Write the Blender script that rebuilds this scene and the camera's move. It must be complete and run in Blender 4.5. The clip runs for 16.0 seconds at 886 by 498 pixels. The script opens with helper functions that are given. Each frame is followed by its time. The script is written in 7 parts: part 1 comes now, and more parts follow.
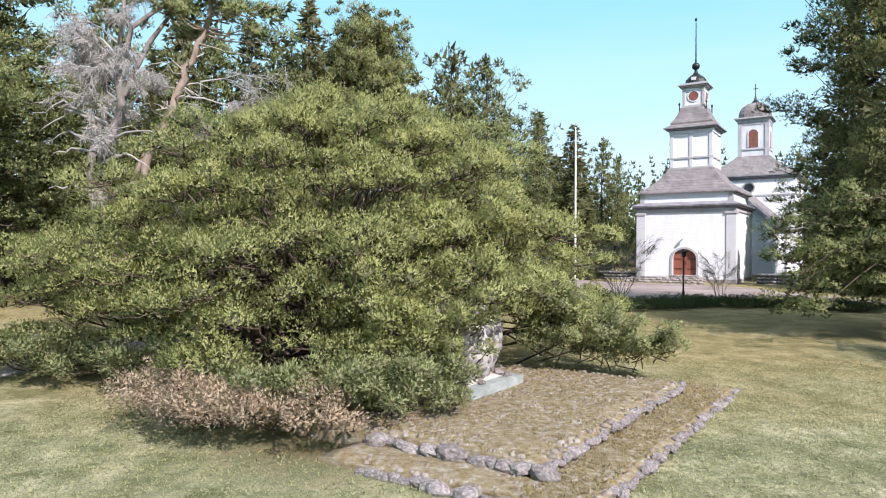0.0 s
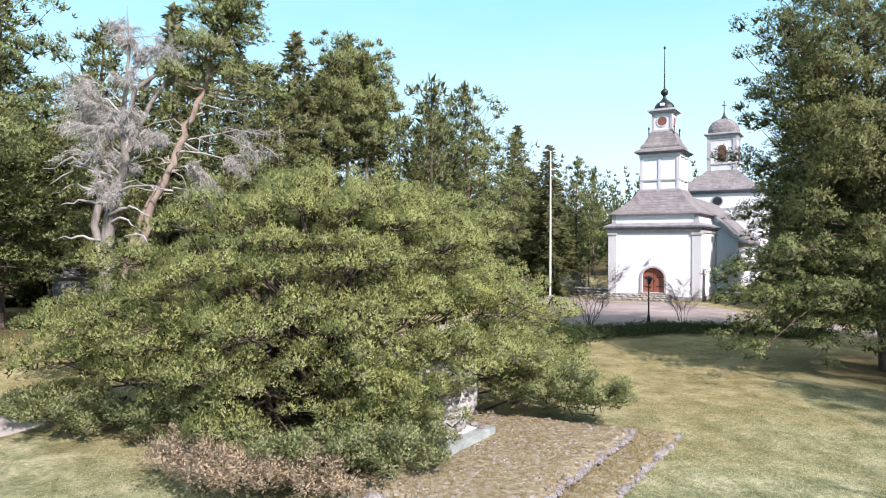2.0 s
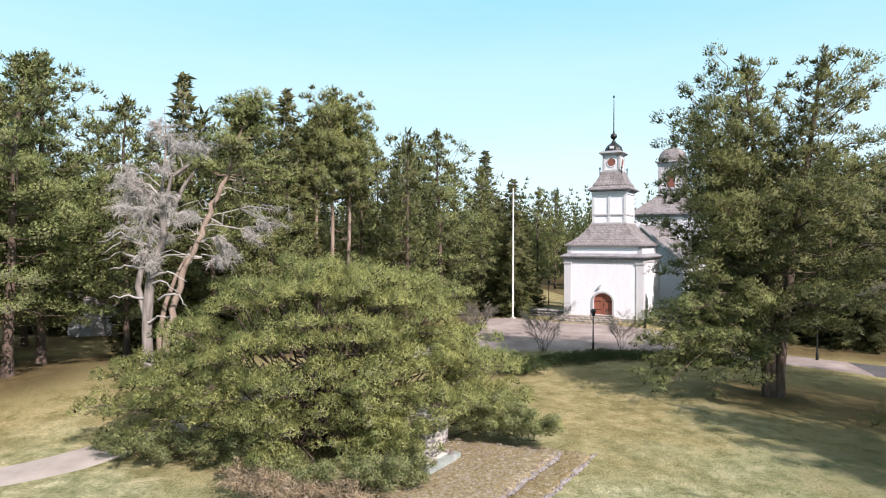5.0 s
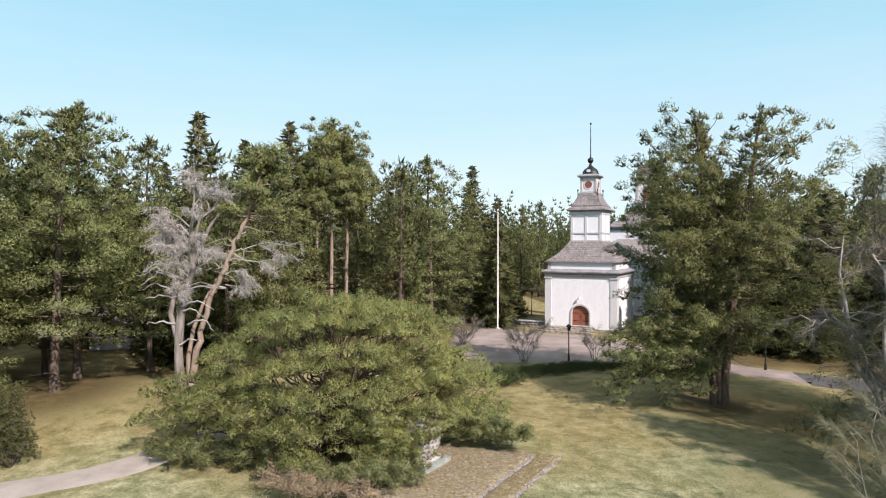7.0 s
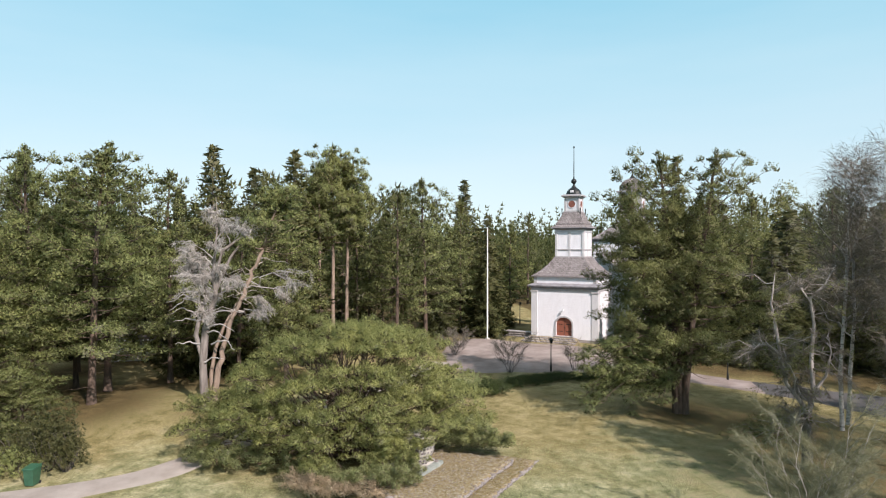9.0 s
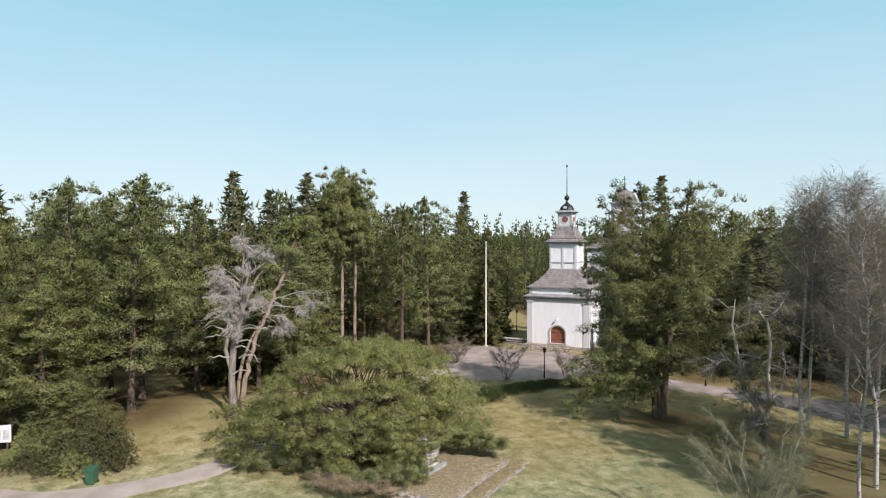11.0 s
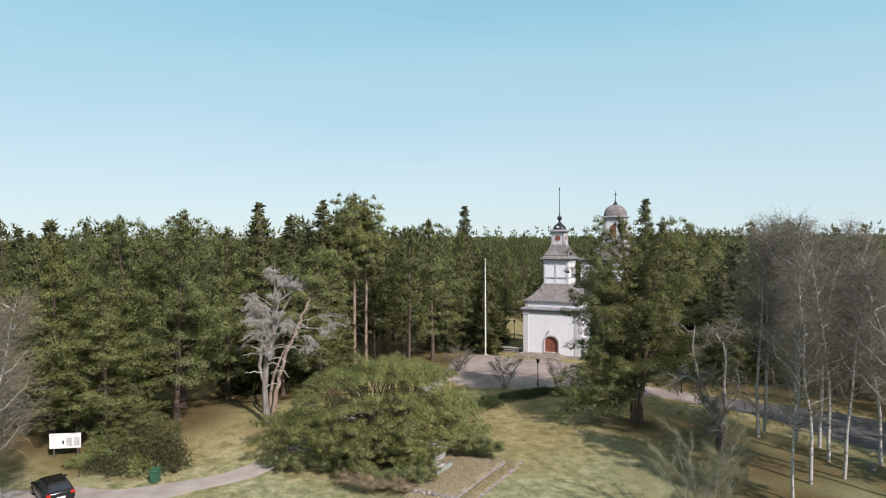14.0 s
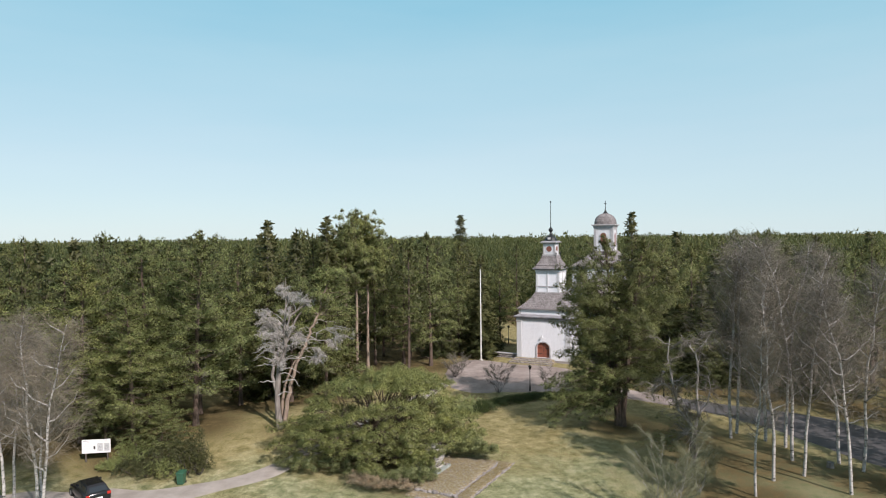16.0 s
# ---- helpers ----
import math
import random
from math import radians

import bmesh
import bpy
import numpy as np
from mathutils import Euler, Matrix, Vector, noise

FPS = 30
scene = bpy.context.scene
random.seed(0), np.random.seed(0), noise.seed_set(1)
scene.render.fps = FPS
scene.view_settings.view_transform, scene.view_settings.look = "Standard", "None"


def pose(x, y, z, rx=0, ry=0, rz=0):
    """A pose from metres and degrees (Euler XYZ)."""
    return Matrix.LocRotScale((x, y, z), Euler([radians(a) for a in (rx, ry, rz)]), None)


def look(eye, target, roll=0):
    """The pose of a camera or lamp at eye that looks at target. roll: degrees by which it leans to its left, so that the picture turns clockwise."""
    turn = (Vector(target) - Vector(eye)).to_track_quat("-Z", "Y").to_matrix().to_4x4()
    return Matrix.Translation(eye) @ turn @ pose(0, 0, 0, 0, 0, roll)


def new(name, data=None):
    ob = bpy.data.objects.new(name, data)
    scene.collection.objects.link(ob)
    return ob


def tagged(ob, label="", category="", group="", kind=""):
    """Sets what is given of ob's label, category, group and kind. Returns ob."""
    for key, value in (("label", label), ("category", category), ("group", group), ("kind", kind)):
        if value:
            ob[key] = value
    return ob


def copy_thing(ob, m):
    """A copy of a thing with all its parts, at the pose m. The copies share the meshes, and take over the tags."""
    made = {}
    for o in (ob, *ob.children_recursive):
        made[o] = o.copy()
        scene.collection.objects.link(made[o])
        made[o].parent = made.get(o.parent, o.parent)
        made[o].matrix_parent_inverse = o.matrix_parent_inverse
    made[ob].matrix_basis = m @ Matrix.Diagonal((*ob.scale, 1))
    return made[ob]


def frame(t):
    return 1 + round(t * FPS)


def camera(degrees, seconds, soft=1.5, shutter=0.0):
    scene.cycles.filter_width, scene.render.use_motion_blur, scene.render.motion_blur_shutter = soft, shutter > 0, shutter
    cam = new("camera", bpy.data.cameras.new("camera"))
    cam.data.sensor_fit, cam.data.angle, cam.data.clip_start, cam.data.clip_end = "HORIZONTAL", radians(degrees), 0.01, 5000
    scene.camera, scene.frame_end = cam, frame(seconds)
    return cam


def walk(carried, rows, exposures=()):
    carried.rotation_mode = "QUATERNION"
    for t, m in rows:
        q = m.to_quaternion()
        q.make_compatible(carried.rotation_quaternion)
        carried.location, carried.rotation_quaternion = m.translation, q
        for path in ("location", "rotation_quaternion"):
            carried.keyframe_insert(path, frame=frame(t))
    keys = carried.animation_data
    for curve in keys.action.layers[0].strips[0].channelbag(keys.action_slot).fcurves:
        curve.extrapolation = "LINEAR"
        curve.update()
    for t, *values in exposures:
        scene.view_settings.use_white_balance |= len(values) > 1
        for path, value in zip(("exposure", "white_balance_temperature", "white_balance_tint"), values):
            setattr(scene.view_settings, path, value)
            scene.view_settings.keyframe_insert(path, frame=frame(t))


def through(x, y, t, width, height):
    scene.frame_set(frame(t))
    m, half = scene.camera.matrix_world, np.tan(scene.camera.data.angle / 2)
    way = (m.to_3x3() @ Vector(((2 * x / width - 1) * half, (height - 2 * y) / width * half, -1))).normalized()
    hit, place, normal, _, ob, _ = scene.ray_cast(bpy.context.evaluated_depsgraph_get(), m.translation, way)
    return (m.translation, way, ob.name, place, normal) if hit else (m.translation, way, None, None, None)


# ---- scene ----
cam = camera(68.4, 16.0, 1.1)
METRES, EYE = 40.0, 3.6
ROWS = [
    (0.0, 0.0, 0.0, 0.0, 0.0, -0.09, -0.19),
    (0.5, 0.0003, -0.0081, 0.0118, -0.37, -0.16, -0.15),
    (1.0, 0.0002, -0.0206, 0.0241, -0.78, -0.25, -0.15),
    (1.5, -0.0007, -0.0373, 0.0363, -1.26, -0.32, -0.13),
    (2.0, -0.0018, -0.0574, 0.0488, -1.75, -0.38, -0.12),
    (2.5, -0.0034, -0.0805, 0.0615, -2.33, -0.42, -0.12),
    (3.0, -0.0054, -0.1058, 0.0743, -2.82, -0.46, -0.13),
    (3.5, -0.0078, -0.1335, 0.0864, -3.28, -0.48, -0.16),
    (4.0, -0.0102, -0.1633, 0.0984, -3.67, -0.49, -0.15),
    (6.5, -0.0277, -0.3259, 0.159, -5.14, -0.61, -0.06),
    (7.0, -0.0318, -0.3585, 0.1711, -5.38, -0.63, -0.03),
    (7.5, -0.0349, -0.3912, 0.1834, -5.58, -0.66, 0.0),
    (8.0, -0.0375, -0.4238, 0.1957, -5.75, -0.67, 0.01),
    (8.5, -0.0403, -0.4556, 0.2082, -5.88, -0.69, 0.0),
    (9.0, -0.044, -0.4867, 0.2209, -5.97, -0.71, 0.02),
    (11.5, -0.0691, -0.6444, 0.2806, -6.06, -0.91, 0.12),
    (12.0, -0.0738, -0.6755, 0.2924, -6.05, -0.95, 0.15),
    (12.5, -0.0788, -0.7058, 0.3037, -6.03, -0.98, 0.19),
    (13.0, -0.0834, -0.735, 0.314, -6.01, -1.0, 0.23),
    (13.5, -0.0877, -0.7643, 0.3256, -6.02, -1.03, 0.28),
    (14.0, -0.0922, -0.7933, 0.3382, -6.05, -1.08, 0.35),
    (14.5, -0.0964, -0.8218, 0.3487, -6.11, -1.09, 0.41),
    (15.0, -0.1006, -0.8502, 0.3605, -6.19, -1.12, 0.48),
    (15.5, -0.1049, -0.8796, 0.3724, -6.29, -1.16, 0.54),
    (16.0, -0.1082, -0.9103, 0.3849, -6.4, -1.2, 0.63),
]
EXPOSURES = [(0.0, 0.82, 6400, 22), (2.0, 0.93, 6450, 22), (4.0, 0.87, 6700, 22), (7.0, 0.57, 6950, 22), (9.0, 0.49, 6950, 21), (12.5, 0.31, 6850, 19), (16.0, 0.25, 6800, 19)]
walk(cam, [(t, pose(0, 0, EYE) @ pose(METRES * x, METRES * y, METRES * z, 90 + pitch, roll, yaw)) for t, x, y, z, yaw, pitch, roll in ROWS], EXPOSURES)

# world and sun
SUN_AWAY = Vector((0.477, -0.879, 0.76))
sky_world = bpy.data.worlds.new("sky")
scene.world = sky_world
sky_world.use_nodes = True
wn = sky_world.node_tree.nodes
sky_tex = wn.new("ShaderNodeTexSky")
sky_tex.sky_type = "NISHITA"
sky_tex.sun_disc = False
sky_tex.sun_elevation = radians(37.2)
sky_tex.sun_rotation = radians(151.5)
sky_tex.air_density, sky_tex.dust_density, sky_tex.ozone_density = 1.0, 0.1, 1.0
wn["Background"].inputs["Strength"].default_value = 0.13
wl = sky_world.node_tree.links
sky_way = wn.new("ShaderNodeTexCoord")
sky_part = wn.new("ShaderNodeSeparateXYZ")
wl.new(sky_way.outputs["Generated"], sky_part.inputs[0])
streak_map = wn.new("ShaderNodeMapping")    # long thin veils of cloud
streak_map.inputs["Rotation"].default_value = (0.0, 0.12, 0.5)
streak_map.inputs["Scale"].default_value = (1.2, 1.2, 7.0)
wl.new(sky_way.outputs["Generated"], streak_map.inputs[0])
veil = wn.new("ShaderNodeTexNoise")
veil.inputs["Scale"].default_value, veil.inputs["Detail"].default_value = 1.6, 5.0
wl.new(streak_map.outputs[0], veil.inputs["Vector"])
shifted = wn.new("ShaderNodeMath")
shifted.operation = "MULTIPLY_ADD"
shifted.inputs[1].default_value = -0.16
wl.new(veil.outputs["Fac"], shifted.inputs[0])
raised = wn.new("ShaderNodeMath")
raised.inputs[1].default_value = 0.08
wl.new(sky_part.outputs[2], raised.inputs[0])
wl.new(raised.outputs[0], shifted.inputs[2])
air = wn.new("ShaderNodeValToRGB")          # white haze low down, thin and blue above
for e, (p, c) in zip([air.color_ramp.elements[0], air.color_ramp.elements.new(0.10), air.color_ramp.elements.new(0.24), air.color_ramp.elements.new(0.42), air.color_ramp.elements[-1]],
                     ((0.0, (0.58, 0.83, 0.92)), (0.10, (0.54, 0.80, 0.90)), (0.24, (0.41, 0.745, 0.87)), (0.42, (0.20, 0.62, 0.81)), (0.8, (0.62, 0.73, 0.77)))):
    e.position, e.color = p, (*c, 1)
wl.new(shifted.outputs[0], air.inputs[0])
brighter = wn.new("ShaderNodeVectorMath")
brighter.operation = "SCALE"
brighter.inputs["Scale"].default_value = 6.0
wl.new(air.outputs[0], brighter.inputs[0])
haze = wn.new("ShaderNodeMix")              # thin high haze over the clear sky
haze.data_type = "RGBA"
haze.inputs[0].default_value = 0.88
wl.new(brighter.outputs[0], haze.inputs[7])
wl.new(sky_tex.outputs[0], haze.inputs[6])
wl.new(haze.outputs[2], wn["Background"].inputs["Color"])
sun_data = bpy.data.lights.new("sun", "SUN")
sun_data.energy, sun_data.angle, sun_data.color = 5.0, radians(0.53), (1.0, 0.962, 0.915)
sun = new("sun", sun_data)
sun.matrix_world = look(SUN_AWAY * 60, (0, 0, 0))

# ---- materials ----
def mat(name):
    m = bpy.data.materials.new(name)
    m.use_nodes = True
    return m, m.node_tree.nodes, m.node_tree.links, m.node_tree.nodes["Principled BSDF"]


def ramp(nodes, links, src, stops):
    r = nodes.new("ShaderNodeValToRGB")
    el = r.color_ramp.elements
    while len(el) < len(stops):
        el.new(0.5)
    for e, (p, c) in zip(el, stops):
        e.position, e.color = p, (*c, 1)
    links.new(src, r.inputs[0])
    return r.outputs[0]


def noise_tex(nodes, links, scale, detail=4.0, rough=0.6, stretch=None, space="Object"):
    co = nodes.new("ShaderNodeTexCoord").outputs[space]
    if stretch:
        mp = nodes.new("ShaderNodeMapping")
        mp.inputs["Scale"].default_value = stretch
        links.new(co, mp.inputs[0])
        co = mp.outputs[0]
    n = nodes.new("ShaderNodeTexNoise")
    n.inputs["Scale"].default_value, n.inputs["Detail"].default_value, n.inputs["Roughness"].default_value = scale, detail, rough
    links.new(co, n.inputs["Vector"])
    return n.outputs["Fac"]


def mix(nodes, links, fac, a, b, mode="MIX"):
    m = nodes.new("ShaderNodeMix")
    m.data_type, m.blend_type = "RGBA", mode
    for socket, value in ((m.inputs[0], fac), (m.inputs[6], a), (m.inputs[7], b)):
        if isinstance(value, bpy.types.NodeSocket):
            links.new(value, socket)
        elif isinstance(value, tuple):
            socket.default_value = (*value, 1)
        else:
            socket.default_value = value
    return m.outputs[2]


def bump(nodes, links, height, strength, distance, bsdf):
    b = nodes.new("ShaderNodeBump")
    b.inputs["Strength"].default_value, b.inputs["Distance"].default_value = strength, distance
    links.new(height, b.inputs["Height"])
    links.new(b.outputs[0], bsdf.inputs["Normal"])


def surface(name, stops, scale=8.0, fine=60.0, rough=0.8, bump_d=0.01, stretch=None, metal=0.0, islands=0.0, detail=5.0):
    """A two-scale surface: a coarse noise through a colour ramp, darkened and lightened by a fine one, with relief."""
    m, n, l, b = mat(name)
    coarse = noise_tex(n, l, scale, detail, 0.6, stretch)
    col = ramp(n, l, coarse, stops)
    tiny = noise_tex(n, l, fine, 3.0, 0.7, stretch)
    col = mix(n, l, 0.55, col, ramp(n, l, tiny, [(0.25, (0.55, 0.55, 0.55)), (0.75, (1.0, 1.0, 1.0))]), "MULTIPLY")
    if islands:
        rnd = n.new("ShaderNodeObjectInfo").outputs["Random"]
        col = mix(n, l, islands, col, ramp(n, l, rnd, [(0.0, (0.35, 0.33, 0.32)), (0.5, (0.8, 0.8, 0.8)), (1.0, (1, 1, 1))]), "MULTIPLY")
    l.new(col, b.inputs["Base Color"])
    b.inputs["Roughness"].default_value, b.inputs["Metallic"].default_value = rough, metal
    if bump_d:
        bump(n, l, tiny, 0.8, bump_d, b)
    return m


def foliage(name, dark, mid, light, through=0.25, big=0.35, vary=0.5):
    """Needles or leaves: tint varies from tuft to tuft and over the crown; some light passes through."""
    m, n, l, b = mat(name)
    rnd = n.new("ShaderNodeNewGeometry").outputs["Random Per Island"]
    col = ramp(n, l, rnd, [(0.0, tuple((a + b) / 2 for a, b in zip(dark, mid))), (0.5, mid), (1.0, tuple((a + b) / 2 for a, b in zip(light, mid)))])
    patch = noise_tex(n, l, big, 3.0, 0.6)
    col = mix(n, l, 0.6, col, ramp(n, l, patch, [(0.3, (0.6, 0.66, 0.62)), (0.7, (1.15, 1.08, 0.9))]), "MULTIPLY")
    whole = n.new("ShaderNodeObjectInfo").outputs["Random"]
    col = mix(n, l, vary, col, ramp(n, l, whole, [(0.0, (0.75, 0.84, 0.85)), (0.5, (1.0, 1.0, 0.95)), (1.0, (1.25, 1.17, 0.95))]), "MULTIPLY")
    l.new(col, b.inputs["Base Color"])
    b.inputs["Roughness"].default_value = 0.55
    b.inputs["Specular IOR Level"].default_value = 0.3
    t = n.new("ShaderNodeBsdfTranslucent")
    l.new(col, t.inputs["Color"])
    mx = n.new("ShaderNodeMixShader")
    mx.inputs[0].default_value = through
    l.new(b.outputs[0], mx.inputs[1])
    l.new(t.outputs[0], mx.inputs[2])
    l.new(mx.outputs[0], n["Material Output"].inputs[0])
    return m


def boarded(name, colour, pitch, axis=2, dirt=0.3, depth=0.012):
    """Painted boards: grooves at a true pitch, weathered streaks and flaking."""
    m, n, l, b = mat(name)
    sep = n.new("ShaderNodeSeparateXYZ")
    l.new(n.new("ShaderNodeTexCoord").outputs["Object"], sep.inputs[0])
    mul = n.new("ShaderNodeMath")
    mul.operation = "MULTIPLY"
    mul.inputs[1].default_value = 1.0 / pitch
    l.new(sep.outputs[axis], mul.inputs[0])
    fr = n.new("ShaderNodeMath")
    fr.operation = "FRACT"
    l.new(mul.outputs[0], fr.inputs[0])
    groove = ramp(n, l, fr.outputs[0], [(0.0, (0, 0, 0)), (0.08, (0.75, 0.75, 0.75)), (1.0, (1, 1, 1))])
    streak = noise_tex(n, l, 3.0, 6.0, 0.7, (1.0, 1.0, 0.25))
    col = mix(n, l, dirt, colour, ramp(n, l, streak, [(0.3, tuple(c * 0.72 for c in colour)), (0.6, colour)]))
    col = mix(n, l, 0.35, col, ramp(n, l, fr.outputs[0], [(0.0, (0.3, 0.3, 0.3)), (0.09, (1, 1, 1))]), "MULTIPLY")
    l.new(col, b.inputs["Base Color"])
    b.inputs["Roughness"].default_value = 0.65
    bump(n, l, groove, 0.9, depth, b)
    return m


def shingled(name):
    m, n, l, b = mat(name)
    co = n.new("ShaderNodeTexCoord").outputs["Object"]
    br = n.new("ShaderNodeTexBrick")
    br.inputs["Scale"].default_value = 1.0
    br.inputs["Brick Width"].default_value, br.inputs["Row Height"].default_value = 0.16, 0.24
    br.inputs["Mortar Size"].default_value = 0.012
    br.inputs["Color1"].default_value, br.inputs["Color2"].default_value = (0.275, 0.258, 0.262, 1), (0.175, 0.162, 0.165, 1)
    br.inputs["Mortar"].default_value = (0.06, 0.05, 0.05, 1)
    sep = n.new("ShaderNodeSeparateXYZ")
    l.new(co, sep.inputs[0])
    add = n.new("ShaderNodeMath")
    l.new(sep.outputs[0], add.inputs[0])
    l.new(sep.outputs[1], add.inputs[1])
    cmb = n.new("ShaderNodeCombineXYZ")
    l.new(add.outputs[0], cmb.inputs[0])
    l.new(sep.outputs[2], cmb.inputs[1])
    l.new(cmb.outputs[0], br.inputs["Vector"])
    worn = noise_tex(n, l, 1.2, 6.0, 0.7)
    col = mix(n, l, 0.7, br.outputs["Color"], ramp(n, l, worn, [(0.3, (0.5, 0.46, 0.44)), (0.55, (0.95, 0.9, 0.88)), (0.75, (1.25, 1.25, 1.25))]), "MULTIPLY")
    l.new(col, b.inputs["Base Color"])
    b.inputs["Roughness"].default_value = 0.85
    bump(n, l, br.outputs["Fac"], 0.6, -0.02, b)
    return m


# ground: short lawn, dry patches, and brown where trees have dropped litter or shade is painted (a vertex attribute
# says where)
def ground_material():
    m, n, l, b = mat("lawn")
    big = noise_tex(n, l, 0.16, 5.0, 0.6)
    midn = noise_tex(n, l, 1.0, 8.0, 0.72)
    fine = noise_tex(n, l, 10.0, 7.0, 0.85)
    grass = ramp(n, l, midn, [(0.34, (0.110, 0.126, 0.060)), (0.47, (0.200, 0.210, 0.117)), (0.58, (0.310, 0.307, 0.190)), (0.70, (0.46, 0.438, 0.305))])
    dry = ramp(n, l, midn, [(0.34, (0.135, 0.117, 0.050)), (0.50, (0.230, 0.199, 0.098)), (0.68, (0.345, 0.298, 0.170))])
    sere = n.new("ShaderNodeAttribute")
    sere.attribute_name = "sere"
    more = n.new("ShaderNodeMath")
    more.operation = "ADD"
    l.new(sere.outputs["Fac"], more.inputs[0])
    l.new(big, more.inputs[1])
    col = mix(n, l, ramp(n, l, more.outputs[0], [(0.46, (0, 0, 0)), (0.70, (1, 1, 1))]), grass, dry)
    att = n.new("ShaderNodeAttribute")
    att.attribute_name = "litter_and_shade"
    duff_and_shade = ramp(n, l, midn, [(0.3, (0.055, 0.041, 0.021)), (0.52, (0.105, 0.080, 0.038)), (0.72, (0.17, 0.132, 0.066))])
    ragged = n.new("ShaderNodeMath")
    ragged.operation = "ADD"
    l.new(att.outputs["Fac"], ragged.inputs[0])
    l.new(midn, ragged.inputs[1])
    torn = n.new("ShaderNodeMath")
    torn.operation = "MULTIPLY_ADD"
    torn.inputs[1].default_value = 0.7
    l.new(fine, torn.inputs[0])
    l.new(ragged.outputs[0], torn.inputs[2])
    part_of = n.new("ShaderNodeMath")
    part_of.operation = "MULTIPLY"
    part_of.inputs[1].default_value = 0.6
    l.new(torn.outputs[0], part_of.inputs[0])
    col = mix(n, l, ramp(n, l, part_of.outputs[0], [(0.62, (0, 0, 0)), (0.84, (1, 1, 1))]), col, duff_and_shade)
    blades = noise_tex(n, l, 42.0, 4.0, 0.9)
    col = mix(n, l, 1.0, col, ramp(n, l, blades, [(0.32, (0.42, 0.44, 0.40)), (0.5, (0.95, 0.95, 0.95)), (0.68, (1.65, 1.6, 1.5))]), "MULTIPLY")
    col = mix(n, l, 0.8, col, ramp(n, l, fine, [(0.32, (0.38, 0.39, 0.36)), (0.5, (0.95, 0.95, 0.95)), (0.66, (1.6, 1.55, 1.5))]), "MULTIPLY")
    l.new(col, b.inputs["Base Color"])
    b.inputs["Roughness"].default_value = 0.95
    b.inputs["Specular IOR Level"].default_value = 0.1
    bump(n, l, fine, 0.9, 0.05, b)
    return m


M_LAWN = ground_material()
M_GRAVEL = surface("gravel", [(0.3, (0.27, 0.235, 0.21)), (0.6, (0.37, 0.33, 0.30)), (0.8, (0.44, 0.40, 0.37))], 0.7, 45.0, 0.95, 0.02)
M_COURT = surface("worn_gravel", [(0.32, (0.205, 0.162, 0.142)), (0.5, (0.270, 0.222, 0.205)), (0.66, (0.355, 0.302, 0.280))], 0.45, 35.0, 0.95, 0.02, detail=8.0)
M_ASPHALT = surface("asphalt", [(0.3, (0.060, 0.058, 0.062)), (0.7, (0.105, 0.100, 0.102))], 0.6, 60.0, 0.9, 0.01)
M_STONE = surface("field_stone", [(0.3, (0.14, 0.12, 0.115)), (0.5, (0.29, 0.26, 0.25)), (0.70, (0.50, 0.47, 0.45))], 9.0, 40.0, 0.9, 0.03, islands=0.5)
M_PEBBLE = surface("mossy_cobble", [(0.3, (0.13, 0.10, 0.07)), (0.5, (0.23, 0.195, 0.16)), (0.72, (0.36, 0.33, 0.30))], 2.5, 30.0, 0.95, 0.02)
M_COBBLE = surface("dark_cobble", [(0.3, (0.12, 0.105, 0.115)), (0.55, (0.23, 0.205, 0.215)), (0.8, (0.38, 0.35, 0.35))], 6.0, 40.0, 0.8, 0.01, islands=0.5)
M_MORTAR = surface("pale_mortar", [(0.3, (0.30, 0.28, 0.25)), (0.6, (0.50, 0.48, 0.44))], 3.0, 30.0, 0.95, 0.01)
M_MOSS = surface("mossy_soil", [(0.32, (0.14, 0.10, 0.055)), (0.45, (0.26, 0.20, 0.10)), (0.56, (0.30, 0.255, 0.175)), (0.68, (0.44, 0.41, 0.34))], 7.0, 55.0, 1.0, 0.05, detail=9.0)
M_SLAB = surface("green_concrete", [(0.3, (0.20, 0.23, 0.22)), (0.6, (0.32, 0.355, 0.335)), (0.8, (0.42, 0.43, 0.41))], 3.0, 40.0, 0.85, 0.006)
M_BARK = surface("pine_bark", [(0.3, (0.055, 0.038, 0.030)), (0.6, (0.12, 0.085, 0.065)), (0.8, (0.20, 0.15, 0.12))], 5.0, 24.0, 0.95, 0.03, (1, 1, 0.25))
M_BARK_TAN = surface("tan_pine_bark", [(0.3, (0.18, 0.13, 0.10)), (0.6, (0.31, 0.24, 0.19)), (0.8, (0.42, 0.35, 0.29))], 4.0, 22.0, 0.95, 0.02, (1, 1, 0.3))
M_BARK_DARK = surface("spruce_bark", [(0.3, (0.06, 0.05, 0.045)), (0.7, (0.14, 0.12, 0.11))], 6.0, 26.0, 0.95, 0.02, (1, 1, 0.3))
M_DEADWOOD = surface("silver_deadwood", [(0.3, (0.095, 0.080, 0.072)), (0.5, (0.205, 0.180, 0.163)), (0.75, (0.36, 0.325, 0.30))], 4.0, 22.0, 0.9, 0.03, (1, 1, 0.2))
M_GREYLIMB = surface("weathered_grey_limb", [(0.3, (0.14, 0.12, 0.11)), (0.5, (0.30, 0.275, 0.26)), (0.75, (0.46, 0.43, 0.41))], 4.0, 22.0, 0.9, 0.02, (1, 1, 0.3))
M_TWIG_GREY = foliage("grey_dead_twigs", (0.23, 0.222, 0.24), (0.37, 0.357, 0.382), (0.50, 0.486, 0.515), 0.2)
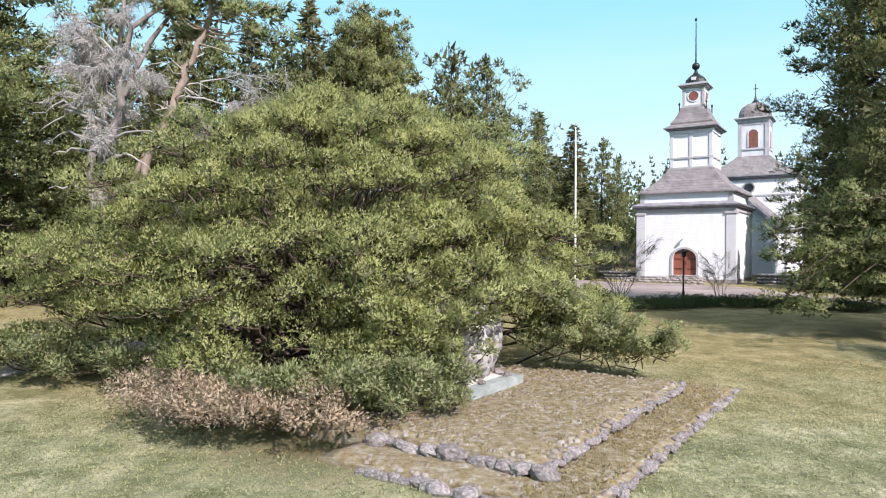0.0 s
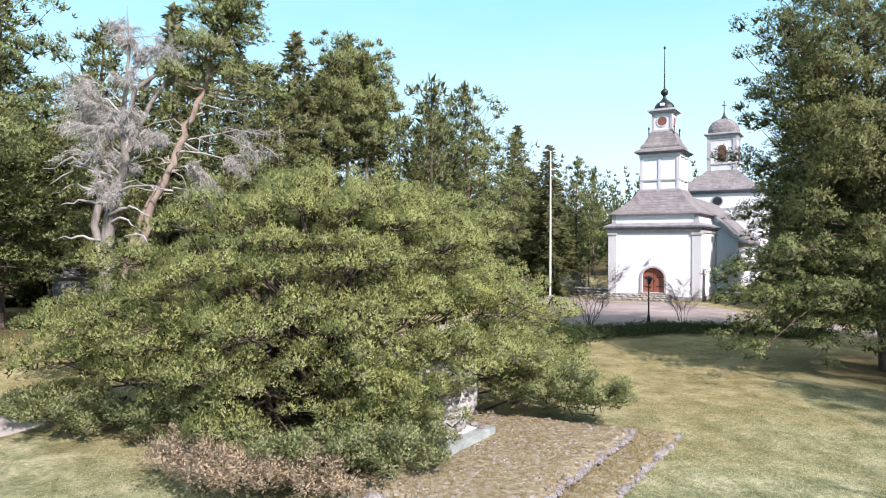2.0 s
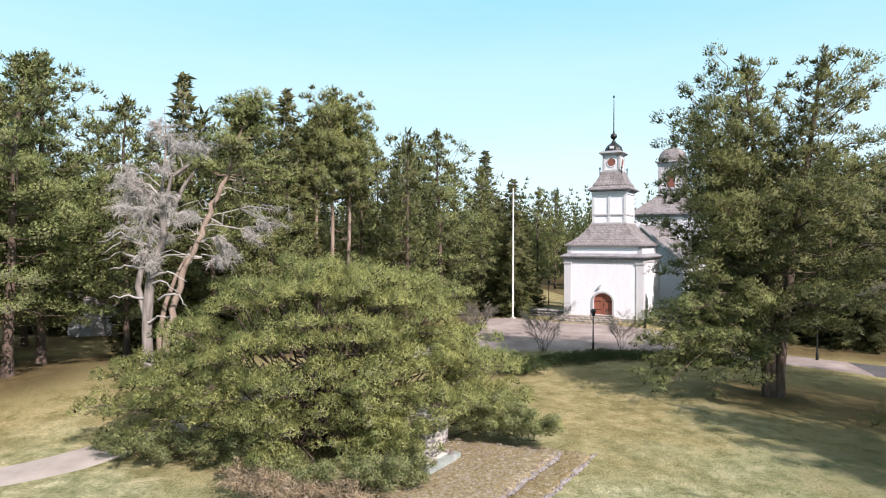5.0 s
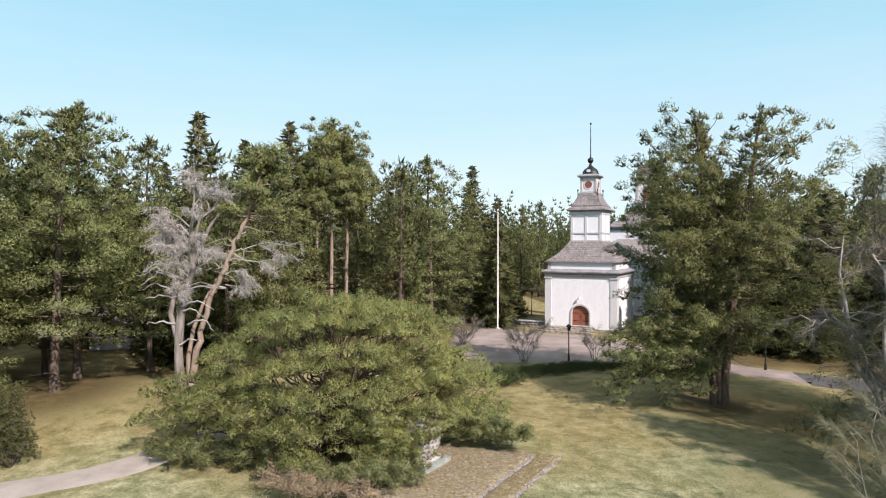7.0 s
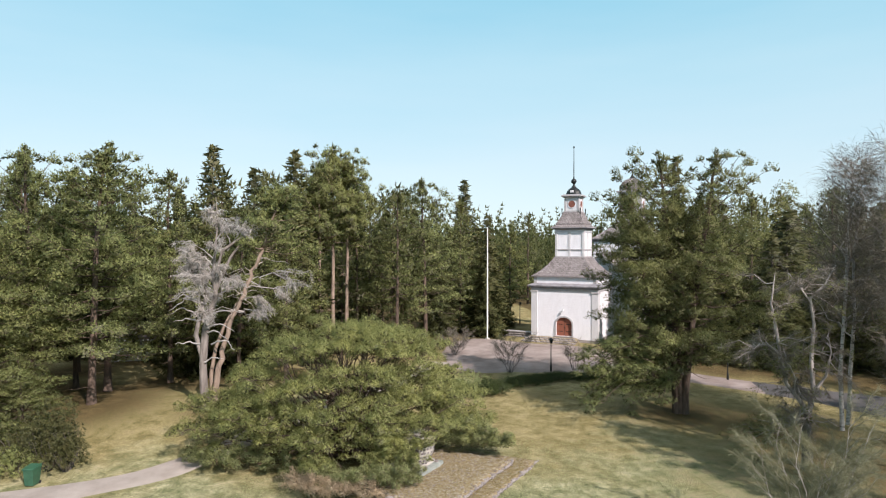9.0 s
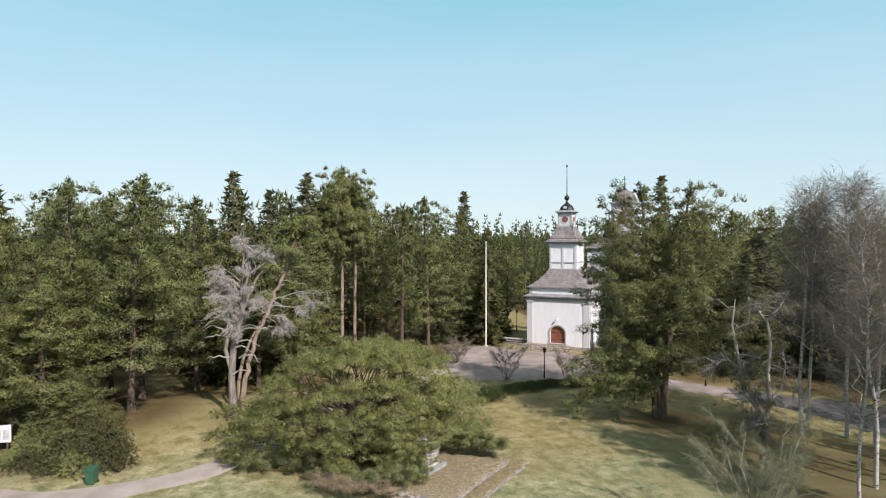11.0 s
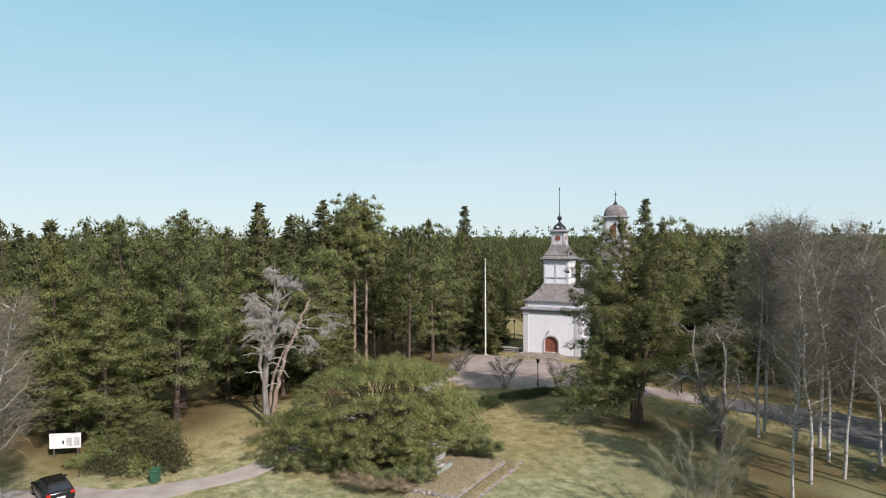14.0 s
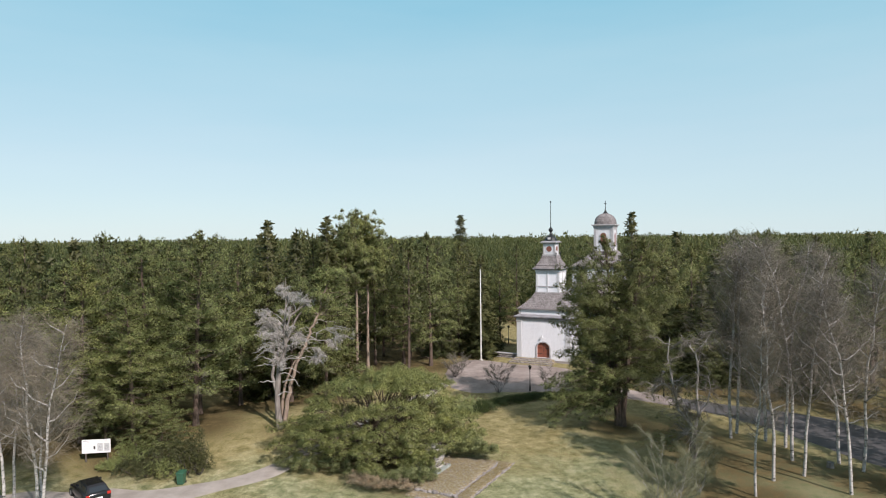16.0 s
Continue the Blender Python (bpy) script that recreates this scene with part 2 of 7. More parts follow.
M_BIRCH = surface("birch_bark", [(0.35, (0.05, 0.045, 0.04)), (0.43, (0.34, 0.32, 0.305)), (0.7, (0.55, 0.53, 0.51))], 3.2, 20.0, 0.7, 0.006, (1, 1, 2.4))
M_TWIG = foliage("birch_twigs", (0.125, 0.108, 0.097), (0.188, 0.165, 0.150), (0.265, 0.238, 0.216), 0.2)
M_TWIG_BUSH = foliage("greenish_bare_twigs", (0.115, 0.118, 0.078), (0.185, 0.188, 0.128), (0.265, 0.268, 0.19), 0.2)
M_NEEDLE = foliage("pine_needles", (0.212, 0.246, 0.106), (0.284, 0.320, 0.138), (0.362, 0.394, 0.172), 0.47)
M_NEEDLE_WILD = foliage("wild_pine_needles", (0.135, 0.154, 0.064), (0.190, 0.212, 0.088), (0.250, 0.272, 0.116), 0.40)
M_NEEDLE_LAWN = foliage("lawn_pine_needles", (0.135, 0.158, 0.064), (0.186, 0.208, 0.086), (0.245, 0.262, 0.112), 0.42, 0.35, 0.0)
M_NEEDLE_SHRUB = foliage("mountain_pine_needles", (0.318, 0.350, 0.146), (0.378, 0.410, 0.173), (0.446, 0.476, 0.208), 0.50, 0.7, 0.0)
M_NEEDLE_BLUE = foliage("bluish_needles", (0.255, 0.296, 0.148), (0.335, 0.378, 0.190), (0.42, 0.460, 0.240), 0.5, 0.6, 0.0)
M_NEEDLE_DEAD = foliage("brown_dead_needles", (0.38, 0.30, 0.225), (0.52, 0.42, 0.325), (0.64, 0.54, 0.43), 0.45, 1.2, 0.0)
# needle tufts coloured dark to paint the shade inside the crowns
M_INNER_SHADE = foliage("inner_crown_shade", (0.055, 0.060, 0.028), (0.095, 0.100, 0.044), (0.145, 0.145, 0.068), 0.4)
M_SPRUCE = foliage("spruce_needles", (0.070, 0.085, 0.038), (0.115, 0.132, 0.056), (0.170, 0.185, 0.080), 0.45)
M_HEDGE = foliage("hedge_needles", (0.026, 0.044, 0.016), (0.058, 0.082, 0.028), (0.105, 0.128, 0.045), 0.25)
M_LEAF = foliage("low_bush_leaves", (0.036, 0.046, 0.020), (0.074, 0.080, 0.034), (0.135, 0.125, 0.065), 0.25)
M_GRASS = foliage("grass_blades", (0.265, 0.293, 0.158), (0.37, 0.388, 0.228), (0.49, 0.490, 0.315), 0.45)
M_STRAW = foliage("straw", (0.20, 0.15, 0.07), (0.33, 0.27, 0.14), (0.46, 0.40, 0.26), 0.35)
M_WHITE = boarded("white_boards", (0.71, 0.715, 0.755), 0.19)
M_HOUSE = boarded("blue_grey_boards", (0.36, 0.39, 0.42), 0.15)
M_WHITE_PLAIN = surface("white_paint", [(0.3, (0.54, 0.54, 0.56)), (0.6, (0.65, 0.65, 0.68))], 1.5, 25.0, 0.6, 0.003, (1, 1, 0.4))
M_TRIM = surface("grey_trim_paint", [(0.3, (0.34, 0.33, 0.34)), (0.65, (0.47, 0.46, 0.47))], 2.0, 25.0, 0.65, 0.003, (1, 1, 0.4))
M_CORNICE = surface("weathered_cornice", [(0.3, (0.17, 0.165, 0.18)), (0.65, (0.30, 0.29, 0.31))], 2.0, 25.0, 0.7, 0.003)
M_SHINGLE = shingled("wood_shingles")
M_RED = boarded("red_brown_boards", (0.23, 0.072, 0.042), 0.14, 0, 0.3, 0.01)
M_RED_PLAIN = surface("red_brown_paint", [(0.3, (0.17, 0.058, 0.040)), (0.7, (0.25, 0.090, 0.062))], 3.0, 30.0, 0.6, 0.003)
M_IRON = surface("black_iron", [(0.3, (0.012, 0.014, 0.014)), (0.7, (0.03, 0.034, 0.034))], 4.0, 40.0, 0.45, 0.002, metal=0.4)
M_POLE = surface("white_pole_paint", [(0.3, (0.72, 0.71, 0.68)), (0.7, (0.84, 0.83, 0.8))], 2.0, 30.0, 0.4, 0.0)
M_BIN = surface("green_plastic", [(0.3, (0.02, 0.075, 0.045)), (0.7, (0.035, 0.12, 0.07))], 3.0, 30.0, 0.45, 0.0)
M_SIGN = surface("white_board_print", [(0.3, (0.76, 0.76, 0.76)), (0.7, (0.84, 0.84, 0.84))], 2.0, 30.0, 0.4, 0.0)
M_INK = surface("grey_print", [(0.3, (0.28, 0.29, 0.31)), (0.7, (0.42, 0.43, 0.45))], 6.0, 30.0, 0.6, 0.0)
M_DARK = surface("dark_opening", [(0.3, (0.02, 0.02, 0.022)), (0.7, (0.04, 0.04, 0.042))], 3.0, 30.0, 0.6, 0.0)
M_CARPAINT = surface("black_car_paint", [(0.3, (0.010, 0.010, 0.012)), (0.7, (0.016, 0.016, 0.018))], 1.0, 30.0, 0.15, 0.0)
M_TYRE = surface("tyre_rubber", [(0.3, (0.015, 0.015, 0.015)), (0.7, (0.03, 0.03, 0.03))], 6.0, 40.0, 0.9, 0.004)
M_RED_LAMP = surface("red_lamp_plastic", [(0.3, (0.4, 0.02, 0.015)), (0.7, (0.5, 0.03, 0.02))], 6.0, 40.0, 0.25, 0.0)
M_METAL = surface("grey_metal", [(0.3, (0.35, 0.35, 0.36)), (0.7, (0.5, 0.5, 0.5))], 6.0, 40.0, 0.35, 0.0, metal=0.8)


def glass_material(name, colour):
    m, n, l, b = mat(name)
    b.inputs["Base Color"].default_value = (*colour, 1)
    b.inputs["Roughness"].default_value = 0.05
    b.inputs["Specular IOR Level"].default_value = 0.8
    return m


M_GLASS = glass_material("dark_glass", (0.015, 0.02, 0.025))


# ---- mesh helpers ----
def link_mesh(name, me, material, parent=None, label=""):
    if material is not None and not me.materials:
        me.materials.append(material)
    ob = new(name, me)
    if parent is not None:
        ob.parent = parent
    if label:
        ob["label"] = label
    return ob


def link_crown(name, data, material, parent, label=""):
    """Needles over a heart of tufts whose dark colour stands for inner shade."""
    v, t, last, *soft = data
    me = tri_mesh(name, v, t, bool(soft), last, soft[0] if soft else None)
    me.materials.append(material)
    me.materials.append(M_INNER_SHADE)
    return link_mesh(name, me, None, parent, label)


def part(name, bm, material, parent, label=""):
    me = bpy.data.meshes.new(name)
    bm.to_mesh(me)
    bm.free()
    return link_mesh(name, me, material, parent, label)


def tri_mesh(name, v, t, smooth=False, last=0, normals=None):
    """A mesh from arrays of corners (n, 3) and triangles (m, 3); the last ones take the second material.
    With normals (n, 3), needles take the soft shading of the cushion that they belong to."""
    if normals is not None:
        face = np.cross(v[t[:, 1]] - v[t[:, 0]], v[t[:, 2]] - v[t[:, 0]])
        away = (face * normals[t[:, 0]]).sum(1) < 0
        t = np.where(away[:, None], t[:, ::-1], t)
    v, t = np.ascontiguousarray(v, dtype=np.float32), np.ascontiguousarray(t, dtype=np.int32)
    me = bpy.data.meshes.new(name)
    me.vertices.add(len(v))
    me.vertices.foreach_set("co", v.ravel())
    me.loops.add(t.size)
    me.loops.foreach_set("vertex_index", t.ravel())
    me.polygons.add(len(t))
    me.polygons.foreach_set("loop_start", np.arange(0, t.size, 3, dtype=np.int32))
    if smooth:
        me.polygons.foreach_set("use_smooth", np.ones(len(t), dtype=bool))
    if last:
        slot = np.zeros(len(t), dtype=np.int32)
        slot[-last:] = 1
        me.polygons.foreach_set("material_index", slot)
    me.update(calc_edges=True)
    if normals is not None:
        me.normals_split_custom_set_from_vertices(np.ascontiguousarray(normals, dtype=np.float32))
    return me


def join(pieces):
    """Several (corners, triangles) pairs as one."""
    vs, ts, k = [], [], 0
    for v, t in pieces:
        vs.append(v)
        ts.append(t + k)
        k += len(v)
    return np.concatenate(vs), np.concatenate(ts)


def tube(points, radii, sides=7):
    """A tapered tube along points; its rings keep one frame."""
    p, r = np.asarray(points, float), np.asarray(radii, float)
    n = len(p)
    tan = np.gradient(p, axis=0)
    tan /= np.linalg.norm(tan, axis=1)[:, None] + 1e-9
    ref = np.array([1.0, 0.13, 0.0]) if abs(tan[0, 2]) > 0.6 else np.array([0.1, 0.05, 1.0])
    u = np.cross(tan, ref)
    u /= np.linalg.norm(u, axis=1)[:, None] + 1e-9
    w = np.cross(tan, u)
    a = np.linspace(0, 2 * np.pi, sides, endpoint=False)
    ring = p[:, None] + r[:, None, None] * (np.cos(a)[None, :, None] * u[:, None] + np.sin(a)[None, :, None] * w[:, None])
    v = np.concatenate([ring.reshape(-1, 3), p[-1:] + tan[-1:] * r[-1]])
    i = np.arange(n - 1)[:, None] * sides
    j = np.arange(sides)[None]
    k = (j + 1) % sides
    q0, q1, q2, q3 = i + j, i + k, i + sides + k, i + sides + j
    t = np.concatenate([np.stack([q0, q1, q2], -1).reshape(-1, 3), np.stack([q0, q2, q3], -1).reshape(-1, 3)])
    last = (n - 1) * sides
    cap = np.stack([last + j[0], last + k[0], np.full(sides, n * sides)], -1)
    return v, np.concatenate([t, cap])


def unit(a):
    return a / (np.linalg.norm(a, axis=-1, keepdims=True) + 1e-9)


def tufts(rng, centres, ways, size, blades=6, open_=0.75, ring=0.24):
    """Brushes of needles: a ring of blades round each centre, pointing along its way. One connected piece for each."""
    n = len(centres)
    d = unit(ways)
    u = unit(np.cross(d, rng.normal(size=(n, 3))))
    w = np.cross(d, u)
    a = np.linspace(0, 2 * np.pi, blades, endpoint=False)[None] + rng.uniform(0, 6.28, (n, 1))
    rad = np.cos(a)[..., None] * u[:, None] + np.sin(a)[..., None] * w[:, None]
    size = np.broadcast_to(size, (n,))[:, None, None] * rng.uniform(0.7, 1.3, (n, blades, 1))
    base = centres[:, None] + rad * size * ring
    a2 = a + np.pi / blades
    rad2 = np.cos(a2)[..., None] * u[:, None] + np.sin(a2)[..., None] * w[:, None]
    tip = centres[:, None] + size * (rad2 * open_ * rng.uniform(0.5, 1.2, (n, blades, 1)) + d[:, None] * rng.uniform(0.35, 1.0, (n, blades, 1)))
    v = np.concatenate([base, tip], 1).reshape(-1, 3)
    k = np.arange(n)[:, None] * 2 * blades
    j = np.arange(blades)[None]
    t = np.stack([k + j, k + (j + 1) % blades, k + blades + j], -1).reshape(-1, 3)
    return v, t


def threads(rng, starts, ways, length, width, droop=0.3, bits=2):
    """Thin twigs: narrow tapered ribbons that bend down."""
    n = len(starts)
    d = unit(ways)
    length = np.broadcast_to(length, (n,))[:, None] * rng.uniform(0.6, 1.4, (n, 1))
    side = unit(np.cross(d, rng.normal(size=(n, 3)))) * np.broadcast_to(width, (n,))[:, None]
    mid = starts + d * length * 0.5
    end = starts + d * length - np.array([0, 0, 1.0]) * length * droop
    v = np.stack([starts - side, starts + side, mid - side * 0.7, mid + side * 0.7, end], 1).reshape(-1, 3)
    k = np.arange(n)[:, None] * 5
    t = np.concatenate([k + np.array([[0, 1, 3]]), k + np.array([[0, 3, 2]]), k + np.array([[2, 3, 4]])])
    return v, t


def box_bm(bm, x0, x1, y0, y1, z0, z1, bevel=0.0):
    g = bmesh.ops.create_cube(bm, size=1.0)
    vs = g["verts"]
    for v in vs:
        v.co = Vector((x0 + (v.co.x + 0.5) * (x1 - x0), y0 + (v.co.y + 0.5) * (y1 - y0), z0 + (v.co.z + 0.5) * (z1 - z0)))
    if bevel:
        es = list({e for v in vs for e in v.link_edges})
        bmesh.ops.bevel(bm, geom=es, offset=bevel, segments=1, affect="EDGES", profile=0.5)
    return bm


def box(x0, x1, y0, y1, z0, z1, bevel=0.0):
    return box_bm(bmesh.new(), x0, x1, y0, y1, z0, z1, bevel)


def loft(rings, close_top=True, close_bottom=True):
    """A bmesh through rings of equal corner counts, from the bottom up."""
    bm = bmesh.new()
    rows = [[bm.verts.new(c) for c in ring] for ring in rings]
    for a, b in zip(rows, rows[1:]):
        for i in range(len(a)):
            k = (i + 1) % len(a)
            bm.faces.new((a[i], a[k], b[k], b[i]))
    if close_top:
        bm.faces.new(rows[-1])
    if close_bottom:
        bm.faces.new(rows[0][::-1])
    return bm


def square(half_x, half_y, z):
    return [(-half_x, -half_y, z), (half_x, -half_y, z), (half_x, half_y, z), (-half_x, half_y, z)]


def circle(r, z, n=16, x=0.0, y=0.0):
    return [(x + r * math.cos(2 * math.pi * i / n), y + r * math.sin(2 * math.pi * i / n), z) for i in range(n)]


def thing(name, m, label, category, group="", kind=""):
    e = new(name)
    e.empty_display_size = 0.2
    e.matrix_world = m
    return tagged(e, label, category, group, kind)


def ground_z(x, y):
    """Height of the ground: a gentle rise away from the start, and a knoll under the trees beside the path."""
    s = np.clip(np.asarray(y, float) - 8, 0, 50)
    x = np.asarray(x, float)
    return 0.018 * s + 1.3 * np.exp(-((x + 16) ** 2 / 150 + (y - 27) ** 2 / 60)) - 0.15 * np.exp(-((x + 22) ** 2 / 60 + (y - 13) ** 2 / 40))


def gz(x, y):
    return float(ground_z(x, y))

# ---- plan ----
TOWER = (22.15, 57.25, -33.5)          # x, y, turn of the bell tower; its door looks along its own -y
CHURCH = (41.3, 86.3, -33.5)
BIG_PINE = (19.7, 24.3)
DEAD_TREE = (-12.8, 24.6)
SHRUB = (-3.2, 18.6)
COURT_NEAR = [(5.2, 41.0), (6.4, 39.0), (8.6, 37.6), (13.0, 37.7), (19.0, 36.8), (23.5, 34.0), (27.0, 30.6), (30.5, 26.5), (33.3, 20.8), (35.0, 14.0), (36.7, 8.0), (38.0, -4.0)]
COURT_FAR = [(5.2, 48.5), (7.0, 54.6), (10.6, 57.4), (16.0, 53.5), (22.0, 49.5), (24.5, 40.0), (27.5, 35.6), (33.0, 30.5), (39.0, 26.0), (43.0, 20.5), (45.5, 12.0), (48.0, -4.0)]
PLAZA = COURT_NEAR + COURT_FAR[::-1]
PATH = [(-60, 6), (-42, 11.5), (-30, 12.9), (-24.5, 13.3), (-20.5, 13.4), (-16.5, 14.4), (-13.3, 15.9), (-10.6, 18.6), (-7.6, 23.0), (-3.0, 30.0), (1.5, 38.0), (4.5, 43.5)]

# kind, x, y, height, spread
TREES = [
    # added for shade: an unseen pine for the lawn, two for the church wing
    ("tall", 28.6, -4.6, 22.0, 3.4), ("pine", 34.8, 59.5, 15.2, 4.2), ("pine", 38.6, 56.0, 17.0, 4.4),
    ("pine", -20.8, 26.6, 17.0, 5.6), ("pine", -21.7, 31.6, 18.4, 5.6), ("pine", -26.0, 29.5, 18.0, 5.6), ("pine", -30.5, 25.5, 16.6, 5.4),
    ("pine", -24.6, 21.6, 13.5, 4.8), ("pine", -21.6, 19.6, 5.6, 2.7), ("pine", -27.4, 23.0, 7.5, 3.2), ("pine", -34.0, 31.0, 16.6, 5.2), ("pine", -37.0, 24.5, 15.6, 5.2), ("pine", -29.5, 35.5, 18.0, 5.0),
    ("spruce", -16.0, 40.0, 20.4, 4.0), ("spruce", -13.4, 45.5, 19.0, 3.8), ("spruce", -9.8, 47.5, 21.0, 4.2), ("pine", -18.5, 36.0, 17.2, 4.4), ("pine", -9.5, 38.5, 13.5, 4.2), ("pine", -13.2, 37.0, 14.5, 4.2),
    ("tall", -6.2, 50.7, 21.6, 4.0), ("tall", -7.5, 49.6, 19.6, 3.6), ("tall", -4.8, 51.3, 20.4, 3.8), ("pine", 0.2, 55.5, 17.2, 4.6),
    ("pine", 3.9, 53.8, 18.4, 5.2), ("pine", 1.5, 60.0, 17.0, 3.8), ("spruce", 13.7, 92.6, 22.2, 4.6), ("spruce", 12.9, 64.5, 15.0, 3.6),
    ("pine", 16.8, 69.0, 14.2, 3.2), ("pine", 9.0, 62.0, 12.5, 3.2), ("spruce", 6.0, 60.5, 11.5, 2.8), ("spruce", 31.9, 50.9, 21.3, 4.0),
    ("spruce", 33.5, 43.5, 14.5, 4.4), ("spruce", 38.0, 40.0, 14.5, 4.4), ("spruce", 43.0, 37.0, 15.5, 4.4), ("spruce", 29.8, 42.6, 12.0, 3.6), ("spruce", 35.6, 38.6, 12.5, 3.8), ("spruce", 46.6, 32.4, 14.0, 4.2), ("wild pine", 38.5, 47.0, 16.5, 4.0),
    ("wild pine", 49.0, 33.0, 16.0, 4.2), ("wild pine", 54.0, 27.0, 16.0, 4.2), ("wild pine", 46.0, 44.0, 17.0, 4.2), ("wild pine", 56.0, 36.0, 17.0, 4.2),
    ("wild pine", 57.5, 18.0, 16.0, 4.2), ("wild pine", 60.0, 9.0, 16.0, 4.2), ("wild pine", 36.5, 54.0, 16.0, 3.6), 
    ("wild pine", -8.5, 56.5, 19.5, 3.8), ("wild pine", -13.5, 52.0, 19.0, 3.8), ("spruce", -20.5, 46.0, 17.0, 3.0), ("wild pine", -28.5, 42.5, 17.5, 4.0),
    # unseen pines on the right, added to shade the drive
    ("wild pine", 41.5, 8.0, 16.0, 4.0), ("wild pine", 45.0, 14.5, 16.0, 4.0), ("wild pine", 37.8, 1.5, 14.0, 3.6), ("wild pine", 48.0, 20.5, 15.0, 4.0), ("wild pine", 43.0, 1.0, 15.0, 4.0), ("wild pine", 48.0, 5.0, 16.0, 4.2), ("wild pine", 40.5, -5.0, 15.0, 4.0), ("wild pine", 46.0, -8.0, 16.0, 4.2), ("wild pine", 53.0, -2.0, 16.0, 4.2), ("wild pine", 51.0, 12.0, 16.0, 4.0),
    ("wild pine", -16.6, 45.5, 18.2, 4.0), ("wild pine", -11.6, 50.5, 18.0, 4.0), ("wild pine", 2.2, 66.0, 17.6, 4.0), ("wild pine", 6.4, 68.0, 17.0, 4.0), ("wild pine", 10.2, 72.0, 17.0, 3.8), ("wild pine", -41.0, 31.0, 17.0, 4.4), ("wild pine", -43.5, 21.0, 16.0, 4.4), ("pine", -39.0, 17.5, 14.5, 4.2),
]


def polygon_has(poly, x, y):
    inside = False
    for (x0, y0), (x1, y1) in zip(poly, poly[1:] + poly[:1]):
        if (y0 > y) != (y1 > y) and x < (x1 - x0) * (y - y0) / (y1 - y0) + x0:
            inside = not inside
    return inside


def forest_free(x, y):
    """Whether a wild tree may stand here: not on the lawn, the paving, the graveyard or the buildings."""
    if polygon_has(PLAZA, x, y) or math.hypot(x - 22.5, y - 57.5) < 10 or math.hypot(x - 40, y - 84) < 15 or math.hypot(x - 31, y - 70) < 11:
        return False
    if (y < 46 and -17 < x < 34) or (y < 56 and 6 < x < 34):
        return False
    if y < 30 and -48 < x < 62:
        return False
    if -25 < x < -16 and 33 < y < 52:
        return False
    if y > 56 and abs(x - (17.0 + (y - 62) * 0.22)) < 3.4 and y < 92:
        return False
    return True


wild = random.Random(7)
for ring_y0, ring_y1, wide, count in ((30, 62, 72, 60), (62, 102, 90, 76)):
    made = tries = 0
    while made < count and tries < 4000:
        tries += 1
        x, y = wild.uniform(-wide, wide), wild.uniform(ring_y0, ring_y1)
        if not forest_free(x, y) or any(math.hypot(x - q[1], y - q[2]) < 3.6 for q in TREES):
            continue
        tall = wild.uniform(14.0, 18.6)
        if 0.08 < x / y < 0.55:
            tall = min(tall, 2.0 + 0.15 * y)
        TREES.append((wild.choice(("wild pine", "wild pine", "wild spruce")), x, y, tall, wild.uniform(2.8, 3.8)))
        made += 1


# ---- ground ----
def graded(lo, hi, step, far):
    mid = list(np.arange(lo, hi + 0.01, step))
    out, d = [], step
    while (out[-1] if out else hi) < far:
        d *= 1.35
        out.append((out[-1] if out else hi) + d)
    low, d = [], step
    while (low[-1] if low else lo) > -far:
        d *= 1.35
        low.append((low[-1] if low else lo) - d)
    return np.array(low[::-1] + mid + out)


